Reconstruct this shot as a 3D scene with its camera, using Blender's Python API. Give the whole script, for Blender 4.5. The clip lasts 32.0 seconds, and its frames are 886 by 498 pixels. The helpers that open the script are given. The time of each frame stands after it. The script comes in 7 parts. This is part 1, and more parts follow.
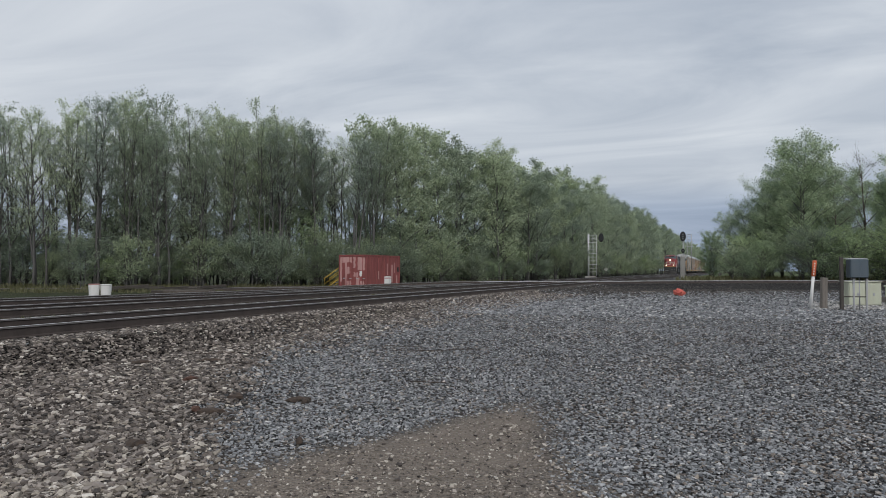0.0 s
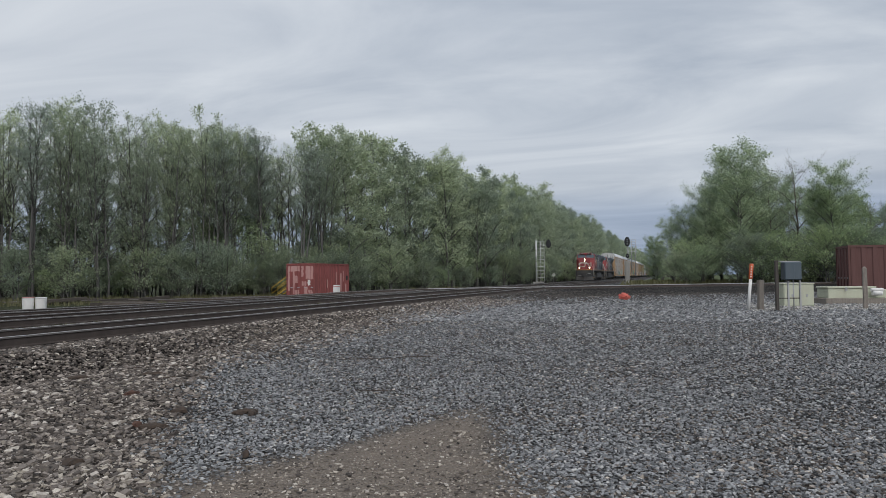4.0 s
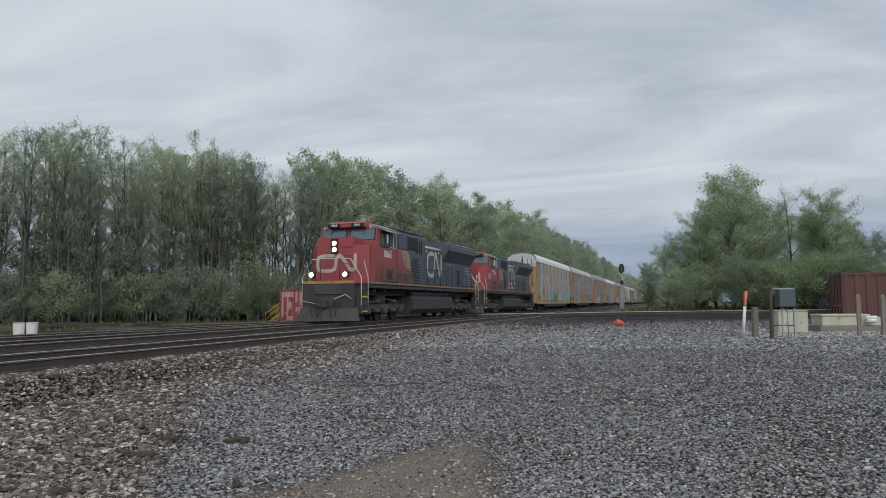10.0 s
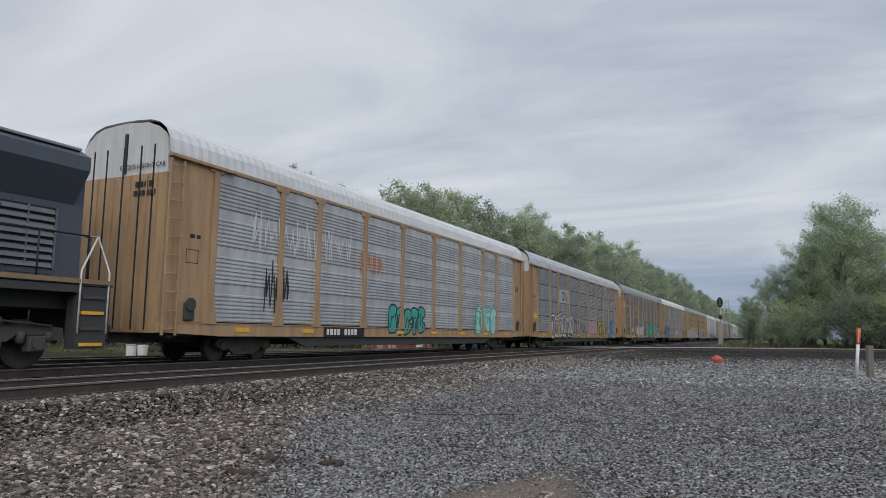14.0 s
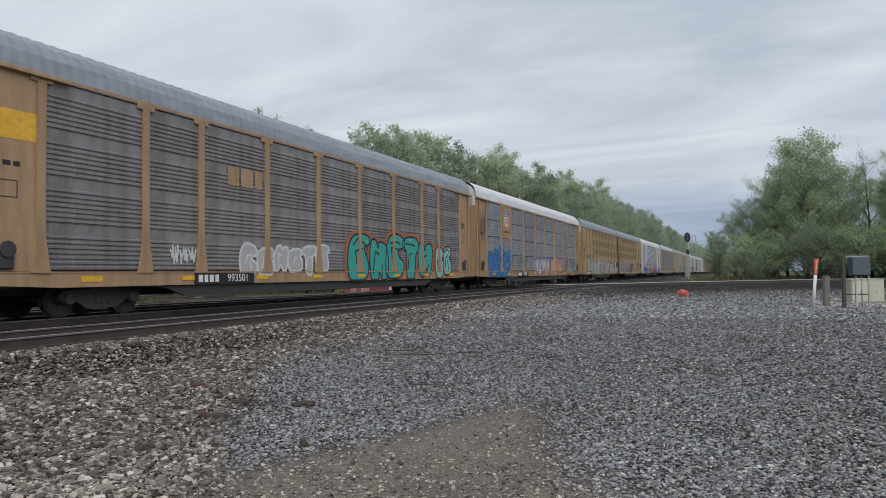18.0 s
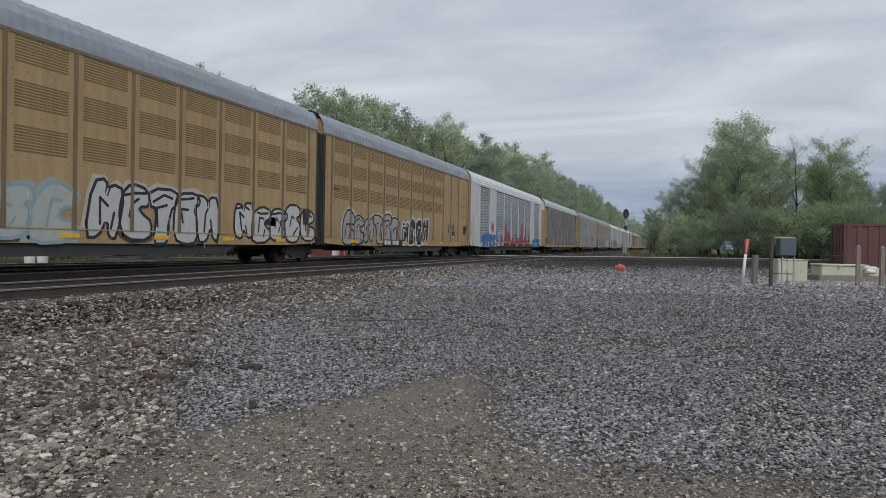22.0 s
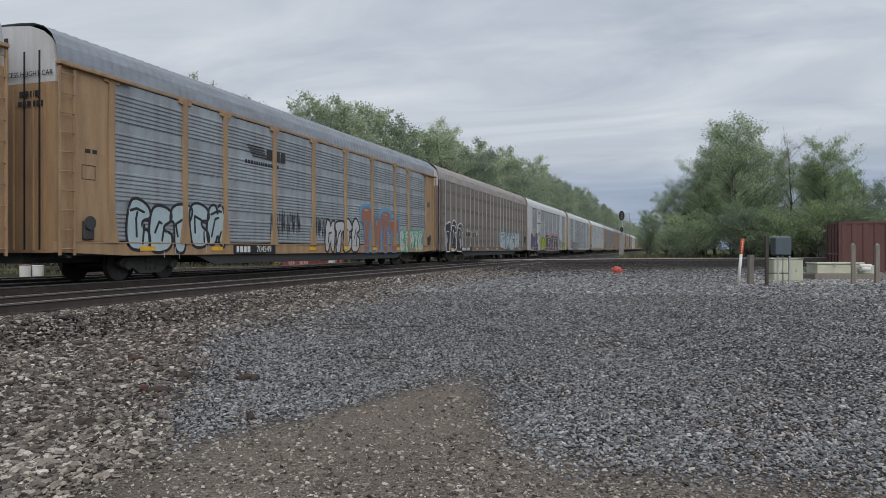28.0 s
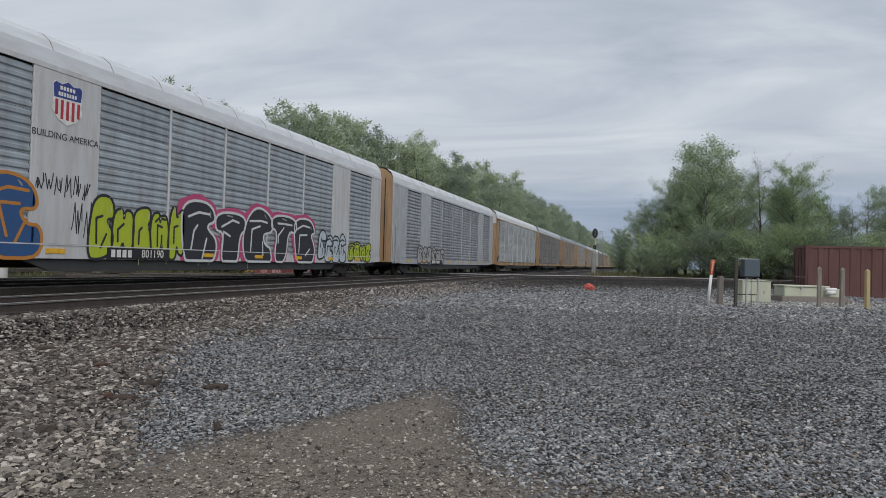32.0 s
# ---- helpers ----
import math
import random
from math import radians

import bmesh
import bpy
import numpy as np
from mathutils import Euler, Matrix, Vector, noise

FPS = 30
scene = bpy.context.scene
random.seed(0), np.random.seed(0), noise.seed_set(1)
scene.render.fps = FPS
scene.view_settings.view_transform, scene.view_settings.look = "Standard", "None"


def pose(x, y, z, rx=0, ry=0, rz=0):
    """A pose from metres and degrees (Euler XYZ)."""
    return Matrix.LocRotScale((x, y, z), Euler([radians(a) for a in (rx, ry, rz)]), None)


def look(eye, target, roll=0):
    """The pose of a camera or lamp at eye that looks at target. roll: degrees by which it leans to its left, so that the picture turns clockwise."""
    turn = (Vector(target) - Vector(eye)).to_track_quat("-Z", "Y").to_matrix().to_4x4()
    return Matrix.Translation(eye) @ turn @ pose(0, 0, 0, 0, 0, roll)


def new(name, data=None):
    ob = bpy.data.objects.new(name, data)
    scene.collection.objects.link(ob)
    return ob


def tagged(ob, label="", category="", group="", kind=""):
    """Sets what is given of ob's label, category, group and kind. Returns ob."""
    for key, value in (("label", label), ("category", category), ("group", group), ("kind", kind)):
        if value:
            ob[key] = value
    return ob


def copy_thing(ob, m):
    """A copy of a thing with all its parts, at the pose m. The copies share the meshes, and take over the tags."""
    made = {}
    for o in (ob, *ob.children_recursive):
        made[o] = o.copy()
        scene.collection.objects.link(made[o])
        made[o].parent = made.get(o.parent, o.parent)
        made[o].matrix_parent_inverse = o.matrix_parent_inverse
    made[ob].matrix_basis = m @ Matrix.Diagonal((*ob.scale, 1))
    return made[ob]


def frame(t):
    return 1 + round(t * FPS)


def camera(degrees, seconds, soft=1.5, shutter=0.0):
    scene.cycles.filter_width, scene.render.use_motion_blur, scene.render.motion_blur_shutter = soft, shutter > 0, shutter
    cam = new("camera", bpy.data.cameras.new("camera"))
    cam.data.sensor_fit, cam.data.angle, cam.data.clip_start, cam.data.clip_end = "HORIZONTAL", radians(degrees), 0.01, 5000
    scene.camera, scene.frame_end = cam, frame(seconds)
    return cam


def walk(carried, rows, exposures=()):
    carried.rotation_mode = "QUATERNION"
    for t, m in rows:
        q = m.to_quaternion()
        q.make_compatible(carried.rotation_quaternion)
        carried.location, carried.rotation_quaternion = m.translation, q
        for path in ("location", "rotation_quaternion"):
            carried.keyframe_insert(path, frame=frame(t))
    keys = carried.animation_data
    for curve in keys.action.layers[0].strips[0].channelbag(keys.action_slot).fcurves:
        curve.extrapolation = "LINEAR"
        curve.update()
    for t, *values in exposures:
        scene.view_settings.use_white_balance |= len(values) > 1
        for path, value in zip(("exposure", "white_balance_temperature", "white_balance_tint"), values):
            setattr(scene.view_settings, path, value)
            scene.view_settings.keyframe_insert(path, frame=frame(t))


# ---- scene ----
cam = camera(65.1, 32.0, 0.75)
walk(cam, [
    (0, pose(-0.014, 0.121, 0.866, 91.72, -0.19, 22.65)),
    (0.5, pose(-0.012, 0.119, 0.867, 91.75, -0.09, 22.59)),
    (1, pose(-0.010, 0.123, 0.866, 91.88, -0.11, 21.95)),
    (1.5, pose(-0.005, 0.133, 0.863, 92.04, -0.00, 19.43)),
    (2, pose(-0.004, 0.124, 0.861, 92.27, 0.35, 18.76)),
    (2.5, pose(0.001, 0.120, 0.863, 92.19, 0.59, 18.48)),
    (3, pose(-0.001, 0.117, 0.865, 92.22, 0.53, 18.52)),
    (3.5, pose(-0.001, 0.121, 0.865, 92.26, 0.57, 18.51)),
    (5.5, pose(-0.003, 0.120, 0.869, 92.72, 0.54, 18.43)),
    (6, pose(-0.005, 0.123, 0.866, 92.93, 0.52, 18.32)),
    (6.5, pose(-0.003, 0.119, 0.869, 93.10, 0.54, 18.26)),
    (7, pose(-0.001, 0.118, 0.871, 93.35, 0.50, 18.14)),
    (7.5, pose(-0.003, 0.119, 0.872, 93.50, 0.48, 18.01)),
    (8, pose(-0.003, 0.125, 0.871, 93.52, 0.43, 17.94)),
    (8.5, pose(-0.003, 0.128, 0.868, 93.65, 0.45, 17.88)),
    (9, pose(-0.008, 0.131, 0.872, 93.97, 0.37, 17.86)),
    (9.5, pose(-0.008, 0.130, 0.869, 94.30, 0.30, 17.91)),
    (10, pose(-0.008, 0.130, 0.870, 94.46, 0.40, 18.03)),
    (10.5, pose(-0.012, 0.131, 0.869, 94.44, 0.33, 18.19)),
    (11, pose(-0.023, 0.131, 0.871, 94.48, 0.38, 18.43)),
    (11.5, pose(-0.025, 0.123, 0.867, 94.76, 0.31, 18.90)),
    (12, pose(-0.024, 0.111, 0.866, 94.81, 0.24, 19.72)),
    (12.5, pose(-0.025, 0.087, 0.846, 97.19, -0.06, 21.71)),
    (13, pose(-0.036, 0.070, 0.838, 97.01, -0.17, 23.57)),
    (13.5, pose(-0.039, 0.062, 0.837, 97.11, -0.25, 24.82)),
    (15.5, pose(0.097, -0.005, 0.890, 95.27, -1.43, 25.78)),
    (16, pose(0.080, 0.022, 0.879, 92.76, -1.02, 25.58)),
    (16.5, pose(0.080, 0.033, 0.852, 90.82, -0.37, 24.61)),
    (17, pose(0.083, 0.033, 0.855, 91.68, 0.34, 23.39)),
    (17.5, pose(0.112, 0.026, 0.850, 91.82, 0.63, 23.18)),
    (18, pose(0.113, -0.006, 0.854, 92.16, 0.82, 23.09)),
    (18.5, pose(0.091, -0.033, 0.851, 91.84, 0.63, 22.48)),
    (19, pose(0.086, -0.035, 0.855, 91.19, 0.02, 21.55)),
    (19.5, pose(0.076, -0.031, 0.847, 90.46, -0.06, 21.54)),
    (20, pose(0.037, -0.056, 0.848, 89.68, -0.29, 21.12)),
    (20.5, pose(0.020, -0.089, 0.840, 89.49, -0.68, 20.04)),
    (21, pose(0.027, -0.109, 0.841, 89.59, -1.15, 19.18)),
    (21.5, pose(0.039, -0.119, 0.841, 89.56, -1.19, 18.71)),
    (22, pose(0.037, -0.112, 0.849, 89.57, -1.06, 18.32)),
    (22.5, pose(0.049, -0.119, 0.856, 89.58, -0.95, 18.04)),
    (23, pose(0.046, -0.115, 0.858, 89.66, -0.93, 17.74)),
    (23.5, pose(0.043, -0.117, 0.857, 89.81, -0.95, 17.53)),
    (24, pose(0.030, -0.112, 0.857, 89.88, -1.00, 17.57)),
    (24.5, pose(0.030, -0.115, 0.853, 89.85, -1.02, 17.44)),
    (25, pose(0.033, -0.122, 0.856, 89.86, -1.05, 17.56)),
    (25.5, pose(0.036, -0.123, 0.857, 89.90, -1.03, 17.94)),
    (27.5, pose(0.053, -0.120, 0.876, 89.95, -0.01, 18.37)),
    (28, pose(0.062, -0.117, 0.870, 89.99, 0.01, 18.05)),
    (28.5, pose(0.064, -0.127, 0.873, 90.03, -0.55, 17.52)),
    (29, pose(0.062, -0.127, 0.871, 90.14, -0.95, 17.13)),
    (29.5, pose(0.063, -0.121, 0.875, 90.31, -1.16, 16.88)),
    (30, pose(0.057, -0.120, 0.885, 90.52, -1.41, 16.65)),
    (30.5, pose(0.052, -0.111, 0.881, 90.96, -1.69, 16.27)),
    (31, pose(0.056, -0.113, 0.873, 91.05, -1.67, 16.06)),
    (31.5, pose(0.045, -0.110, 0.880, 91.02, -1.66, 15.98)),
    (32, pose(0.044, -0.108, 0.875, 91.07, -1.59, 15.90)),
], exposures=((0, 0.0), (13, 0.0), (15.5, 0.03), (17, 0.13), (18.3, 0.11), (19.5, 0.0), (32, 0.0)))

# ---- world, sun ----
def make_world():
    w = bpy.data.worlds.new("overcast")
    scene.world = w
    w.use_nodes = True
    nt = w.node_tree
    nt.nodes.clear()
    out = nt.nodes.new("ShaderNodeOutputWorld")
    bg = nt.nodes.new("ShaderNodeBackground")
    sky = nt.nodes.new("ShaderNodeTexSky")
    sky.sky_type, sky.sun_disc = "NISHITA", False
    sky.sun_elevation, sky.sun_rotation = radians(48), radians(-60)
    sky.dust_density, sky.air_density = 3.0, 1.5
    co = nt.nodes.new("ShaderNodeTexCoord")
    sep = nt.nodes.new("ShaderNodeSeparateXYZ")
    nt.links.new(co.outputs["Generated"], sep.inputs[0])
    # cloud sheet: directions projected on a flat layer, so the bands close up towards the horizon
    up = nt.nodes.new("ShaderNodeMath"); up.operation = "MAXIMUM"; up.inputs[1].default_value = 0.0
    nt.links.new(sep.outputs[2], up.inputs[0])
    add = nt.nodes.new("ShaderNodeMath"); add.inputs[1].default_value = 0.13
    nt.links.new(up.outputs[0], add.inputs[0])
    div = nt.nodes.new("ShaderNodeVectorMath"); div.operation = "DIVIDE"
    comb = nt.nodes.new("ShaderNodeCombineXYZ")
    for i in range(3):
        nt.links.new(add.outputs[0], comb.inputs[i])
    nt.links.new(co.outputs["Generated"], div.inputs[0])
    nt.links.new(comb.outputs[0], div.inputs[1])
    mp = nt.nodes.new("ShaderNodeMapping")
    mp.inputs["Rotation"].default_value = (0, 0, radians(28))
    mp.inputs["Scale"].default_value = (0.7, 1.1, 0.0)
    nt.links.new(div.outputs[0], mp.inputs[0])
    n1 = nt.nodes.new("ShaderNodeTexNoise")
    n1.inputs["Scale"].default_value, n1.inputs["Detail"].default_value = 0.95, 7.0
    n1.inputs["Roughness"].default_value, n1.inputs["Distortion"].default_value = 0.56, 1.3
    nt.links.new(mp.outputs[0], n1.inputs["Vector"])
    r1 = nt.nodes.new("ShaderNodeValToRGB")
    els = r1.color_ramp.elements
    els[0].position, els[0].color = 0.33, (0.42, 0.475, 0.56, 1)
    els[1].position, els[1].color = 0.70, (0.66, 0.705, 0.765, 1)
    e = els.new(0.5); e.color = (0.53, 0.58, 0.655, 1)
    nt.links.new(n1.outputs[0], r1.inputs[0])
    # a brighter, slightly blue slit of sky low down
    low = nt.nodes.new("ShaderNodeValToRGB")
    le = low.color_ramp.elements
    le[0].position, le[0].color = 0.0, (0.50, 0.60, 0.76, 1)
    le[1].position, le[1].color = 0.30, (1, 1, 1, 1)
    for p, c in ((0.085, (0.58, 0.675, 0.83, 1)), (0.125, (0.97, 0.98, 1.0, 1)), (0.18, (1.10, 1.09, 1.08, 1))):
        q = le.new(p); q.color = c
    nt.links.new(up.outputs[0], low.inputs[0])
    mul = nt.nodes.new("ShaderNodeMix"); mul.data_type, mul.blend_type = "RGBA", "MULTIPLY"
    mul.inputs[0].default_value = 0.8
    nt.links.new(r1.outputs[0], mul.inputs[6]); nt.links.new(low.outputs[0], mul.inputs[7])
    # the clear sky above the layer shows through a little
    thin = nt.nodes.new("ShaderNodeVectorMath"); thin.operation = "SCALE"; thin.inputs[3].default_value = 0.08
    nt.links.new(sky.outputs[0], thin.inputs[0])
    mix = nt.nodes.new("ShaderNodeMix"); mix.data_type = "RGBA"; mix.inputs[0].default_value = 0.90
    nt.links.new(thin.outputs[0], mix.inputs[6]); nt.links.new(mul.outputs[2], mix.inputs[7])
    nt.links.new(mix.outputs[2], bg.inputs[0])
    bg.inputs[1].default_value = 1.0
    nt.links.new(bg.outputs[0], out.inputs[0])


make_world()
sun_data = bpy.data.lights.new("sun", "SUN")
sun_data.energy, sun_data.angle, sun_data.color = 1.8, radians(60), (1.0, 0.975, 0.955)
sun = new("sun", sun_data)
sun.matrix_world = look((60, -60, 90), (0, 30, 0))

# ---- materials ----
def ramp(nt, fac, stops):
    r = nt.nodes.new("ShaderNodeValToRGB")
    els = r.color_ramp.elements
    while len(els) < len(stops):
        els.new(0.5)
    for e, (p, c) in zip(els, stops):
        e.position, e.color = p, (*c, 1)
    nt.links.new(fac, r.inputs[0])
    return r.outputs[0]


def noise_of(nt, vec, scale, detail=4.0, rough=0.55):
    n = nt.nodes.new("ShaderNodeTexNoise")
    n.inputs["Scale"].default_value, n.inputs["Detail"].default_value, n.inputs["Roughness"].default_value = scale, detail, rough
    if vec is not None:
        nt.links.new(vec, n.inputs["Vector"])
    return n.outputs[0]


def mixed(nt, fac, a, b, mode="MIX"):
    m = nt.nodes.new("ShaderNodeMix")
    m.data_type, m.blend_type = "RGBA", mode
    for sock, v in ((m.inputs[0], fac), (m.inputs[6], a), (m.inputs[7], b)):
        if isinstance(v, (int, float)):
            sock.default_value = v
        elif isinstance(v, tuple):
            sock.default_value = (*v, 1)
        else:
            nt.links.new(v, sock)
    return m.outputs[2]


def base_mat(name):
    m = bpy.data.materials.new(name)
    m.use_nodes = True
    nt = m.node_tree
    return m, nt, nt.nodes["Principled BSDF"]


def stretched(nt, scale):
    co = nt.nodes.new("ShaderNodeTexCoord")
    mp = nt.nodes.new("ShaderNodeMapping")
    mp.inputs["Scale"].default_value = scale
    nt.links.new(co.outputs["Object"], mp.inputs[0])
    return mp.outputs[0]


def bumped(nt, bsdf, height, strength, dist=0.01):
    b = nt.nodes.new("ShaderNodeBump")
    b.inputs["Strength"].default_value, b.inputs["Distance"].default_value = strength, dist
    nt.links.new(height, b.inputs["Height"])
    nt.links.new(b.outputs[0], bsdf.inputs["Normal"])


def paint(name, col, dirt=(0.10, 0.085, 0.07), amount=0.35, rough=0.55, metal=0.0, streak=(0.6, 0.6, 0.15), scale=2.0, spread=0.0):
    """Weathered paint: stains run down, grime at two sizes."""
    m, nt, b = base_mat(name)
    v = stretched(nt, streak)
    big = noise_of(nt, v, scale * 2.2, 5, 0.6)
    fine = noise_of(nt, stretched(nt, (1, 1, 1)), 22, 4, 0.6)
    f1 = ramp(nt, big, [(0.38, (0, 0, 0)), (0.72, (amount,) * 3)])
    f2 = ramp(nt, fine, [(0.45, (0, 0, 0)), (0.8, (amount * 0.5,) * 3)])
    c = mixed(nt, f1, col, dirt)
    c = mixed(nt, f2, c, dirt)
    if spread:
        oi = nt.nodes.new("ShaderNodeObjectInfo")
        s = ramp(nt, oi.outputs["Random"], [(0, (1 - spread,) * 3), (1, (1 + spread,) * 3)])
        c = mixed(nt, 1.0, c, s, "MULTIPLY")
    nt.links.new(c, b.inputs["Base Color"])
    r = ramp(nt, big, [(0.3, (rough - 0.1,) * 3), (0.8, (min(1, rough + 0.2),) * 3)])
    nt.links.new(r, b.inputs["Roughness"])
    b.inputs["Metallic"].default_value = metal
    bumped(nt, b, fine, 0.12, 0.004)
    return m


def plain(name, col, rough=0.6, metal=0.0, emit=None, strength=0.0):
    m, nt, b = base_mat(name)
    n = noise_of(nt, stretched(nt, (1, 1, 1)), 9, 4)
    c = ramp(nt, n, [(0.3, tuple(x * 0.82 for x in col)), (0.7, tuple(min(1, x * 1.12) for x in col))])
    nt.links.new(c, b.inputs["Base Color"])
    b.inputs["Roughness"].default_value, b.inputs["Metallic"].default_value = rough, metal
    if emit:
        b.inputs["Emission Color"].default_value, b.inputs["Emission Strength"].default_value = (*emit, 1), strength
    return m


def island_mat(name, stops, rough=0.9, bump=0.3):
    m, nt, b = base_mat(name)
    g = nt.nodes.new("ShaderNodeNewGeometry")
    c = ramp(nt, g.outputs["Random Per Island"], stops)
    n = noise_of(nt, stretched(nt, (1, 1, 1)), 45, 3)
    s = ramp(nt, n, [(0.3, (0.75,) * 3), (0.75, (1.2,) * 3)])
    c = mixed(nt, 1.0, c, s, "MULTIPLY")
    nt.links.new(c, b.inputs["Base Color"])
    b.inputs["Roughness"].default_value = rough
    bumped(nt, b, n, bump, 0.004)
    return m


def leaf_mat(name, dark, light, spread=0.25):
    m, nt, b = base_mat(name)
    g = nt.nodes.new("ShaderNodeNewGeometry")
    oi = nt.nodes.new("ShaderNodeObjectInfo")
    c = ramp(nt, g.outputs["Random Per Island"], [(0.0, dark), (1.0, light)])
    s = ramp(nt, oi.outputs["Random"], [(0, (1 - spread, 1 - spread, 1 - spread * 0.6)), (1, (1 + spread * 0.7, 1 + spread * 0.5, 1))])
    c = mixed(nt, 1.0, c, s, "MULTIPLY")
    nt.links.new(c, b.inputs["Base Color"])
    b.inputs["Roughness"].default_value = 0.6
    tr = nt.nodes.new("ShaderNodeBsdfTranslucent")
    nt.links.new(c, tr.inputs[0])
    mx = nt.nodes.new("ShaderNodeMixShader")
    mx.inputs[0].default_value = 0.5
    nt.links.new(b.outputs[0], mx.inputs[1]); nt.links.new(tr.outputs[0], mx.inputs[2])
    nt.links.new(mx.outputs[0], nt.nodes["Material Output"].inputs[0])
    return m


def ground_mat():
    m, nt, b = base_mat("ground")
    at = nt.nodes.new("ShaderNodeVertexColor"); at.layer_name = "zone"
    sp = nt.nodes.new("ShaderNodeSeparateColor")
    nt.links.new(at.outputs[0], sp.inputs[0])
    v = stretched(nt, (1, 1, 1))
    warp = noise_of(nt, v, 1.6, 6, 0.65)
    vo = nt.nodes.new("ShaderNodeTexVoronoi"); vo.inputs["Scale"].default_value = 34
    nt.links.new(v, vo.inputs["Vector"])
    vs = nt.nodes.new("ShaderNodeSeparateColor"); nt.links.new(vo.outputs["Color"], vs.inputs[0])
    vo2 = nt.nodes.new("ShaderNodeTexVoronoi"); vo2.inputs["Scale"].default_value = 24
    nt.links.new(v, vo2.inputs["Vector"])
    vs2 = nt.nodes.new("ShaderNodeSeparateColor"); nt.links.new(vo2.outputs["Color"], vs2.inputs[0])
    big = noise_of(nt, v, 0.35, 5, 0.6)
    grey = ramp(nt, vs.outputs[0], [(0.0, (0.09, 0.091, 0.093)), (0.5, (0.19, 0.192, 0.194)), (0.9, (0.27, 0.27, 0.266)), (1.0, (0.45, 0.44, 0.42))])
    brown = ramp(nt, vs2.outputs[0], [(0.0, (0.06, 0.051, 0.045)), (0.5, (0.125, 0.108, 0.095)), (0.9, (0.20, 0.178, 0.156)), (1.0, (0.38, 0.345, 0.31))])
    # shade in the gaps between stones, multiplied into their colour
    gap_shade = ramp(nt, vo.outputs["Distance"], [(0.30, (1, 1, 1)), (0.58, (0.10, 0.10, 0.10))])
    gap_shade2 = ramp(nt, vo2.outputs["Distance"], [(0.30, (1, 1, 1)), (0.58, (0.10, 0.10, 0.10))])
    grey = mixed(nt, 1.0, grey, gap_shade, "MULTIPLY")
    brown = mixed(nt, 1.0, brown, gap_shade2, "MULTIPLY")
    fine = noise_of(nt, v, 60, 4, 0.7)
    tan = ramp(nt, fine, [(0.3, (0.135, 0.111, 0.091)), (0.55, (0.225, 0.19, 0.158)), (0.72, (0.36, 0.318, 0.27))])
    grass = ramp(nt, noise_of(nt, v, 5, 6, 0.7), [(0.3, (0.05, 0.06, 0.03)), (0.6, (0.09, 0.115, 0.045)), (0.8, (0.15, 0.14, 0.08))])

    def mask(sock, lo=0.42, hi=0.58):
        ad = nt.nodes.new("ShaderNodeMath"); ad.operation = "ADD"
        nt.links.new(sock, ad.inputs[0])
        sc = nt.nodes.new("ShaderNodeMath"); sc.operation = "MULTIPLY_ADD"
        sc.inputs[1].default_value, sc.inputs[2].default_value = 0.9, -0.45
        nt.links.new(warp, sc.inputs[0]); nt.links.new(sc.outputs[0], ad.inputs[1])
        return ramp(nt, ad.outputs[0], [(lo, (0, 0, 0)), (hi, (1, 1, 1))])

    c = mixed(nt, mask(sp.outputs[0], 0.2, 0.8), grey, brown)
    c = mixed(nt, mask(sp.outputs[1], 0.1, 0.95), c, tan)
    c = mixed(nt, mask(at.outputs[1]), c, grass)
    shade = ramp(nt, big, [(0.3, (0.82,) * 3), (0.7, (1.15,) * 3)])
    c = mixed(nt, 1.0, c, shade, "MULTIPLY")
    # shade between the loose stones, put into the ground colour
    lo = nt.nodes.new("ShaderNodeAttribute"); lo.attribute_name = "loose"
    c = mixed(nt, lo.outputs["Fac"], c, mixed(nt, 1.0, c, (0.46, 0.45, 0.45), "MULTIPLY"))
    oil = mask(sp.outputs[2], 0.3, 0.9)
    c = mixed(nt, oil, c, mixed(nt, 1.0, c, (0.36, 0.33, 0.31), "MULTIPLY"))
    nt.links.new(c, b.inputs["Base Color"])
    b.inputs["Roughness"].default_value = 0.95
    b.inputs["Specular IOR Level"].default_value = 0.2
    hb = nt.nodes.new("ShaderNodeMath"); hb.operation = "MULTIPLY_ADD"; hb.inputs[1].default_value = -1.0; hb.inputs[2].default_value = 1.0
    nt.links.new(vo.outputs["Distance"], hb.inputs[0])
    bumped(nt, b, hb.outputs[0], 0.9, 0.03)
    return m


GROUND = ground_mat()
STONE_GREY = island_mat("crushed_grey_stone", [(0.0, (0.068, 0.071, 0.076)), (0.3, (0.185, 0.190, 0.197)), (0.8, (0.305, 0.311, 0.317)), (0.96, (0.42, 0.418, 0.41)), (1.0, (0.56, 0.55, 0.535))], bump=0.5)
STONE_BROWN = island_mat("brown_ballast_stone", [(0.0, (0.030, 0.025, 0.022)), (0.35, (0.102, 0.085, 0.074)), (0.78, (0.202, 0.172, 0.150)), (0.94, (0.385, 0.338, 0.295)), (1.0, (0.60, 0.55, 0.49))], bump=0.5)
RAIL = paint("rail_steel", (0.075, 0.058, 0.05), (0.035, 0.03, 0.027), 0.5, 0.7, 0.3)
RAIL_TOP = plain("polished_rail_head", (0.66, 0.65, 0.64), 0.4, 0.6)
RAIL_SIDE = plain("worn_rail_side", (0.20, 0.185, 0.175), 0.5, 0.5)
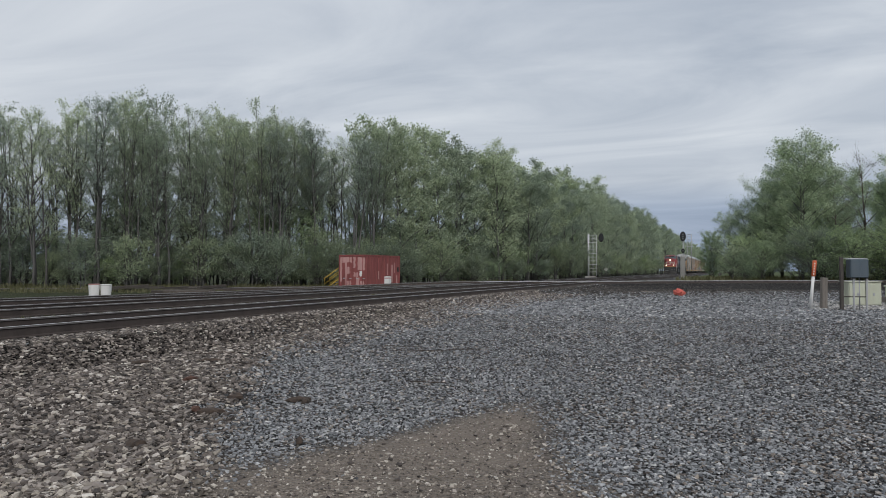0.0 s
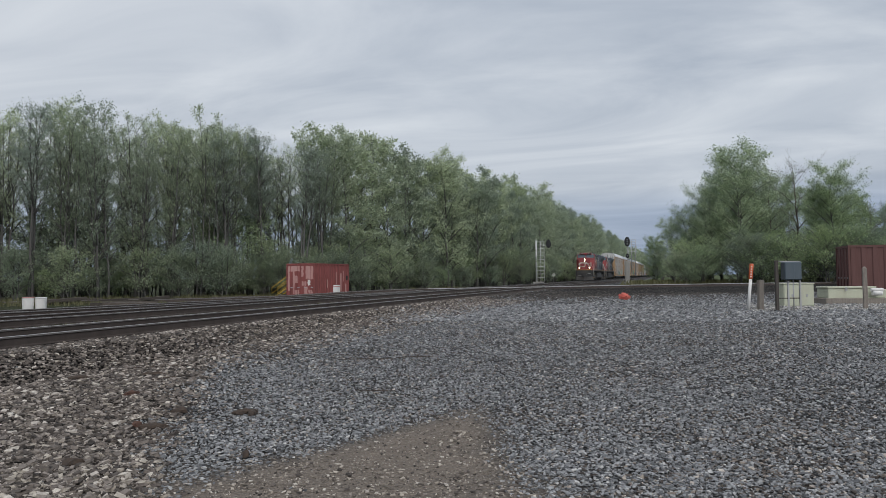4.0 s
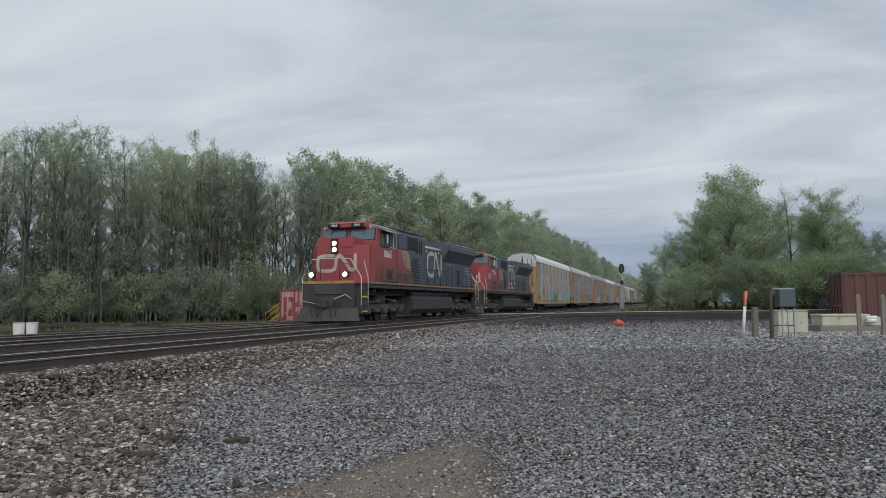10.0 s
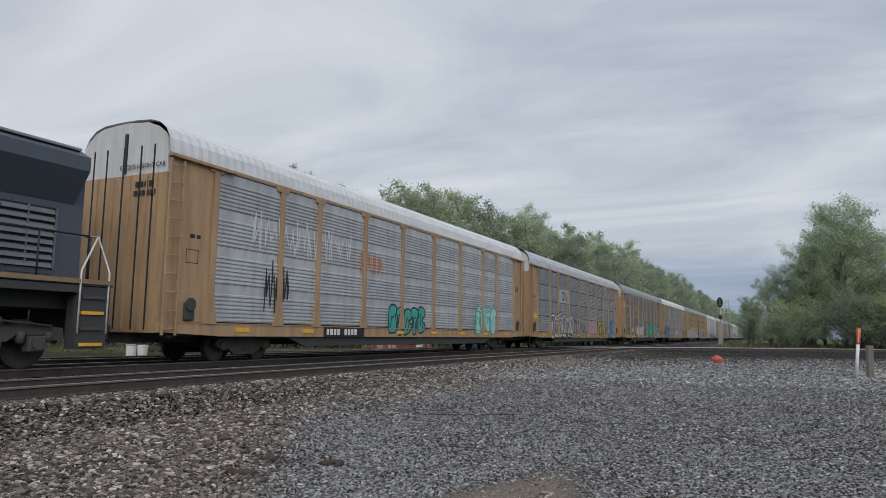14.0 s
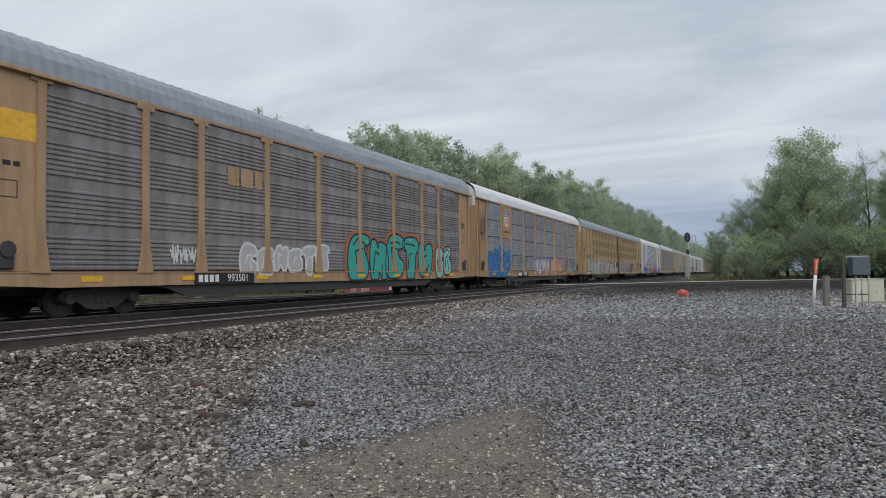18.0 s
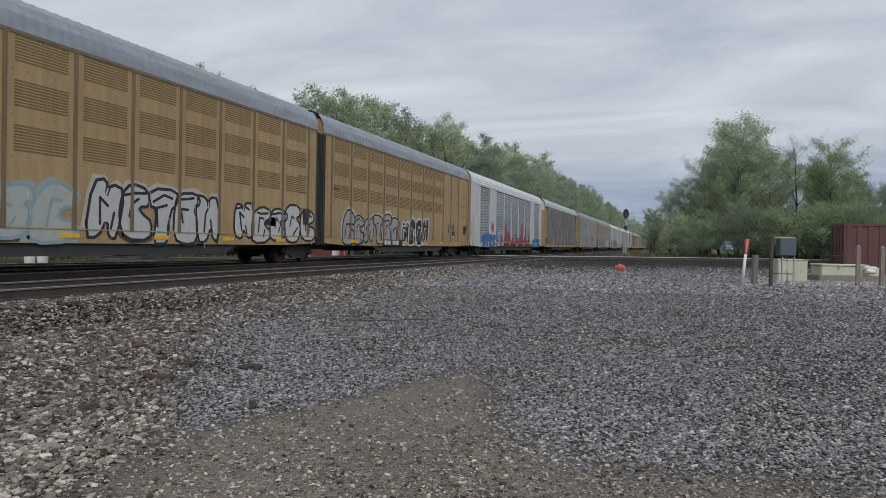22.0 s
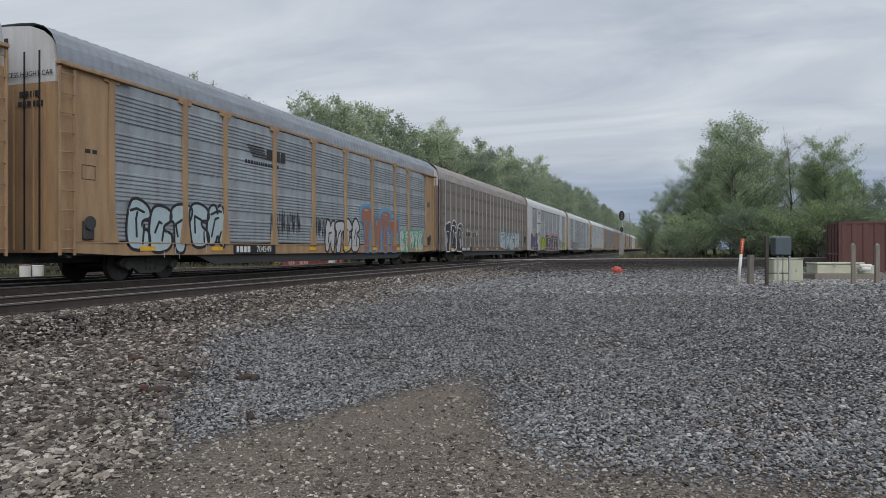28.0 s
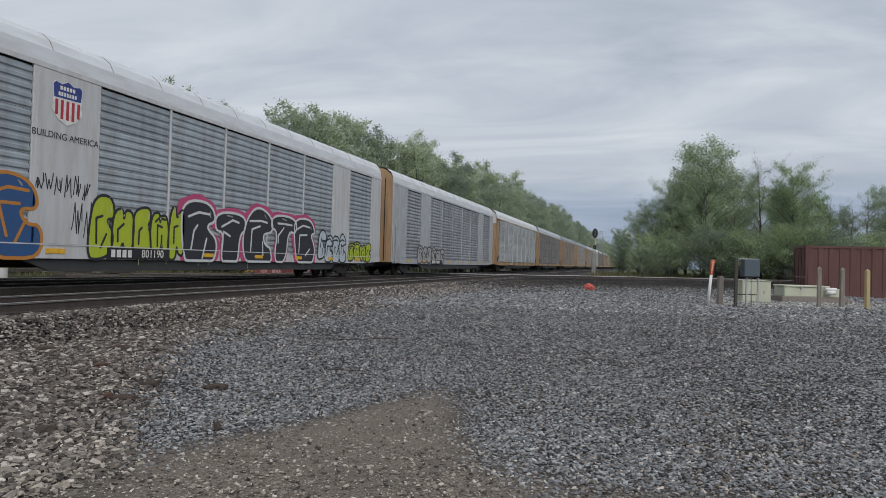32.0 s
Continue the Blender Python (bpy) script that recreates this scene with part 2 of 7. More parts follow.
TIE = paint("creosoted_tie", (0.085, 0.07, 0.058), (0.03, 0.026, 0.022), 0.7, 0.9, 0, (1, 0.3, 1), 6, 0.3)
PLATE = plain("rusty_tie_plate", (0.10, 0.065, 0.045), 0.85, 0.2)

# ---- tools ----
def part(name, bm, material, parent=None, label=""):
    me = bpy.data.meshes.new(name)
    bm.to_mesh(me)
    bm.free()
    ob = new(name, me)
    for mt in (material if isinstance(material, (list, tuple)) else (material,)):
        me.materials.append(mt)
    if parent:
        ob.parent = parent
    if label:
        ob["label"] = label
    return ob


def again(ob, x=0, y=0, z=0, parent=None, rz=0):
    """One more object on the mesh of ob."""
    o = new(ob.name.split(".")[0], ob.data)
    o.matrix_basis = pose(x, y, z, 0, 0, rz)
    o.parent = parent or ob.parent
    if "label" in ob:
        o["label"] = ob["label"]
    return o


def box(bm, x0, x1, y0, y1, z0, z1, bevel=0.0, mat=0):
    r = bmesh.ops.create_cube(bm, size=1)
    vs = r["verts"]
    for v in vs:
        v.co = Vector(((x0 + x1) / 2 + v.co.x * (x1 - x0), (y0 + y1) / 2 + v.co.y * (y1 - y0), (z0 + z1) / 2 + v.co.z * (z1 - z0)))
    fs = list({f for v in vs for f in v.link_faces})
    for f in fs:
        f.material_index = mat
    if bevel:
        es = list({e for f in fs for e in f.edges})
        r = bmesh.ops.bevel(bm, geom=es, offset=bevel, segments=1, affect="EDGES", profile=0.5)
        for f in r["faces"]:
            f.material_index = mat
    return bm


def B(*args, **kw):
    return box(bmesh.new(), *args, **kw)


def prism(bm, pts, axis, a, b, mat=0):
    """A polygon of 2D points swept along an axis from a to b. axis x: points are (y, z); y: (x, z); z: (x, y)."""
    def at(p, s):
        return {"x": (s, p[0], p[1]), "y": (p[0], s, p[1]), "z": (p[0], p[1], s)}[axis]
    lo = [bm.verts.new(at(p, a)) for p in pts]
    hi = [bm.verts.new(at(p, b)) for p in pts]
    n = len(pts)
    fs = [bm.faces.new(lo), bm.faces.new(hi[::-1])]
    for i in range(n):
        fs.append(bm.faces.new((lo[i], hi[i], hi[(i + 1) % n], lo[(i + 1) % n])))
    for f in fs:
        f.material_index = mat
    bmesh.ops.recalc_face_normals(bm, faces=fs)
    return bm


def tube(bm, pts, r, sides=6, mat=0):
    """A round bar along a line of points."""
    rings = []
    for i, p in enumerate(pts):
        p = Vector(p)
        d = (Vector(pts[min(i + 1, len(pts) - 1)]) - Vector(pts[max(i - 1, 0)])).normalized()
        u = d.orthogonal().normalized() if abs(d.z) > 0.9 else d.cross(Vector((0, 0, 1))).normalized()
        w = d.cross(u)
        rr = r[i] if isinstance(r, (list, tuple)) else r
        rings.append([bm.verts.new(p + (u * math.cos(a) + w * math.sin(a)) * rr) for a in (2 * math.pi * k / sides for k in range(sides))])
    for a, b in zip(rings, rings[1:]):
        for k in range(sides):
            f = bm.faces.new((a[k], a[(k + 1) % sides], b[(k + 1) % sides], b[k]))
            f.smooth, f.material_index = True, mat
    for ring, flip in ((rings[0], True), (rings[-1], False)):
        bm.faces.new(ring[::-1] if flip else ring).material_index = mat
    return bm


def disc(bm, c, axis, r, depth, sides=16, mat=0, bevel=0.0):
    """A round drum centred at c along an axis."""
    c = Vector(c)
    u = {"x": Vector((1, 0, 0)), "y": Vector((0, 1, 0)), "z": Vector((0, 0, 1))}[axis]
    pts = [c - u * depth / 2, c + u * depth / 2]
    if bevel:
        tube(bm, [pts[0], pts[0] + u * bevel, pts[1] - u * bevel, pts[1]], [r - bevel, r, r, r - bevel], sides, mat)
    else:
        tube(bm, pts, r, sides, mat)
    return bm


def thing(name, label, category, group="", kind="", at=None):
    ob = new(name)
    ob.empty_display_size = 0.3
    if at is not None:
        ob.matrix_basis = at
    return tagged(ob, label, category, group, kind)


def smooth01(v):
    v = max(0.0, min(1.0, v))
    return v * v * (3 - 2 * v)

# ---- plan: track centres, ground ----
XT, XN, GAUGE = -14.95, -10.68, 1.5
CP, CH = (-10.6, 55.6), radians(52)
CD = (math.sin(CH), math.cos(CH))


def c_offset(x, y):
    """Signed distance from the crossing track's centre (positive on the near side) and the place along it."""
    dx, dy = x - CP[0], y - CP[1]
    return dx * CD[1] - dy * CD[0], dx * CD[0] + dy * CD[1]


def s_centre(y):
    """Centre of the diverging track beyond the main line."""
    return XT - 0.35 - 5.0 * smooth01((46 - y) / 60.0) * 1.25 if y < 46 else XT - 0.35


def c_drop(al):
    """Drop of the crossing track beyond the main line, shaped to fit the camera's view."""
    return 0.42 * smooth01((-al - 10) / 14)


def ground_z(x, y):
    r = math.hypot(x, y)
    g = -0.62 + 0.27 * smooth01((r - 5) / 22)
    if x < -17:
        g = -0.45 - 0.35 * smooth01((-x - 20) / 6) * smooth01((y - 30) / 8)
    g += 0.03 * noise.noise((x * 0.25, y * 0.25, 0)) + 0.012 * noise.noise((x * 1.3, y * 1.3, 3))
    # ballast beds
    bed = -0.20
    if x > -9.5 and y > 10:
        oc, al = c_offset(x, y)
        if oc > 0:
            g -= 0.24 * smooth01((oc - 2) / 2) * smooth01((17 - oc) / 9) * smooth01((x + 9.5) / 5)
    xl = min(XT, s_centre(y)) - 1.6 if -60 < y < 46 else XT - 1.6
    d = max(x - (XN + 1.55), xl - x, 0)
    z = max(g, bed - 0.62 * d)
    if abs(y) < 900:
        oc, al = c_offset(x, y)
        dc = max(abs(oc) - 1.6, 0)
        z = max(z, bed + 0.03 - c_drop(al) - 0.5 * dc)
    return z


def zones(x, y):
    """Shares of brown ballast, worn dirt, oil-dark gravel and grass."""
    edge = max(-8.7, -4.4 - 0.66 * (y - 5)) if y > 5 else -4.4 + 1.6 * (5 - max(y, 2))
    brown = smooth01((edge - x) / 1.9 + 0.5) if x > -30 else 1.0
    # the worn drive in front of the camera
    lim = 4.6 + 2.8 * math.exp(-((x + 2.1) / 0.75) ** 2)
    tan = smooth01((lim - y) / 1.9 + 0.5) * smooth01((x + 3.25 + 0.35 * (y - 3)) / 1.7 + 0.5) * (1 if y > -40 else 0)
    oc, al = c_offset(x, y)
    oil = 0.0
    if oc > -6 and al > -16:
        oil = 0.95 * smooth01((27 - oc) / 19) * smooth01((oc + 6) / 3) * smooth01((x + 12) / 5)
    if x < -16.5:
        oil = max(oil, 0.8)
    oil = max(oil, 0.4 * smooth01((2.0 - min(abs(x - XT), abs(x - XN))) / 1.0))
    grass = 0.0
    if x < -19 and y > 12:
        grass = smooth01((-oc - 2) / 1.5) if oc < 0 else 0.6 * smooth01((oc - 1.6) / 1) * smooth01((s_centre(y) - 1.7 - x) / 1)
    if oc < -6 and x > -8.5:
        grass = smooth01((-oc - 6) / 6) * smooth01((x + 8.5) / 3)
    if -18 < oc < -2.5 and -9 < x < 1:
        tan = max(tan, 0.8 * smooth01((x + 9) / 2) * smooth01((1 - x) / 3))
        grass *= 0.3
    if XN - 2.9 < x < XN - 1.25 and y < 24:
        grass = max(grass, 0.62)
    if x > 60 or x < -60 or y < -60:
        grass = 1.0
    return brown, tan, oil, grass


def spread(lo, hi, step, far, grow=1.28):
    v = list(np.arange(lo, hi, step))
    d, x = step, hi
    while x < far:
        v.append(x); d *= grow; x += d
    v.append(far)
    d, x = step, lo - step
    while x > -far:
        v.insert(0, x); d *= grow; x -= d
    v.insert(0, -far)
    return v


def make_ground():
    xs, ys = spread(-24, 12, 0.3, 2600), spread(-2, 78, 0.4, 2600)
    xs = sorted(set(xs) | {-9.36, -9.13, -9.05, -8.92, -8.82, -8.72, -8.62, -8.52, -8.42, -8.26})
    verts = [(x, y, ground_z(x, y)) for y in ys for x in xs]
    nx = len(xs)
    faces = [(j * nx + i, j * nx + i + 1, (j + 1) * nx + i + 1, (j + 1) * nx + i) for j in range(len(ys) - 1) for i in range(nx - 1)]
    me = bpy.data.meshes.new("ground")
    me.from_pydata(verts, [], faces)
    me.polygons.foreach_set("use_smooth", [True] * len(faces))
    at = me.color_attributes.new("zone", "FLOAT_COLOR", "POINT")
    at.data.foreach_set("color", [c for v in verts for c in zones(v[0], v[1])])
    # share of painted gap shade, strongest close to the camera
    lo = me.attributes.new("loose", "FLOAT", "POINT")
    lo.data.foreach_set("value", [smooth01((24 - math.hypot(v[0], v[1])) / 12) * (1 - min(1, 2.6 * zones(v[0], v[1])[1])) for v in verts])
    me.materials.append(GROUND)
    return tagged(new("ground", me), "grey crushed stone lot with brown ballast and worn tan dirt", "ground", kind="structure")


make_ground()


# ---- tracks ----
def rail_profile():
    return [(-0.075, 0), (0.075, 0), (0.075, 0.012), (0.018, 0.03), (0.012, 0.13), (0.036, 0.145), (0.037, 0.172),
            (-0.037, 0.172), (-0.036, 0.145), (-0.012, 0.13), (-0.018, 0.03), (-0.075, 0.012)]


def rail(parent, line, label="", bright=False):
    """A rail along a line of (x, y, top height), with its worn running face."""
    bm = bmesh.new()
    prof = rail_profile()
    rings = []
    for i, (x, y, z) in enumerate(line):
        a, b = line[max(i - 1, 0)], line[min(i + 1, len(line) - 1)]
        d = Vector((b[0] - a[0], b[1] - a[1], 0)).normalized()
        n = Vector((d.y, -d.x, 0))
        rings.append([bm.verts.new((x + n.x * p[0], y + n.y * p[0], z - 0.172 + p[1])) for p in prof])
    k = len(prof)
    for a, b in zip(rings, rings[1:]):
        for i in range(k):
            f = bm.faces.new((a[i], b[i], b[(i + 1) % k], a[(i + 1) % k]))
            # bright rails carry the mirrored-sky line as colour on the head's sides
            f.material_index = 1 if i == 6 or (bright and i in (5, 7)) else 2 if i in (5, 7) else 0
    bm.faces.new(rings[0]); bm.faces.new(rings[-1][::-1])
    bmesh.ops.recalc_face_normals(bm, faces=bm.faces)
    return part("rail", bm, (RAIL, RAIL_TOP, RAIL_SIDE), parent, label)


def offset_line(line, off):
    out = []
    for i, (x, y, z) in enumerate(line):
        a, b = line[max(i - 1, 0)], line[min(i + 1, len(line) - 1)]
        d = Vector((b[0] - a[0], b[1] - a[1])).normalized()
        out.append((x + d.y * off, y - d.x * off, z))
    return out


def track(name, label, line, spacing=0.53, near=300, gap=None):
    t = tagged(new(name), label, "railway track", kind="structure")
    for off in (-GAUGE / 2, GAUGE / 2):
        rail(t, offset_line(line, off), bright=name == "crossing_track")
    # ties at even steps along the line
    tie_bm = B(-1.3, 1.3, -0.115, 0.115, -0.16, 0.0, bevel=0.012)
    first = None
    rest = bmesh.new()
    rng = random.Random(len(name) * 7)
    placed, s_next = 0, 0.0
    acc = 0.0
    for (x0, y0, z0), (x1, y1, z1) in zip(line, line[1:]):
        seg = math.hypot(x1 - x0, y1 - y0)
        ang = math.degrees(math.atan2(y1 - y0, x1 - x0)) - 90
        while s_next <= acc + seg:
            f = (s_next - acc) / seg
            x, y, z = x0 + (x1 - x0) * f, y0 + (y1 - y0) * f, z0 + (z1 - z0) * f - 0.176
            m = pose(x + rng.uniform(-0.05, 0.05), y, z + rng.uniform(-0.012, 0.004), 0, 0, ang + rng.uniform(-1.2, 1.2))
            if -2 < y < 70 and placed < near:
                if first is None:
                    first = part("tie", tie_bm, TIE, t)
                    o = first
                else:
                    o = again(first)
                o.matrix_basis = m
                placed += 1
            elif y < 160:
                n0 = len(rest.verts)
                box(rest, -1.3, 1.3, -0.115, 0.115, -0.16, 0.0)
                rest.verts.ensure_lookup_table()
                bmesh.ops.transform(rest, matrix=m, verts=rest.verts[n0:])
            s_next += spacing
        acc += seg
    if len(rest.verts):
        tagged(part("far_ties", rest, TIE, t), kind="stuff")
    else:
        rest.free()
    return t


def straight(x, y0, y1, z=0.0):
    return [(x, y0, z), (x, (y0 + y1) / 2, z), (x, y1, z)]


track("main_track", "railway track with polished rails on dark creosoted ties", straight(XT, -45, 1500))
track("near_track", "railway track with worn rails on dark ties beside brown ballast", straight(XN, -30, 1500))
track("crossing_track", "railway track that crosses the main line at a diamond",
      [(CP[0] + CD[0] * s, CP[1] + CD[1] * s, 0.03 * smooth01((s - 2.5) / 3) + 0.004) for s in (-9, 0, 3, 6, 40, 110)])
track("branch_track", "crossing track led on past the diamond through low grass",
      [(CP[0] + CD[0] * s, CP[1] + CD[1] * s, 0.004 - c_drop(s)) for s in (-90, -40, -24, -21, -18, -15, -12, -9)])
track("side_track", "diverging railway track behind the main line", [(s_centre(y), y, 0.0) for y in range(-44, 48, 4)], near=170)

# ---- train: paints ----
LOCO_RED = paint("loco_red", (0.345, 0.062, 0.065), (0.10, 0.055, 0.055), 0.4, 0.5)


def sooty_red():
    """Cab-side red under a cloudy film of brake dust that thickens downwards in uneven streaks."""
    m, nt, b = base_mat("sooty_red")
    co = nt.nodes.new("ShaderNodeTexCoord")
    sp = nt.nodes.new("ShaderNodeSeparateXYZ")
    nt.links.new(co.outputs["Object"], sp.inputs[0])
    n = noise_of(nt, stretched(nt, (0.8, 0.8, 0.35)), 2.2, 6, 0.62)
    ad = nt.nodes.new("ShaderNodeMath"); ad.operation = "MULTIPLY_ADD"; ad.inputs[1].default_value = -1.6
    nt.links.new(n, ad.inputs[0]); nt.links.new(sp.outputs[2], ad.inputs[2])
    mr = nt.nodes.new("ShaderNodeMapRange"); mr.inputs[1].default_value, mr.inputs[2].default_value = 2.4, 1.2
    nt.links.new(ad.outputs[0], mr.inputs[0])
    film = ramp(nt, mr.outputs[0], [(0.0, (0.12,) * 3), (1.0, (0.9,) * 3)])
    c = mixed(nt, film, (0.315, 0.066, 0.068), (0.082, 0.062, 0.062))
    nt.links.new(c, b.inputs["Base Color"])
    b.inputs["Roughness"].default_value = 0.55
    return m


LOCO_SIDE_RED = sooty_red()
LOCO_BLACK = paint("loco_black", (0.060, 0.080, 0.108), (0.09, 0.087, 0.087), 0.45, 0.5)
UNDER_BLACK = paint("underframe_black", (0.036, 0.038, 0.041), (0.075, 0.07, 0.066), 0.6, 0.8)
TRUCK_GREY = paint("dusty_truck", (0.05, 0.048, 0.046), (0.10, 0.092, 0.085), 0.6, 0.85)
LOCO_TAN = paint("loco_tan", (0.33, 0.245, 0.135), (0.10, 0.075, 0.06), 0.6, 0.6)
LOCO_MAROON = paint("loco_sooty_red", (0.12, 0.058, 0.055), (0.06, 0.05, 0.045), 0.6, 0.6)
STRIPE_DULL = paint("dusty_sill_stripe", (0.27, 0.18, 0.095), (0.12, 0.09, 0.07), 0.6, 0.7)
STRIPE = paint("sill_stripe", (0.48, 0.27, 0.06), (0.10, 0.07, 0.05), 0.7, 0.6)
LOGO_WHITE = paint("logo_white", (0.52, 0.48, 0.42), (0.20, 0.15, 0.11), 0.6, 0.6)
HOOD_SHEEN = paint("hood_top_grey", (0.30, 0.31, 0.32), (0.1, 0.09, 0.08), 0.5, 0.4)
RADIATOR_GREY = paint("radiator_shutter", (0.15, 0.17, 0.19), (0.08, 0.08, 0.08), 0.5, 0.5)
# base colour stands in for sky mirrored in and seen through the glass
GLASS = plain("cab_glass", (0.16, 0.20, 0.22), 0.04, 0.45)
CHROME = plain("handrail_white", (0.62, 0.61, 0.58), 0.4)
LAMP_ON = plain("lit_headlight", (0.9, 0.85, 0.7), 0.3, 0, (1.0, 0.72, 0.50), 6.0)
LAMP_OFF = plain("unlit_headlight", (0.45, 0.45, 0.43), 0.15, 0.5)
BLACK_SIGN = plain("sign_black", (0.015, 0.015, 0.017), 0.5)
SIGN_WHITE = plain("sign_white", (0.70, 0.69, 0.66), 0.6)
WHEEL = plain("wheel_steel", (0.06, 0.052, 0.047), 0.6, 0.5)
TREAD = plain("wheel_tread", (0.35, 0.34, 0.33), 0.35, 0.9)
RACK_YELLOW = paint("rack_yellow", (0.42, 0.275, 0.15), (0.20, 0.125, 0.08), 0.6, 0.6, 0, (0.9, 0.9, 0.16), 2.0, 0.06)
BOX_YELLOW = paint("panel_yellow", (0.41, 0.285, 0.14), (0.23, 0.15, 0.08), 0.55, 0.6, 0, (0.9, 0.9, 0.14), 2.0, 0.05)
GALV = paint("galvanised_sheet", (0.34, 0.36, 0.385), (0.17, 0.155, 0.15), 0.55, 0.5, 0.25, (0.7, 0.7, 0.2), 2.0, 0.10)
GALV_LIGHT = paint("galvanised_light", (0.47, 0.49, 0.51), (0.27, 0.25, 0.24), 0.5, 0.5, 0.2, (0.7, 0.7, 0.2), 2.0, 0.10)
GALV_BROWN = paint("galvanised_rusty", (0.255, 0.25, 0.25), (0.15, 0.11, 0.09), 0.65, 0.6, 0.2, (0.7, 0.7, 0.2), 2.0, 0.10)
GALV_BLUE = paint("galvanised_blue_grey", (0.36, 0.40, 0.43), (0.20, 0.19, 0.18), 0.5, 0.5, 0.2, (0.7, 0.7, 0.2), 2.0, 0.10)
RACK_WHITE = paint("rack_white", (0.57, 0.58, 0.585), (0.33, 0.28, 0.24), 0.45, 0.5, 0, (0.9, 0.9, 0.14), 2.0, 0.04)
RACK_BROWN = paint("rack_brown_grey", (0.205, 0.18, 0.165), (0.12, 0.095, 0.08), 0.6, 0.7, 0, (0.9, 0.9, 0.14), 2.0, 0.05)
# dark colour stands in for shade in the recessed lines between panels
POST_OLIVE = paint("grimy_post", (0.20, 0.145, 0.08), (0.10, 0.075, 0.05), 0.6, 0.7)
POST_PALE = paint("post_pale", (0.40, 0.385, 0.365), (0.18, 0.15, 0.13), 0.6, 0.6, 0, (0.9, 0.9, 0.14), 2.0, 0.08)
ROOF_SILVER = paint("roof_silver", (0.50, 0.53, 0.56), (0.30, 0.28, 0.27), 0.5, 0.4, 0.3, (1, 0.25, 1), 1.5)
ROOF_GREY = paint("roof_grey", (0.30, 0.335, 0.375), (0.20, 0.19, 0.18), 0.5, 0.45, 0.3, (1, 0.25, 1), 1.5)
ROOF_WHITE = paint("roof_white", (0.64, 0.66, 0.68), (0.38, 0.36, 0.34), 0.4, 0.45, 0, (1, 0.25, 1), 1.5)
ROOF_BROWN = paint("roof_brown", (0.36, 0.325, 0.30), (0.22, 0.19, 0.17), 0.5, 0.5, 0.2, (1, 0.25, 1), 1.5)
# shade of the louvre slots painted as dark yellow; end markings reuse it
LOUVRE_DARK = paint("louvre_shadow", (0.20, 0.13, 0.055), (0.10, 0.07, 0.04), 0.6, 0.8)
# near-black colour stands in for shade behind joints, slots and louvres
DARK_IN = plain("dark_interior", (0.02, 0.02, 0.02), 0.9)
REFLECT = plain("yellow_reflector", (0.75, 0.42, 0.03), 0.35)
RUBBER = plain("black_rubber", (0.02, 0.02, 0.022), 0.75)

SPEED, FRONT = 15.3, 181.5
MESHES = {}


def shared(key, name, make, material, parent, label=""):
    """A part whose mesh is built once for each key."""
    if key not in MESHES:
        ob = part(name, make(), material, parent, label)
        MESHES[key] = ob.data
        return ob
    ob = new(name, MESHES[key])
    ob.parent = parent
    if label:
        ob["label"] = label
    return ob


def put(ob, x=0, y=0, z=0, rx=0, ry=0, rz=0):
    ob.matrix_basis = pose(x, y, z, rx, ry, rz)
    return ob


def ribbon(bm, pts, width, x=0.0, mat=0, lift=0.0):
    """A flat band with round joints in the y-z plane at the given x."""
    w = width / 2
    for i, (p, q) in enumerate(zip(pts, pts[1:])):
        d = Vector((q[0] - p[0], q[1] - p[1]))
        if d.length < 1e-6:
            continue
        d.normalize()
        n = Vector((-d.y, d.x)) * w
        xx = x + lift * (i % 7)
        f = bm.faces.new([bm.verts.new((xx, a, b)) for a, b in ((p[0] - n.x, p[1] - n.y), (q[0] - n.x, q[1] - n.y), (q[0] + n.x, q[1] + n.y), (p[0] + n.x, p[1] + n.y))])
        f.material_index = mat
    for i, p in enumerate(pts):
        xx = x + lift * (7 + i % 5)
        f = bm.faces.new([bm.verts.new((xx, p[0] + w * math.cos(a), p[1] + w * math.sin(a))) for a in (2 * math.pi * k / 8 for k in range(8))])
        f.material_index = mat
    return bm


def word(parent, text, size, m, material, name="lettering", label=""):
    cu = bpy.data.curves.new(name, "FONT")
    cu.body, cu.size, cu.align_x, cu.align_y, cu.extrude = text, size, "CENTER", "CENTER", 0.002
    tmp = bpy.data.objects.new("tmp", cu)
    me = bpy.data.meshes.new_from_object(tmp)
    bpy.data.objects.remove(tmp)
    me.materials.clear()
    me.materials.append(material)
    ob = new(name, me)
    ob.parent, ob.matrix_basis = parent, m
    if label:
        ob["label"] = label
    return ob


SIDE = (90, 0, 90)    # lettering that faces the near side, read along +y


def bars(parent, y, z, n, w, h, gap, x, material, name="marking"):
    bm = bmesh.new()
    rng = random.Random(int(y * 100) + n)
    cur = y
    for i in range(n):
        ww = w * rng.uniform(0.6, 1.1)
        box(bm, x, x + 0.003, cur, cur + ww, z, z + h)
        cur += ww + gap
    return tagged(part(name, bm, material, parent), kind="stuff")


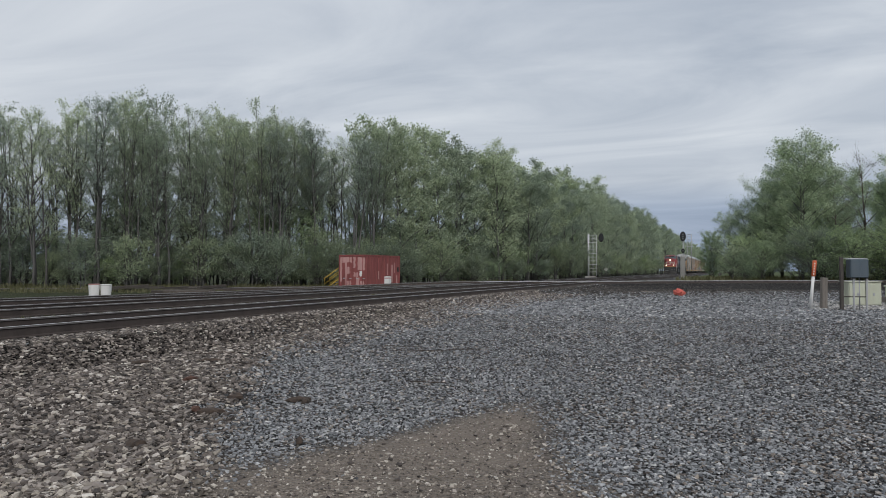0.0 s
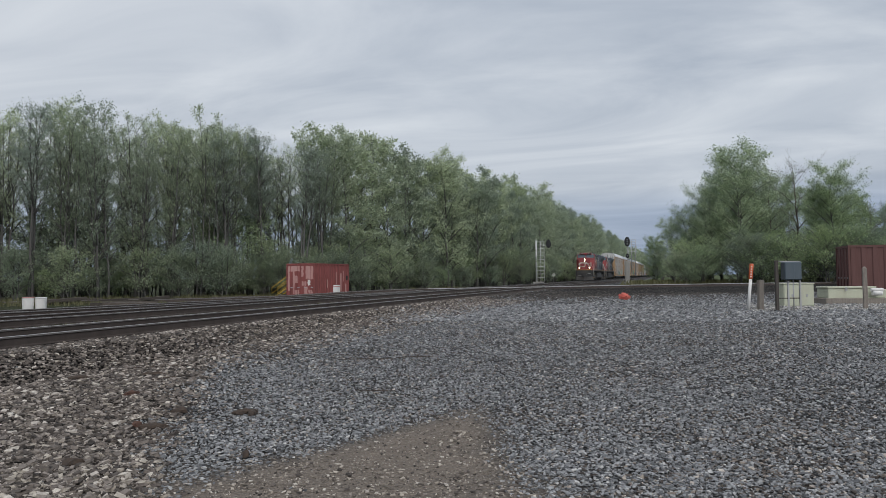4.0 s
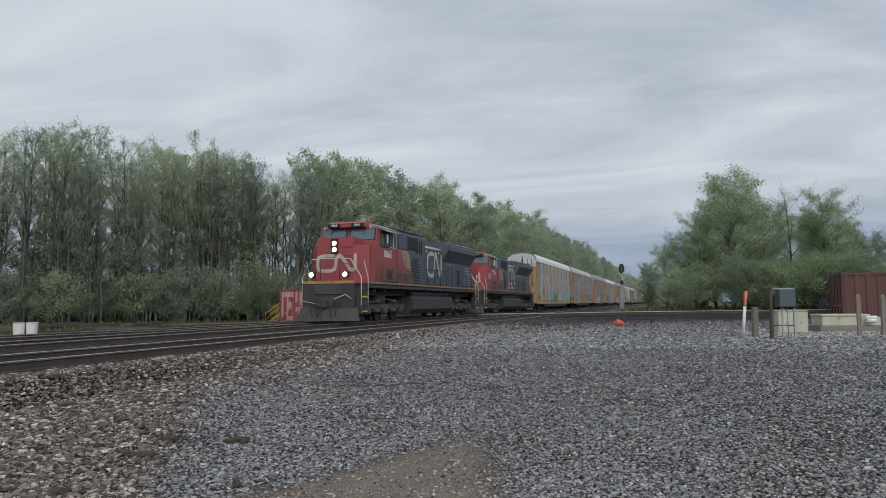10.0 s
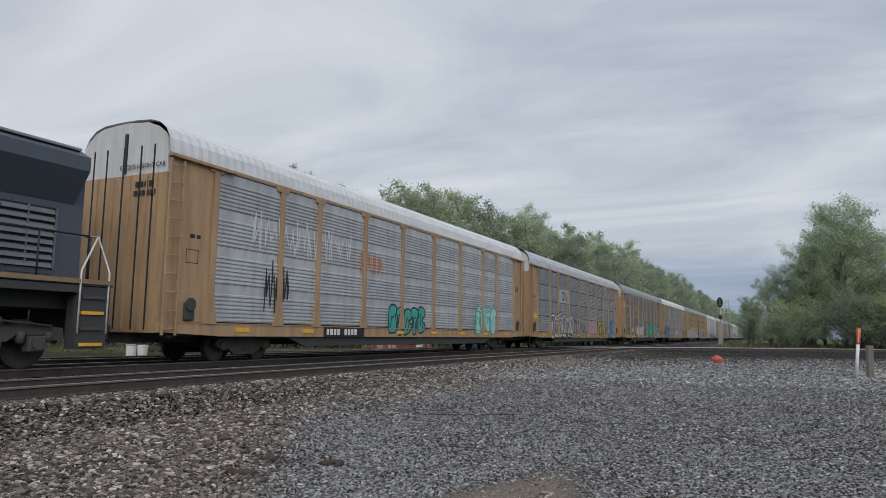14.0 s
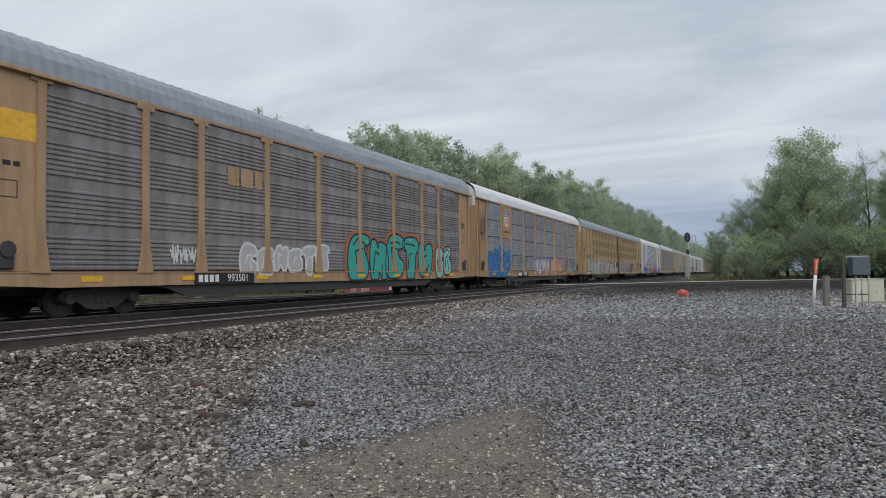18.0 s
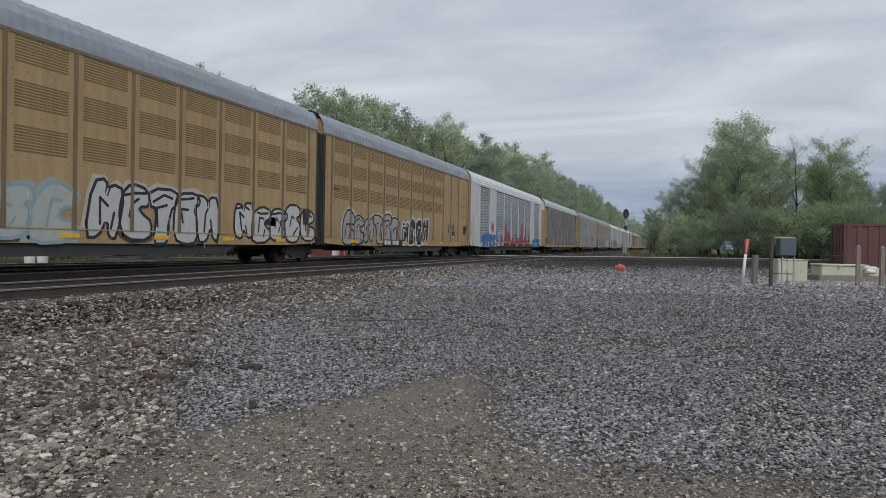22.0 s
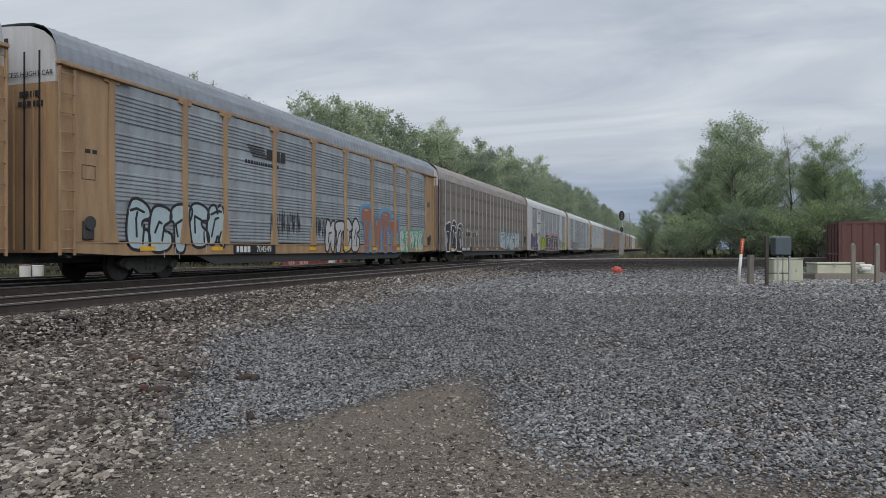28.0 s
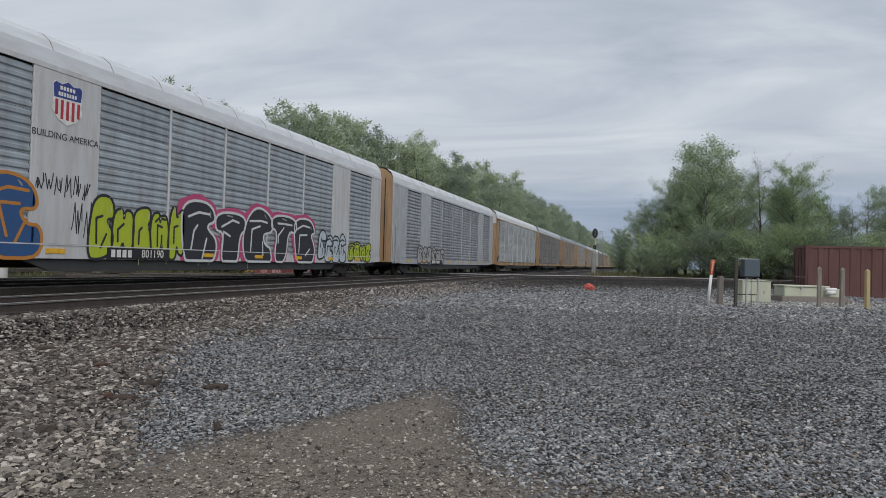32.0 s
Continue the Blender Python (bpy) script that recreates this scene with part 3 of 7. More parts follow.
# ---- running gear ----
def wheelset(parent, y, r, key):
    def make():
        bm = bmesh.new()
        for s in (-1, 1):
            xo = s * GAUGE / 2
            disc(bm, (xo - s * 0.0, 0, 0), "x", r, 0.125, 28, 0, 0.012)
            disc(bm, (xo - s * 0.065, 0, 0), "x", r + 0.026, 0.03, 28, 0)
            disc(bm, (xo + s * 0.064, 0, 0), "x", r * 0.86, 0.012, 24, 1)
            disc(bm, (xo + s * 0.09, 0, 0), "x", 0.14, 0.08, 12, 0)
            for k in range(6):
                a = k * math.pi / 3
                box(bm, xo + s * 0.066, xo + s * 0.08, r * 0.5 * math.cos(a) - 0.03, r * 0.5 * math.cos(a) + 0.03, r * 0.5 * math.sin(a) - 0.03, r * 0.5 * math.sin(a) + 0.03)
        disc(bm, (0, 0, 0), "x", 0.085, 2.1, 12, 0)
        return bm
    return put(shared(key, "wheelset", make, (WHEEL, UNDER_BLACK), parent), 0, y, r)


def freight_truck(car, y):
    def bogie():
        bm = bmesh.new()
        for s in (-1, 1):
            pts = [(-1.15, 0.52), (-1.05, 0.62), (-0.55, 0.66), (-0.35, 0.80), (0.35, 0.80), (0.55, 0.66), (1.05, 0.62), (1.15, 0.52),
                   (1.1, 0.40), (0.72, 0.40), (0.42, 0.20), (-0.42, 0.20), (-0.72, 0.40), (-1.1, 0.40)]
            prism(bm, pts, "x", s * 1.02 - 0.06, s * 1.02 + 0.06)
            for k in (-0.89, 0.89):
                disc(bm, (s * 1.06, k, 0.44), "x", 0.13, 0.2, 12)
            for k in (-0.18, 0, 0.18):
                disc(bm, (s * 1.03, k, 0.42), "z", 0.065, 0.26, 8)
        box(bm, -1.1, 1.1, -0.2, 0.2, 0.48, 0.70)
        for k in (-1, 1):
            box(bm, -0.8, 0.8, k * 0.42 - 0.04, k * 0.42 + 0.04, 0.34, 0.46)
        return bm
    t = put(shared("truck_frame", "truck", bogie, TRUCK_GREY, car), 0, y, 0)
    for k in (-0.89, 0.89):
        w = wheelset(t, k, 0.42, "freight_wheelset")
        SPIN.append((w, k, 0.42, "freight%+.2f" % k))
    return t


def loco_truck(car, y):
    def bogie():
        bm = bmesh.new()
        for s in (-1, 1):
            pts = [(-2.75, 0.62), (-2.7, 0.86), (-1.5, 0.98), (-0.5, 0.86), (0.5, 0.86), (1.5, 0.98), (2.7, 0.86), (2.75, 0.62),
                   (2.45, 0.60), (2.35, 0.72), (1.7, 0.72), (1.5, 0.58), (0.62, 0.58), (0.45, 0.70), (-0.45, 0.70), (-0.62, 0.58), (-1.5, 0.58), (-1.7, 0.72), (-2.35, 0.72), (-2.45, 0.60)]
            prism(bm, pts, "x", s * 1.12 - 0.07, s * 1.12 + 0.07)
            for k in (-2.1, 0, 2.1):
                box(bm, s * 1.16 - 0.13, s * 1.16 + 0.13, k - 0.19, k + 0.19, 0.36, 0.70, bevel=0.03)
                disc(bm, (s * 1.31, k, 0.53), "x", 0.13, 0.06, 12)
                for e in (-0.3, 0.3):
                    disc(bm, (s * 1.15, k + e, 0.66), "z", 0.09, 0.24, 8)
            for k in (-1.05, 1.05):
                box(bm, s * 1.2 - 0.1, s * 1.2 + 0.1, k - 0.3, k + 0.3, 0.45, 0.62, bevel=0.02)
                disc(bm, (s * 1.24, k, 0.98), "y", 0.10, 0.5, 10)
                tube(bm, [(s * 1.22, k - 0.4, 0.9), (s * 1.26, k, 1.08), (s * 1.22, k + 0.5, 0.92)], 0.025)
            tube(bm, [(s * 1.25, -2.4, 0.9), (s * 1.3, 0, 1.1), (s * 1.25, 2.4, 0.9)], 0.03)
        box(bm, -1.1, 1.1, -2.4, 2.4, 0.62, 0.8)
        box(bm, -1.0, 1.0, -0.5, 0.5, 0.8, 1.3)
        return bm
    t = put(shared("loco_truck", "truck", bogie, TRUCK_GREY, car), 0, y, 0)
    for k in (-2.1, 0.0, 2.1):
        w = wheelset(t, k, 0.51, "loco_wheelset")
        SPIN.append((w, k, 0.51, "loco%+.2f" % k))
    return t


SPIN = []


def coupler(car, y, sgn):
    def make():
        bm = bmesh.new()
        box(bm, -0.09, 0.09, 0, 0.55, 0.78, 0.95, bevel=0.02)
        prism(bm, [(-0.16, 0.42), (-0.18, 0.66), (-0.04, 0.70), (0.02, 0.60), (0.17, 0.62), (0.17, 0.45)], "z", 0.72, 1.02)
        tube(bm, [(0.35, 0.0, 0.8), (0.36, 0.2, 0.55), (0.3, 0.42, 0.38), (0.2, 0.6, 0.45)], 0.03)
        return bm
    return put(shared("coupler", "coupler", make, UNDER_BLACK, car), 0, y, 0, 0, 0, 0 if sgn > 0 else 180)


# ---- locomotives ----
def worm(parent, y0, z0, w, h, stroke, x, material, name):
    """A mark of two joined bent strokes."""
    bm = bmesh.new()
    cw = w * 0.42
    ribbon(bm, [(y0 + cw, z0 + h), (y0 + 0.18 * w, z0 + h), (y0 + 0.03 * w, z0 + h * 0.9), (y0, z0 + h * 0.7), (y0, z0 + h * 0.25), (y0 + 0.04 * w, z0 + 0.05 * h), (y0 + 0.16 * w, z0), (y0 + 0.36 * w, z0),
                (y0 + 0.46 * w, z0 + 0.12 * h), (y0 + 0.48 * w, z0 + 0.35 * h), (y0 + 0.5 * w, z0 + 0.8 * h), (y0 + 0.57 * w, z0 + h), (y0 + 0.64 * w, z0 + 0.95 * h), (y0 + 0.86 * w, z0 + 0.1 * h), (y0 + 0.93 * w, z0 + 0.02 * h), (y0 + w, z0 + 0.16 * h), (y0 + w, z0 + h)], stroke, x, 0, 0.00025)
    return part(name, bm, material, parent, "pale bent double stroke mark")


def louvre(parent, y0, y1, z0, z1, x, n, material, name="louvre"):
    bm = bmesh.new()
    box(bm, x, x + 0.02, y0, y1, z0, z1, mat=1)
    h = (z1 - z0) / n
    for i in range(n):
        z = z0 + i * h
        prism(bm, [(x + 0.02, z + 0.1 * h), (x + 0.075, z + 0.1 * h), (x + 0.02, z + 0.75 * h)], "y", y0 + 0.04, y1 - 0.04)
    for y in (y0, (y0 + y1) / 2, y1):
        box(bm, x + 0.004, x + 0.05, y - 0.02, y + 0.02, z0, z1)
    return part(name, bm, (material, DARK_IN), parent)


def locomotive(front, number, lit, label):
    L = thing("locomotive", label, "locomotive", "locomotives", at=pose(XT, front, 0))
    W = 1.53
    # underframe and sills
    bm = B(-0.95, 0.95, 0.8, 21.5, 1.28, 1.78)
    for s in (-1, 1):
        box(bm, s * 1.5 - 0.03, s * 1.5 + 0.03, 1.5, 20.7, 1.62, 1.80)
        for k in np.arange(2.6, 20, 1.25):
            box(bm, s * 1.2 - 0.27, s * 1.2 + 0.27, k, k + 0.05, 1.45, 1.7)
    part("underframe", bm, UNDER_BLACK, L)
    part("walkway", B(-W, W, 0.8, 21.45, 1.78, 1.83), UNDER_BLACK, L)
    for s in (-1, 1):
        part("sill_stripe", B(s * 1.545 - 0.012, s * 1.545 + 0.012, 1.5, 21.45, 1.82, 1.92), STRIPE_DULL, L, "weathered yellow stripe")
    part("pilot_stripe", B(-1.28, 1.28, 0.53, 0.60, 1.80, 1.93), STRIPE, L, "yellow stripe")
    # nose: flat middle with sloped cheeks
    bm = bmesh.new()
    plan = [(-0.96, 1.2), (0.96, 1.2), (1.5, 1.80), (1.5, 3.1), (-1.5, 3.1), (-1.5, 1.80)]
    prism(bm, plan, "z", 1.83, 3.62)
    prism(bm, [(-0.94, 1.22), (0.94, 1.22), (0.80, 2.6), (-0.80, 2.6)], "z", 3.62, 4.0)
    bmesh.ops.recalc_face_normals(bm, faces=bm.faces)
    part("nose", bm, LOCO_RED, L)
    deck_grey = plain("deck_grey", (0.10, 0.125, 0.145), 0.7)
    for s in (-1, 1):
        bm = bmesh.new()
        prism(bm, [(s * 0.98, 1.30), (s * 1.46, 1.82), (s * 1.46, 2.6), (s * 0.87, 2.6)], "z", 3.622, 3.645)
        part("nose_deck", bm, deck_grey, L, "dark grey non-slip deck")
    part("nose_deck", B(-0.78, 0.78, 1.5, 2.55, 4.003, 4.02), deck_grey, L, "dark grey non-slip deck")
    for s in (-1, 1):
        part("nose_seam", B(s * 1.503 - 0.006, s * 1.503 + 0.006, 1.94, 1.97, 1.95, 3.58), LOCO_MAROON, L)
    part("nose_door", B(-1.515, -1.502, 2.15, 2.7, 1.95, 3.5), LOCO_RED, L)
    bm = B(-0.19, 0.19, 1.15, 1.2, 3.22, 3.94, bevel=0.03)
    lampbox = part("headlight_housing", bm, BLACK_SIGN, L)
    for z in (3.72, 3.42):
        bm = disc(bmesh.new(), (0.0, 1.14, z), "y", 0.105, 0.05, 16)
        part("headlight", bm, LAMP_ON if lit else LAMP_OFF, lampbox, "round lit headlight" if lit else "round unlit headlight")
    for s in (-1, 1):
        d = part("ditch_light_housing", B(s * 0.86 - 0.15, s * 0.86 + 0.15, 0.53, 0.72, 2.08, 2.36, bevel=0.03), BLACK_SIGN, L)
        part("ditch_light", disc(bmesh.new(), (s * 0.86, 0.52, 2.22), "y", 0.11, 0.05, 16), LAMP_ON if lit else LAMP_OFF, d, "round lit ditch light" if lit else "round unlit ditch light")
    # nose mark, turned to face forward
    mk = worm(L, -0.95, 2.42, 1.95, 0.72, 0.16, 0.0, LOGO_WHITE, "nose_mark")
    mk.matrix_basis = Matrix.Translation((0.06, 1.192, 0)) @ Matrix.Rotation(radians(-90), 4, "Z")
    for z in (3.55, 3.15, 2.75, 2.36):
        bm = tube(bmesh.new(), [(0.35, 1.2, z), (0.35, 1.14, z), (0.9, 1.14, z), (0.9, 1.2, z)], 0.014)
        part("grab_iron", bm, LOCO_RED, L)
    # cab
    bm = bmesh.new()
    prism(bm, [(2.56, 1.83), (5.3, 1.83), (5.3, 4.62), (2.72, 4.62), (2.56, 3.9)], "x", -1.53, 1.53)
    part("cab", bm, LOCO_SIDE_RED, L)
    bm = bmesh.new()
    prism(bm, [(-1.60, 4.50), (-1.62, 4.60), (-0.95, 4.84), (0.95, 4.84), (1.62, 4.60), (1.60, 4.50), (0.9, 4.70), (-0.9, 4.70)], "y", 2.85, 5.25)
    part("cab_roof", bm, HOOD_SHEEN, L, "pale grey cab roof")
    bm = bmesh.new()
    prism(bm, [(2.38, 4.60), (2.38, 4.80), (2.7, 4.90), (3.3, 4.92), (3.3, 4.60)], "x", -1.0, 1.0)
    part("headlight_brow", bm, LOCO_RED, L)
    for s in (-1, 1):
        b = part("number_board", B(s * 0.62 - 0.33, s * 0.62 + 0.33, 2.34, 2.38, 4.61, 4.79, bevel=0.01), BLACK_SIGN, L)
        word(b, number, 0.17, pose(s * 0.62, 2.335, 4.70, 90, 0, 0), SIGN_WHITE)
        part("class_lamp", disc(bmesh.new(), (s * 1.22, 2.62, 4.58), "y", 0.07, 0.1, 12), LAMP_OFF, L)
        # windscreens lean back, with a red centre post between
        bm = bmesh.new()
        prism(bm, [(2.555, 3.98), (2.675, 4.53), (2.655, 4.535), (2.535, 3.985)], "x", s * 0.76 - 0.62, s * 0.76 + 0.66)
        w = part("windscreen", bm, GLASS, L, "dark glass windscreen")
        part("wiper", tube(bmesh.new(), [(s * 0.75, 2.63, 4.54), (s * 0.9, 2.585, 4.28)], 0.012), BLACK_SIGN, w)
        bm = bmesh.new()
        for a in ((s * 0.76 - 0.66), (s * 0.76 + 0.66)):
            bm = bmesh.new()
            prism(bm, [(2.57, 3.94), (2.70, 4.56), (2.65, 4.56), (2.52, 3.94)], "x", a, a + 0.04)
            part("windscreen_frame", bm, BLACK_SIGN, w)
        for y0, y1, z0 in ((3.12, 3.55, 3.72), (3.62, 4.18, 3.72), (4.24, 4.66, 3.72), (4.78, 5.08, 3.72)):
            g = part("side_window", B(s * 1.535 - 0.012, s * 1.535 + 0.012, y0, y1, z0, 4.38), GLASS, L, "dark glass cab side window")
            bm = bmesh.new()
            for a, b2, c, d2 in ((y0 - 0.04, y0, z0 - 0.04, 4.42), (y1, y1 + 0.04, z0 - 0.04, 4.42), (y0, y1, z0 - 0.04, z0), (y0, y1, 4.38, 4.42)):
                box(bm, s * 1.54 - 0.02, s * 1.54 + 0.02, a, b2, c, d2)
            part("window_frame", bm, LOGO_WHITE if y0 > 4 else BLACK_SIGN, g)
        bm = bmesh.new()
        prism(bm, [(s * 1.53, 4.52), (s * 1.86, 4.40), (s * 1.86, 4.42), (s * 1.53, 4.56)], "y", 3.05, 4.75)
        part("sunshade", bm, HOOD_SHEEN, L, "pale sunshade over the cab windows")
        part("mirror", B(s * 1.68 - 0.02, s * 1.68 + 0.02, 3.56, 3.68, 3.85, 4.3, bevel=0.01), SIGN_WHITE, L)
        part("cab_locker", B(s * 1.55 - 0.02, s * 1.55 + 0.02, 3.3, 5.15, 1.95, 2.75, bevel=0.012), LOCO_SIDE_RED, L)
        louvre(L, 3.85, 4.45, 2.15, 2.6, 1.572 if s > 0 else -1.652, 5, LOCO_MAROON)
    word(L, number, 0.52, pose(1.538, 4.03, 3.32, *SIDE), SIGN_WHITE, "road_number", "white painted road number")
    part("cab_seam", B(1.53, 1.545, 5.22, 5.25, 1.95, 4.4), LOCO_MAROON, L)
    # hood
    bm = bmesh.new()
    prism(bm, [(-1.3, 1.83), (1.3, 1.83), (1.3, 4.62), (1.1, 4.78), (-1.1, 4.78), (-1.3, 4.62)], "y", 5.3, 10.3)
    part("equipment_hood", bm, LOCO_BLACK, L, "black equipment hood")
    part("hood_roof_edge", B(-1.2, 1.2, 5.3, 10.35, 4.78, 4.83, bevel=0.01), LOCO_BLACK, L)
    bm = bmesh.new()
    prism(bm, [(-1.15, 1.83), (1.15, 1.83), (1.15, 4.15), (0.95, 4.33), (-0.95, 4.33), (-1.15, 4.15)], "y", 10.1, 20.85)
    part("engine_hood", bm, LOCO_BLACK, L, "black engine hood")
    # pale colour paints sheen along the hood's sloped edge
    bm = bmesh.new()
    prism(bm, [(0.98, 4.335), (1.18, 4.16), (1.185, 4.165), (0.985, 4.345)], "y", 10.2, 13.9)
    part("hood_top_strip", bm, HOOD_SHEEN, L, "pale strip of painted sheen")
    # flared radiator
    bm = bmesh.new()
    prism(bm, [(-1.16, 3.55), (1.16, 3.55), (1.62, 4.25), (1.62, 4.55), (1.2, 4.78), (-1.2, 4.78), (-1.62, 4.55), (-1.62, 4.25)], "y", 13.9, 20.6)
    rad = part("radiator", bm, LOCO_BLACK, L, "black flared radiator section")
    part("radiator_rim", B(1.18, 1.45, 14.4, 20.5, 4.70, 4.76, bevel=0.01), HOOD_SHEEN, rad, "pale rim of painted sheen")
    for k in range(3):
        part("radiator_fan", disc(bmesh.new(), (0, 15.2 + k * 1.75, 4.80), "z", 0.72, 0.1, 20), UNDER_BLACK, rad)
    part("exhaust_stack", B(-0.35, 0.35, 10.6, 11.3, 4.33, 4.62, bevel=0.04), UNDER_BLACK, L)
    bm = bmesh.new()
    for k in range(3):
        tube(bm, [(-0.3 + 0.25 * k, 9.4, 4.80), (-0.3 + 0.25 * k, 9.9, 4.80)], [0.03, 0.1], 8)
    box(bm, -0.45, 0.35, 9.5, 9.6, 4.62, 4.8)
    part("air_horn", bm, UNDER_BLACK, L)
    # painted block behind the cab and doors along the hood
    bm = bmesh.new()
    prism(bm, [(5.45, 1.90), (7.82, 1.90), (7.62, 2.45), (5.45, 2.45)], "x", 1.302, 1.49)
    part("blower_duct_base", bm, LOCO_MAROON, L, "sooty brown-red duct panel")
    bm = bmesh.new()
    prism(bm, [(5.45, 2.453), (7.60, 2.453), (7.2, 3.55), (6.98, 3.72), (5.45, 3.72)], "x", 1.302, 1.48)
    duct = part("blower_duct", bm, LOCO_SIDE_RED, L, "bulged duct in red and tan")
    bm = bmesh.new()
    prism(bm, [(6.6, 2.75), (7.46, 2.75), (7.17, 3.53), (6.96, 3.70), (5.85, 3.70)], "x", 1.482, 1.486)
    part("tan_band", bm, LOCO_TAN, duct, "slanted tan paint band")
    bm = bmesh.new()
    prism(bm, [(5.35, 3.75), (5.85, 3.75), (5.6, 4.25), (5.35, 4.35)], "x", 1.302, 1.306)
    part("white_chevron", bm, LOGO_WHITE, L, "pale slanted paint patch")
    louvre(L, 7.9, 9.2, 2.0, 3.2, 1.302, 13, LOCO_BLACK)
    louvre(L, 8.35, 8.95, 3.22, 3.45, 1.302, 3, LOCO_BLACK)
    louvre(L, 17.3, 17.75, 2.05, 3.15, 1.152, 14, LOCO_BLACK)
    louvre(L, 18.95, 20.2, 2.1, 3.4, 1.152, 8, RADIATOR_GREY)
    for y0, y1 in ((5.42, 5.9), (5.98, 7.36)):
        part("hood_panel", B(1.30, 1.318, y0, y1, 3.8, 4.56, bevel=0.008), LOCO_BLACK, L)
    for y in (5.94, 7.42, 8.8):
        part("hood_rib", B(1.30, 1.34, y - 0.03, y + 0.03, 3.74, 4.6), UNDER_BLACK, L)
    for y, z in ((6.3, 3.4), (6.3, 2.75), (7.2, 2.3), (5.7, 2.3)):
        part("panel_latch", B(1.482, 1.5, y, y + 0.08, z, z + 0.05), BLACK_SIGN, L)
    part("intake_screen", B(1.30, 1.33, 7.5, 8.7, 3.85, 4.52, bevel=0.01), DARK_IN, L)
    for y in (8.9, 9.25, 9.6):
        part("vent_slot", B(1.30, 1.32, y, y + 0.16, 3.7, 4.45), DARK_IN, L)
    for y in np.arange(10.4, 20.2, 0.98):
        part("hood_door", B(1.15, 1.166, y, y + 0.93, 1.98, 3.46, bevel=0.006), LOCO_BLACK, L)
    for y in (10.9, 11.7, 12.5, 13.2):
        part("door_latch", B(1.166, 1.19, y, y + 0.07, 3.95, 4.07), SIGN_WHITE, L)
    for y in (15.1, 15.5, 16.3):
        part("door_latch", B(1.166, 1.18, y, y + 0.25, 3.36, 3.40), SIGN_WHITE, L)
    worm(L, 11.1, 2.55, 2.6, 1.32, 0.24, 1.172, LOGO_WHITE, "hood_mark")
    if not lit:
        bars(L, 10.8, 2.12, 9, 0.24, 0.22, 0.08, 1.169, LOGO_WHITE, "web_marking")
        part("primer_patch", B(1.53, 1.534, 2.2, 3.0, 2.75, 3.2), POST_PALE, L, "pale primer patch")
    # fuel tank, air tanks, ends
    bm = bmesh.new()
    prism(bm, [(-1.45, 0.55), (-1.2, 0.30), (1.2, 0.30), (1.45, 0.55), (1.45, 1.12), (1.3, 1.28), (-1.3, 1.28), (-1.45, 1.12)], "y", 7.75, 15.2)
    part("fuel_tank", bm, UNDER_BLACK, L, "long dusty black fuel tank")
    for s in (-1, 1):
        part("air_reservoir", disc(bmesh.new(), (s * 1.2, 11.5, 1.4), "y", 0.13, 6.8, 12), UNDER_BLACK, L)
    loco_truck(L, 4.4); loco_truck(L, 17.85)
    coupler(L, 0.62, -1); coupler(L, 21.63, 1)
    part("drawbar_box", B(-0.35, 0.35, 0.42, 0.58, 0.6, 1.15, bevel=0.03), UNDER_BLACK, L)
    part("kick_plate", B(-0.7, 0.7, 0.50, 0.548, 1.3, 1.74, bevel=0.02), TRUCK_GREY, L)
    # pilot, plow, steps and rails at both ends
    part("pilot", B(-1.3, 1.3, 0.55, 0.72, 0.62, 1.80, bevel=0.02), UNDER_BLACK, L)
    part("rear_pilot", B(-1.3, 1.3, 21.45, 21.6, 0.60, 1.80, bevel=0.02), UNDER_BLACK, L)
    bm = bmesh.new()
    for s in (-1, 1):
        vs = [bm.verts.new(c) for c in ((0, -0.02, 0.10), (0, 0.14, 0.62), (s * 1.42, 0.62, 0.70), (s * 1.6, 0.42, 0.10), (0, 0.18, 0.10), (0, 0.30, 0.62), (s * 1.42, 0.76, 0.70), (s * 1.6, 0.58, 0.10))]
        for f in ((0, 1, 2, 3), (4, 7, 6, 5), (0, 3, 7, 4), (1, 5, 6, 2), (2, 6, 7, 3), (0, 4, 5, 1)):
            bm.faces.new([vs[i] for i in f])
    bmesh.ops.recalc_face_normals(bm, faces=bm.faces)
    part("snow_plow", bm, TRUCK_GREY, L, "scuffed steel plow")
    for yy, d in ((0.88, 1), (21.35, -1)):
        for s in (-1, 1):
            st = part("step_well", B(s * 1.35 - 0.16, s * 1.35 + 0.16, min(yy, yy + d * 0.75), max(yy, yy + d * 0.75), 0.42, 1.76), UNDER_BLACK, L)
            for k in range(4):
                z = 0.48 + k * 0.34
                part("step", B(s * 1.52 - 0.03, s * 1.52 + 0.03, min(yy + d * 0.1, yy + d * 0.65), max(yy + d * 0.1, yy + d * 0.65), z, z + 0.07), REFLECT if k % 2 == 0 else TRUCK_GREY, st, "yellow edged step" if k % 2 == 0 else "")
            part("end_handrail", tube(bmesh.new(), [(s * 1.52, yy, 0.75), (s * 1.52, yy, 2.1), (s * 1.0, yy - d * 0.05, 2.95), (s * 0.55, yy - d * 0.05, 2.98)], 0.022), CHROME, L, "bent white handrail")
            part("end_handrail", tube(bmesh.new(), [(s * 1.54, yy + d * 0.72, 0.75), (s * 1.54, yy + d * 0.72, 2.1), (s * 1.5, yy + d * 0.35, 2.85)], 0.022), CHROME, L, "bent white handrail")
    part("front_handrail", tube(bmesh.new(), [(-0.55, 0.72, 2.98), (0.55, 0.72, 2.98)], 0.02), CHROME, L, "white handrail across the front deck")
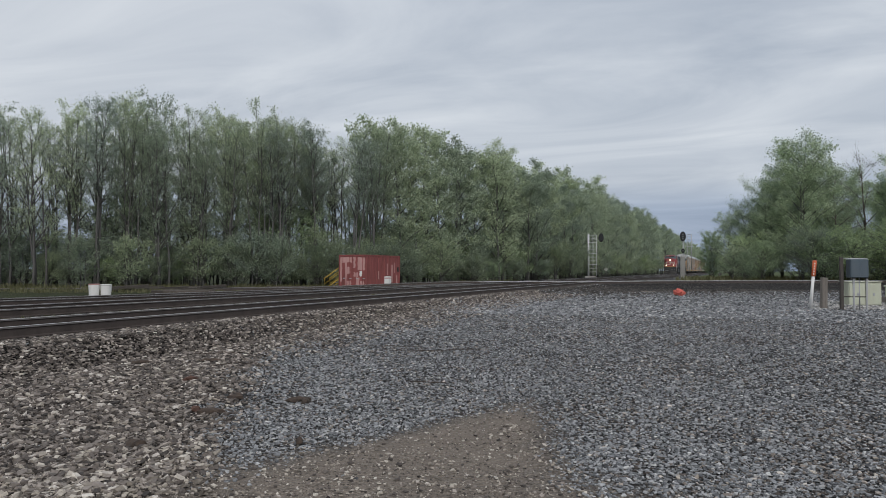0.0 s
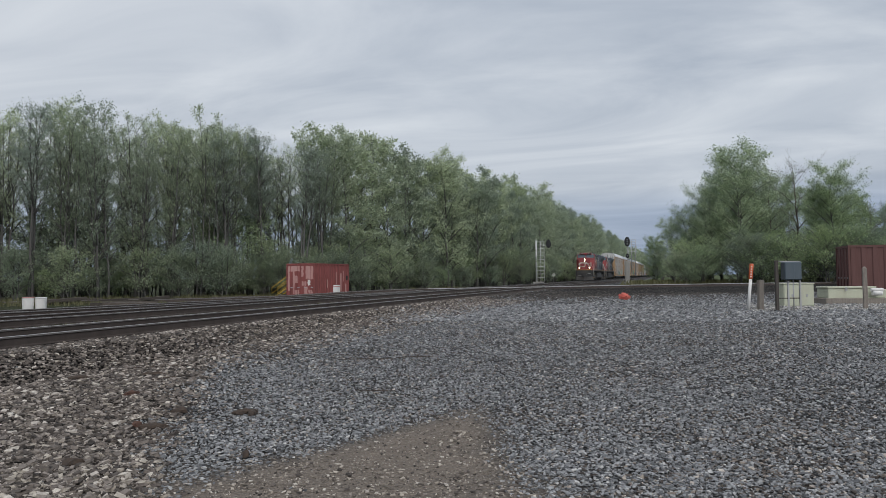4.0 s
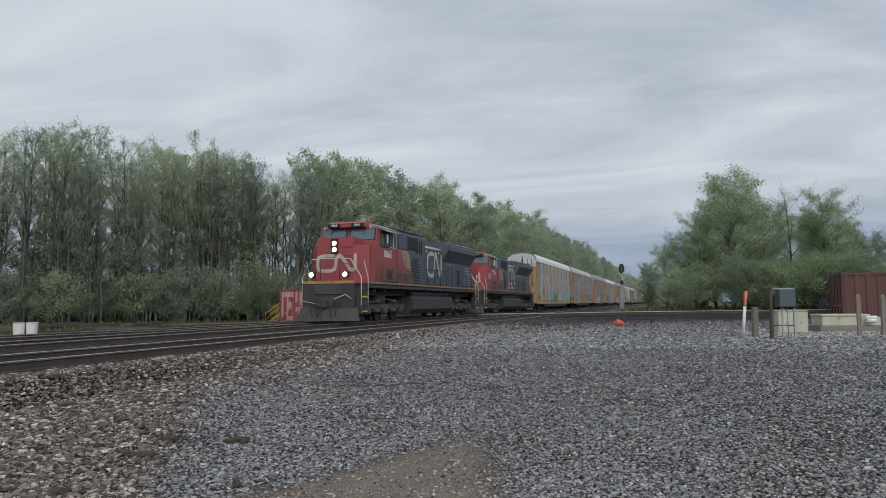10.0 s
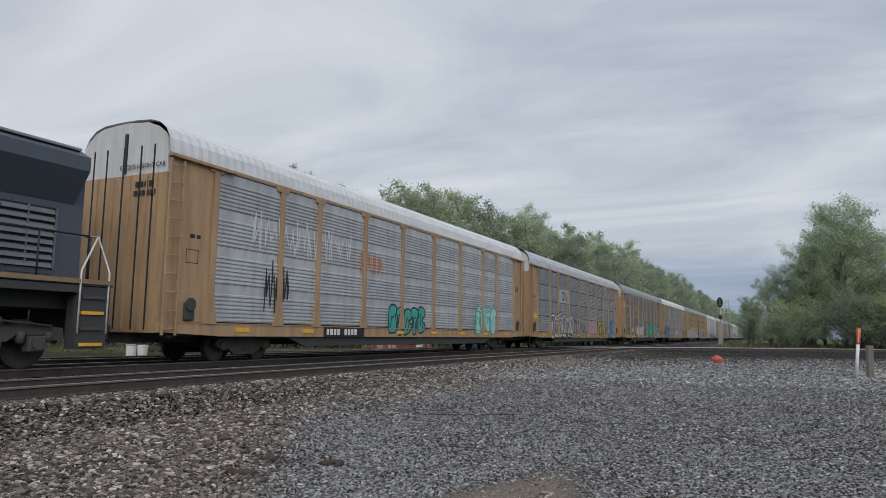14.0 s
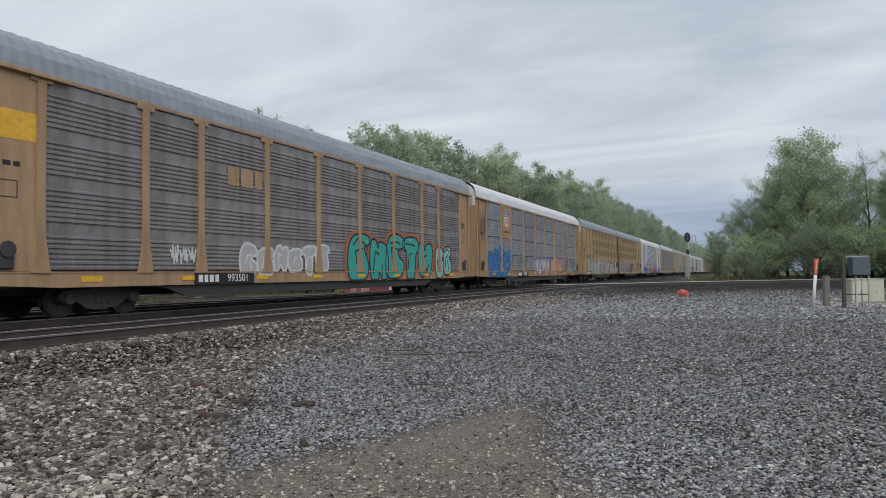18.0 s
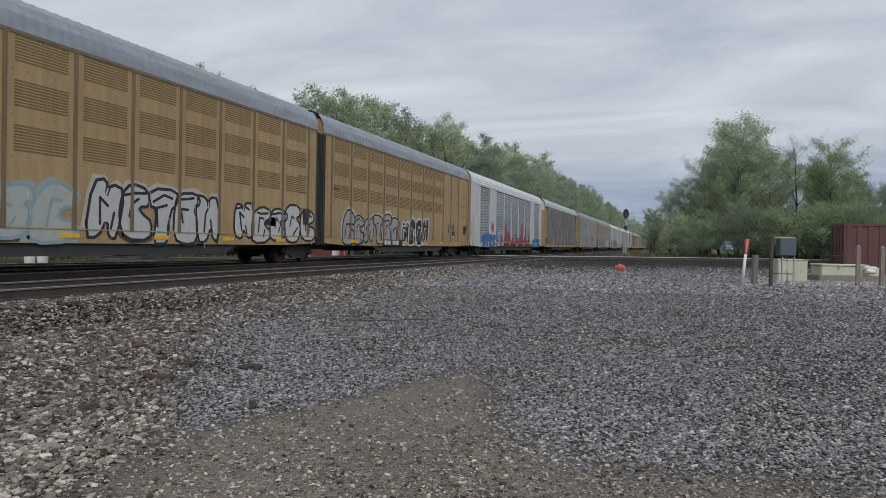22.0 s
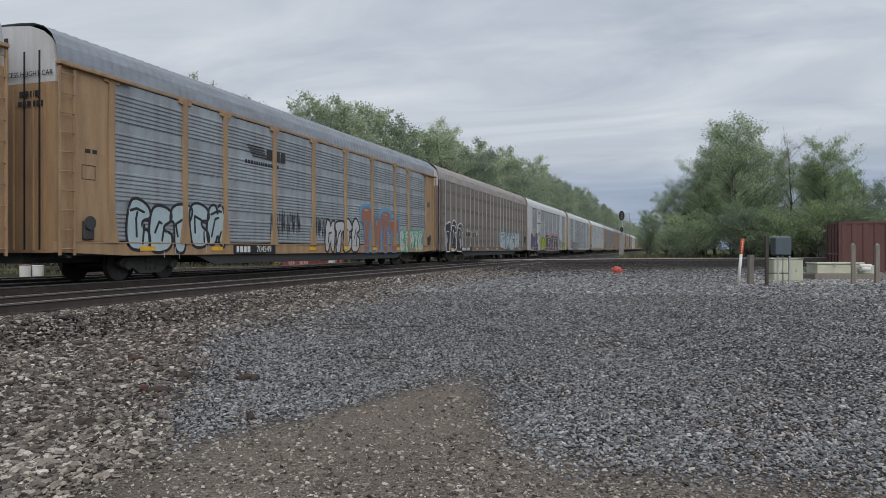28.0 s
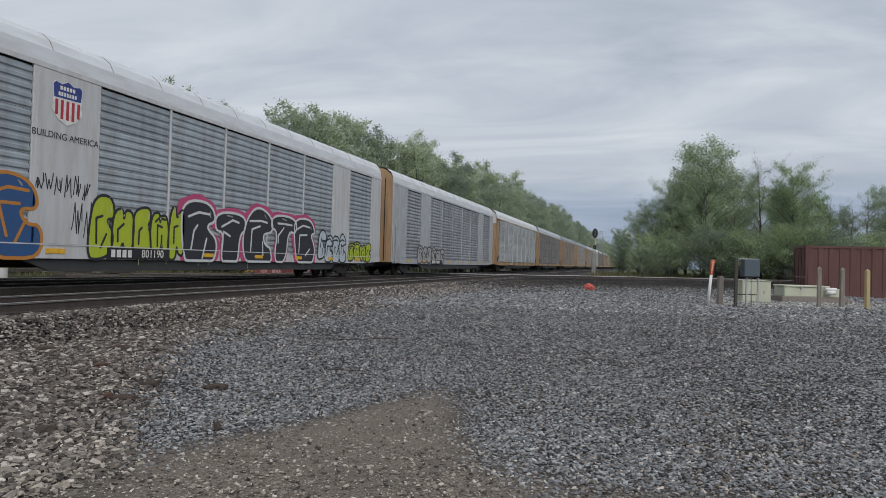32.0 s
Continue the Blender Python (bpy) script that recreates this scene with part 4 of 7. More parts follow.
    for s in (-0.5, 0.5):
        part("front_stanchion", tube(bmesh.new(), [(s, 0.72, 1.83), (s, 0.72, 2.98)], 0.022), UNDER_BLACK, L)
    for s in (-1, 1):
        hr = part("side_handrail", tube(bmesh.new(), [(s * 1.5, 10.0, 2.86), (s * 1.5, 20.8, 2.86)], 0.02), BLACK_SIGN, L)
        for y in np.arange(10.2, 20.9, 1.18):
            part("stanchion", tube(bmesh.new(), [(s * 1.5, y, 1.8), (s * 1.5, y, 2.86)], 0.02), BLACK_SIGN, hr)
    part("cut_lever", tube(bmesh.new(), [(-1.3, 0.5, 1.0), (-0.4, 0.45, 0.85), (0.0, 0.45, 0.95), (0.9, 0.5, 1.3), (1.2, 0.5, 1.1)], 0.016), CHROME, L, "bent white lever")
    for k in (-0.6, -0.35, 0.35, 0.6):
        part("air_hose", tube(bmesh.new(), [(k, 0.55, 0.95), (k, 0.35, 0.85), (k, 0.05, 0.62), (k + 0.12, -0.06, 0.3)], 0.026), RUBBER, L)
    return L


LOCOS = [locomotive(FRONT, "8865", True, "red and black diesel locomotive with lit headlights on the main track"),
         locomotive(FRONT + 22.25, "8926", False, "dusty red and black trailing diesel locomotive")]


# ---- autorack cars ----
Z0, ZP, ZE, ZR = 0.70, 1.07, 5.24, 6.18      # sill foot, panel foot, eave, roof crown


def roof_mesh(length, ribs):
    """Arched roof sheet with cross ribs."""
    half = [(0.0, ZR), (0.45, ZR - 0.01), (0.85, ZR - 0.04), (1.15, ZR - 0.13), (1.38, ZR - 0.31), (1.52, ZR - 0.56), (1.57, ZE), (1.57, ZE - 0.08)]
    prof = [(-x, z) for x, z in half[::-1]] + half[1:]
    bm = bmesh.new()
    step = 0.16 if ribs else 2.0
    n = int(length / step)
    rings = []
    for i in range(n + 1):
        y = -length / 2 + length * i / n
        k = (0.0 if i % 2 else 0.03) if ribs else 0.0
        rings.append([bm.verts.new((x * (1 + k * 0.4), y, z + k * max(0, (z - ZE) / (ZR - ZE)))) for x, z in prof])
    for a, b in zip(rings, rings[1:]):
        for i in range(len(prof) - 1):
            bm.faces.new((a[i], a[i + 1], b[i + 1], b[i]))
    bmesh.ops.recalc_face_normals(bm, faces=bm.faces)
    return bm


def panel_mesh(w, h, ribs, inset=0.0):
    """A pressed sheet with level ribs, its outer face at x = 0; inset leaves a smooth band at its top."""
    bm = bmesh.new()
    prof = [(-0.03, 0.0)]
    p = h / (ribs + 2.2 * inset)
    for i in range(ribs):
        z = i * p
        prof += [(-0.03, z + 0.12 * p), (0.0, z + 0.30 * p), (0.0, z + 0.70 * p), (-0.03, z + 0.88 * p)]
    prof.append((-0.03, h))
    a = [bm.verts.new((x, 0, z)) for x, z in prof]
    b = [bm.verts.new((x, w, z)) for x, z in prof]
    for i in range(len(prof) - 1):
        bm.faces.new((a[i], b[i], b[i + 1], a[i + 1]))
    return bm


def post_mesh(w, flare, depth, top):
    bm = bmesh.new()
    pts = [(-w / 2, ZP + 0.75), (-w / 2 - flare, ZP - 0.05), (w / 2 + flare, ZP - 0.05), (w / 2, ZP + 0.75), (w / 2, ZE - 0.2)]
    if top:
        pts += [(w / 2, ZE - 0.19), (w / 2 + 0.16, ZE - 0.17), (w / 2 + 0.16, ZE - 0.06), (-w / 2 - 0.16, ZE - 0.06), (-w / 2 - 0.16, ZE - 0.17), (-w / 2, ZE - 0.19)]
    else:
        pts += [(w / 2, ZE - 0.06), (-w / 2, ZE - 0.06)]
    prism(bm, pts, "x", 1.56, 1.56 + depth)
    return bm


def ladder(parent, y, material, z0=0.72, z1=5.1, x=1.62):
    def make():
        bm = bmesh.new()
        for k in (0, 0.42):
            box(bm, x, x + 0.05, k, k + 0.05, z0, z1)
        n = 10
        for i in range(n):
            z = z0 + 0.15 + i * (z1 - z0 - 0.3) / (n - 1)
            tube(bm, [(x + 0.04, 0.02, z), (x + 0.04, 0.45, z)], 0.014, 5)
        return bm
    return put(shared(("ladder", material.name, z0, z1), "ladder", make, material, parent), 0, y, 0)


def end_wall(car, y, sgn, body, top, name="end_wall"):
    prof = [(-1.55, 0.78), (1.55, 0.78), (1.55, ZE), (1.48, ZR - 0.56), (1.34, ZR - 0.38), (1.1, ZR - 0.2), (0.8, ZR - 0.09), (0.0, ZR - 0.03), (-0.8, ZR - 0.09), (-1.1, ZR - 0.2), (-1.34, ZR - 0.38), (-1.48, ZR - 0.56), (-1.55, ZE)]
    low = [(-1.55, 0.78), (1.55, 0.78), (1.55, 4.75), (-1.55, 4.75)]
    hi = [(-1.55, 4.75)] + [(1.55, 4.75)] + prof[2:]

    def make():
        bm = bmesh.new()
        prism(bm, low, "y", -0.05, 0.05)
        prism(bm, hi, "y", -0.05, 0.05, mat=1)
        return bm
    w = put(shared(("end", body.name, top.name), name, make, (body, top, BLACK_SIGN), car), 0, y, 0, 0, 0, 0 if sgn < 0 else 180)
    if sgn < 0:
        for k in (-0.9, -0.3, 0.3, 0.9, 1.25):
            put(shared(("end_rib", body.name), "end_rib", lambda: B(-0.02, 0.02, -0.085, -0.05, 0.85, 4.7), body, w), k, 0, 0)
        # dark strips paint the shade of gaps between the end slats
        for k in (-1.1, -0.62, 0.0, 0.62, 1.08):
            put(shared("end_gap", "end_gap", lambda: B(-0.028, 0.028, -0.056, -0.05, 0.85, 5.5), DARK_IN, w), k, 0, 0)
        shared("end_bar", "end_bar", lambda: B(0.03, 0.12, -0.09, -0.05, 4.8, 5.85), BLACK_SIGN, w)
    return w


def underbody(car, length, truck_at):
    def make():
        bm = bmesh.new()
        box(bm, -0.4, 0.4, -length / 2 + 0.2, length / 2 - 0.2, 0.52, 0.80)
        for k in np.arange(-length / 2 + 0.5, length / 2, 2.7):
            box(bm, -1.5, 1.5, k - 0.06, k + 0.06, 0.66, 0.80)
        box(bm, -1.52, 1.52, -length / 2 + 0.1, length / 2 - 0.1, 0.98, 1.05)
        for s in (-1, 1):
            prism(bm, [(-length / 2 + 0.2, 0.98), (-length / 2 + 0.3, 0.72), (-length / 2 + 5.2, 0.66), (-length / 2 + 6.0, 0.40), (length / 2 - 6.0, 0.40), (length / 2 - 5.2, 0.66), (length / 2 - 0.3, 0.72), (length / 2 - 0.2, 0.98)], "x", s * 1.46 - 0.04, s * 1.46 + 0.04)
        disc(bm, (0.7, 1.5, 0.55), "y", 0.2, 1.2, 10)
        box(bm, 0.5, 1.0, -1.6, -0.9, 0.42, 0.8)
        tube(bm, [(1.2, -8, 0.7), (1.2, 8, 0.7)], 0.03)
        return bm
    shared(("under", length), "underframe", make, UNDER_BLACK, car)
    for k in truck_at:
        freight_truck(car, k)
    coupler(car, -length / 2 - 0.05, -1); coupler(car, length / 2 + 0.05, 1)


def sill(car, length, material, plate_y, label, number=""):
    h = length / 2

    def make():
        bm = bmesh.new()
        for s in (-1, 1):
            prism(bm, [(-h, 0.80), (-h + 2.2, Z0), (h - 2.2, Z0), (h, 0.80), (h, ZP - 0.02), (-h, ZP - 0.02)], "x", s * 1.562 - 0.024, s * 1.562 + 0.024)
        return bm
    sl = shared(("sill", length, material.name), "side_sill", make, material, car, label)
    put(shared(("rub_rail", length, material.name), "rub_rail", lambda: B(1.586, 1.602, -h + 0.3, h - 0.3, ZP - 0.05, ZP - 0.022), material, sl), 0, 0, 0)
    pl = shared("number_plate", "marking_plate", lambda: B(1.588, 1.602, -1.25, 1.25, Z0 + 0.01, ZP - 0.06), BLACK_SIGN, sl, "black marking plate")
    put(pl, 0, plate_y, 0)
    # the owner's initials as plain bars, then the car's number
    bm = bmesh.new()
    rng = random.Random(int(plate_y * 10))
    y = -1.1
    for i in range(4 if number else 9):
        ww = rng.uniform(0.13, 0.17)
        if i != 4:
            box(bm, 1.603, 1.606, y, y + ww, Z0 + 0.06, ZP - 0.11)
        y += ww + 0.06
    tagged(part("marking_bars", bm, SIGN_WHITE, pl), kind="stuff")
    if number:
        word(pl, number, 0.31, pose(1.604, 0.52, (Z0 + ZP) / 2 - 0.025, *SIDE), SIGN_WHITE, "car_number", "white painted car number")
    for k in np.arange(-h + 3, h - 1, 3.05):
        put(shared("reflector", "reflector", lambda: B(1.588, 1.601, -0.28, 0.28, Z0 + 0.12, Z0 + 0.24), REFLECT, sl), 0, k, 0)
    return sl


def car_top(length, y_mid, label, at_name="autorack_car"):
    return thing(at_name, label, "railcar", "autorack cars", at=pose(XT, y_mid, 0))


def rack_a(a, b, label, panel, post, roof, top, end=None, stacked=True, ribs=6, plate=-6.0, logo=None, number=""):
    """Autorack with broad flared posts and ribbed sheets."""
    centre, n = (a + b) / 2, b - a
    car = car_top(n, centre, label)
    length = 27.3
    h = length / 2
    end = end or post
    # near-black core stands in for the inside's shade seen in the joints
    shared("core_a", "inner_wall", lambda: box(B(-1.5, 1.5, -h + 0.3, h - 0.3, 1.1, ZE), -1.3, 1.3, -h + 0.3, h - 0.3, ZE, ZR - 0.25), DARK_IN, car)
    shared(("far_side", post.name), "far_side", lambda: B(-1.58, -1.54, -h + 0.1, h - 0.1, ZP - 0.05, ZE), panel, car)
    shared(("roof", roof.name, length), "roof", lambda: roof_mesh(length - 0.2, True), roof, car)
    end_wall(car, -h + 0.12, -1, end, top); end_wall(car, h - 0.12, 1, end, top)
    underbody(car, length, (-9.95, 9.95))
    sill(car, length, end, plate, "weathered side sill", number)
    # posts at uneven bays, the same both ways from the middle
    ps = [-11.93, -9.12, -7.18, -4.30, -1.43]
    ps = ps + [-p for p in ps[::-1]]
    for i, p in enumerate(ps):
        put(shared(("post", post.name), "post", lambda: post_mesh(0.2, 0.13, 0.065, True), post, car), 0, p, 0)
    shared(("rim", end.name), "eave_rim", lambda: B(1.555, 1.60, -h + 0.1, h - 0.1, ZE - 0.06, ZE + 0.02), end, car)
    # small white clips hold the sheets at the joints
    if stacked:
        for p in ps:
            for k in (1, 2, 3):
                for q in (-0.16, 0.10):
                    put(shared("clip", "clip", lambda: B(1.588, 1.606, 0, 0.06, -0.05, 0.06), POST_PALE, car), 0, p + q, ZP + k * (ZE - 0.1 - ZP) / 4)
    # end door panels, their hanging beams and ladders
    for s in (-1, 1):
        put(shared(("door_beam", end.name), "door_beam", lambda: B(1.58, 1.70, 0, 2.3, ZE - 0.10, ZE - 0.01, bevel=0.012), end, car), 0, -h + 0.05 if s < 0 else h - 2.35, 0)
        put(shared("notice", "notice", lambda: prism(bmesh.new(), [(0, 0), (0.42, 0), (0.42, 0.02), (0.02, 0.02), (0.02, 0.34), (0.4, 0.34), (0.4, 0.02), (0.42, 0.02), (0.42, 0.36), (0, 0.36)], "x", 1.576, 1.579), BLACK_SIGN, car), 0, (-h + 0.8) if s < 0 else h - 1.55, 2.55)
        put(shared("door_latch", "door_latch", lambda: disc(B(1.575, 1.66, 0.1, 0.42, 1.1, 1.55, bevel=0.02), (1.68, 0.26, 1.5), "x", 0.17, 0.03, 12), UNDER_BLACK, car), 0, h - 1.5 if s > 0 else -h + 0.7, 0)
        y0 = -h + 0.62 if s < 0 else h - 1.68
        put(shared(("end_panel", end.name), "end_panel", lambda: B(1.53, 1.575, 0, 1.06, ZP - 0.02, ZE - 0.07, bevel=0.012), end, car), 0, y0, 0)
        put(shared(("panel_trim", end.name), "panel_trim", lambda: B(1.575, 1.60, 0, 0.05, ZP, ZE - 0.1), end, car), 0, y0 + (0.0 if s > 0 else 1.0), 0)
        put(shared(("corner_panel", end.name), "corner_panel", lambda: B(1.50, 1.55, 0, 0.50, ZP - 0.1, ZE - 0.07), end, car), 0, -h + 0.10 if s < 0 else h - 0.60, 0)
        ladder(car, -h + 0.08 if s < 0 else h - 0.55, end)
    bars(car, -h + 0.9, 3.2, 2, 0.16, 0.1, 0.06, 1.577, BLACK_SIGN)
    bars(car, h - 1.5, 3.3, 4, 0.09, 0.3, 0.05, 1.577, BLACK_SIGN)
    ht = (ZE - 0.1 - ZP) / 4
    for i, (p, q) in enumerate(zip(ps, ps[1:])):
        w = q - p - 0.2
        for k in range(4):
            if logo and i == logo[0] and k in logo[1]:
                continue
            key = ("panel", panel.name, round(w, 2), ribs, stacked)
            put(shared(key, "side_panel", lambda: panel_mesh(w, ht - (0.04 if stacked else 0.006), ribs, 0 if stacked else 1), panel, car), 1.585, p + 0.1, ZP + k * ht + 0.01)
    return car


def rack_flat(a, b, label, length, body, post, roof, top, louvre_mat, bays, two_tone=None, ladders=(True, True), trucks=(-9.95, 9.95), plate=-6.0, grilles=4, edges=None):
    """Autorack with flat sheets, thin posts and pressed grilles."""
    mid = (a + b) / 2
    car = car_top(b - a, mid, label)
    h = length / 2
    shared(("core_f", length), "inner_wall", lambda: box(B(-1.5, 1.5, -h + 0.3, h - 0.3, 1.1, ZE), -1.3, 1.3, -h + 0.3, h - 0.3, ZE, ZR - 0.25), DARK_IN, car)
    shared(("far_f", body.name, length), "far_side", lambda: B(-1.58, -1.54, -h + 0.1, h - 0.1, ZP - 0.05, ZE), body, car)
    shared(("roof", roof.name, length), "roof", lambda: roof_mesh(length - 0.1, True), roof, car)
    end_wall(car, -h + 0.12, -1, body, top); end_wall(car, h - 0.12, 1, body, top)
    underbody(car, length, trucks)
    sill(car, length, body, plate, "weathered side sill")
    edges = edges or [-h + 0.15 + i * (length - 0.3) / bays for i in range(bays + 1)]
    plain_bays = [i for i in range(len(edges) - 1) if edges[i + 1] - edges[i] < 1.7 or edges[i + 1] - edges[i] > 2] if grilles == 3 else []
    for i, (y, y2) in enumerate(zip(edges, edges[1:])):
        w = y2 - y
        put(shared(("flat", body.name, round(w, 3)), "side_panel", lambda: B(1.54, 1.58, 0.02, w - 0.02, ZP - 0.02, ZE - 0.02, bevel=0.008), body, car), 0, y, 0)
        if i not in plain_bays and louvre_mat:
            for k in range(grilles):
                z = 2.68 + k * 0.96 if grilles == 3 else ZP + 0.25 + k * 1.02
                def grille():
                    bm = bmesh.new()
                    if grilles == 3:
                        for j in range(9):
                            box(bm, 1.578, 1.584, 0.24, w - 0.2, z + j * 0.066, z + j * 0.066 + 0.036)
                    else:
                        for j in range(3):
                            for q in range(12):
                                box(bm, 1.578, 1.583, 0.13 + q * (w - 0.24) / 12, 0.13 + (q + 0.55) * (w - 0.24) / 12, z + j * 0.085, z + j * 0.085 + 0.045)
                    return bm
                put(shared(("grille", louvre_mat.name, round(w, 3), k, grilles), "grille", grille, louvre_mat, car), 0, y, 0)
        put(shared(("thin_post", post.name), "post", lambda: post_mesh(0.10, 0.02, 0.05, False), post, car), 0, y, 0)
    put(shared(("thin_post", post.name), "post", lambda: post_mesh(0.10, 0.02, 0.05, False), post, car), 0, h - 0.15, 0)
    shared(("rim_f", post.name, length), "eave_rim", lambda: B(1.555, 1.60, -h + 0.1, h - 0.1, ZE - 0.06, ZE + 0.02), post, car)
    if ladders[0]:
        ladder(car, -h + 0.08, body)
    if ladders[1]:
        ladder(car, h - 0.55, body)
    bars(car, -h + 1.0, 3.0, 3, 0.16, 0.12, 0.06, 1.581, BLACK_SIGN)
    for k in range(4):
        bars(car, h - 1.5, 3.9 - k * 0.62, 4, 0.14, 0.06, 0.04, 1.583, LOUVRE_DARK if grilles == 3 else BLACK_SIGN)
    lb = part("data_panel", B(1.583, 1.586, h - 3.75, h - 3.05, 1.34, 1.70), SIGN_WHITE, car, "white framed black data panel")
    for a in (0, 1):
        part("data_field", B(1.586, 1.588, h - 3.72 + a * 0.33, h - 3.41 + a * 0.33, 1.37, 1.67), BLACK_SIGN, lb)
    part("hand_brake", disc(B(1.58, 1.66, h - 1.15, h - 0.85, 1.5, 2.0, bevel=0.02), (1.69, h - 1.0, 1.9), "x", 0.2, 0.03, 14), UNDER_BLACK, car, "dark hand brake housing")
    for y, y2 in zip(edges, edges[1:]):
        w = y2 - y

        def rivets():
            bm = bmesh.new()
            for zz in (1.25, 1.9, 2.55, 3.46, 4.42, 5.12):
                for q in range(5):
                    yy = 0.2 + (w - 0.4) * q / 4
                    box(bm, 1.58, 1.587, yy - 0.012, yy + 0.012, zz - 0.012, zz + 0.012)
            return bm
        rv = put(shared(("rivets", round(w, 3)), "rivets", rivets, POST_OLIVE if grilles == 3 else BLACK_SIGN, car), 0, y, 0)
        rv["kind"] = "stuff"
    return car


def rack_white(a, b, label, frame_mat, panel, roof, wide, number=""):
    """Autorack with smooth white walls and large ribbed insets."""
    mid = (a + b) / 2
    car = car_top(b - a, mid, label)
    length = 27.4
    h = length / 2
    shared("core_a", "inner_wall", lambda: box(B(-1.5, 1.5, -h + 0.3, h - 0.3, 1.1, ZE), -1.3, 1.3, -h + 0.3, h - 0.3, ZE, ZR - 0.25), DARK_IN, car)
    shared(("far_w", frame_mat.name), "far_side", lambda: B(-1.58, -1.54, -h + 0.1, h - 0.1, ZP - 0.05, ZE), frame_mat, car)
    shared(("roof_s", roof.name), "roof", lambda: roof_mesh(length - 0.1, False), roof, car)
    for k in range(1, 14):
        put(shared(("roof_seam", roof.name), "roof_seam", lambda: prism(bmesh.new(), [(-1.525, ZR - 0.56), (-1.386, ZR - 0.30), (-1.155, ZR - 0.122), (-0.855, ZR - 0.032), (0, ZR + 0.008), (0.855, ZR - 0.032), (1.155, ZR - 0.122), (1.386, ZR - 0.30), (1.525, ZR - 0.56)], "y", -0.012, 0.012), POST_PALE, car), 0, -h + k * 1.95, 0)
    end_wall(car, -h + 0.12, -1, RACK_YELLOW, RACK_YELLOW); end_wall(car, h - 0.12, 1, RACK_YELLOW, RACK_YELLOW)
    underbody(car, length, (-9.95, 9.95))
    sill(car, length, frame_mat, -4.75, "white side sill", number)
    shared(("rim_w", frame_mat.name), "eave_rim", lambda: B(1.555, 1.60, -h + 0.05, h - 0.05, ZE - 0.1, ZE + 0.02), frame_mat, car)
    cuts = wide
    y = -h + 0.05
    ht = (ZE - 0.14 - ZP) / 4
    for kind, w in cuts:
        if kind == "s":
            put(shared(("solid", frame_mat.name, round(w, 2)), "wall_panel", lambda: B(1.53, 1.59, 0.008, w - 0.008, ZP - 0.02, ZE - 0.1, bevel=0.01), frame_mat, car), 0, y, 0)
            if w > 1.5:
                put(shared(("seam", frame_mat.name), "panel_seam", lambda: B(1.59, 1.596, -0.03, 0.03, ZP, ZE - 0.12), frame_mat, car), 0, y + 0.12, 0)
        else:
            for k in range(4):
                put(shared(("panel", panel.name, round(w, 2), 5, "w"), "side_panel", lambda: panel_mesh(w - 0.02, ht - 0.006, 5), panel, car), 1.572, y + 0.01, ZP + k * ht)
        y += w
    ladder(car, -h + 0.1, frame_mat, 0.72, 3.0)
    bars(car, -h + 0.5, 2.6, 2, 0.14, 0.1, 0.06, 1.593, BLACK_SIGN)
    return car


def shield(car, y, z, s, x):
    """A plain shield mark with a blue top and red bars."""
    out = [(-0.5, 0.42), (-0.42, 0.5), (-0.2, 0.46), (0, 0.56), (0.2, 0.46), (0.42, 0.5), (0.5, 0.42), (0.46, 0.1), (0.5, -0.25), (0.3, -0.48), (0, -0.6), (-0.3, -0.48), (-0.5, -0.25), (-0.46, 0.1)]
    bm = prism(bmesh.new(), [(y + p[0] * s, z + p[1] * s) for p in out], "x", x, x + 0.004)
    sh = part("shield_mark", bm, SIGN_WHITE, car, "white shield with red bars and blue top")
    bm = prism(bmesh.new(), [(y + p[0] * s * 0.95, z + p[1] * s * 0.97) for p in out[:8]] + [(y - 0.44 * s, z + 0.08 * s)], "x", x + 0.004, x + 0.007)
    part("blue_field", bm, MARK_BLUE, sh, "blue field")
    for k in range(5):
        yy = y + (-0.40 + k * 0.18) * s
        part("red_bar", B(x + 0.004, x + 0.007, yy, yy + 0.09 * s, z - (0.36 - 0.0 if k in (0, 4) else 0.46) * s, z + 0.04 * s), MARK_RED, sh)
    for k, (w, n) in enumerate(((0.52, 5), (0.62, 7))):
        bm = bmesh.new()
        for j in range(n):
            yy = y + (-w / 2 + j * w / n) * s
            box(bm, x + 0.007, x + 0.009, yy, yy + w / n * 0.7 * s, z + (0.30 - k * 0.16) * s, z + (0.40 - k * 0.16) * s)
        part("marking", bm, SIGN_WHITE, sh)
    if s > 0.9:
        word(car, "BUILDING AMERICA", 0.225 if s < 0.94 else 0.185, pose(x, y + 0.02, z - 0.92 * s, *SIDE), BLACK_SIGN, "slogan", "black painted lettering")


MARK_BLUE = plain("mark_blue", (0.03, 0.05, 0.22), 0.6)
MARK_RED = plain("mark_red", (0.42, 0.03, 0.04), 0.6)
SPRAY = {}


def spray(col):
    if col not in SPRAY:
        SPRAY[col] = paint("spray_paint", col, tuple(c * 0.55 + 0.05 for c in col), 0.35, 0.65, 0, (1, 1, 0.6), 3.0)
    return SPRAY[col]


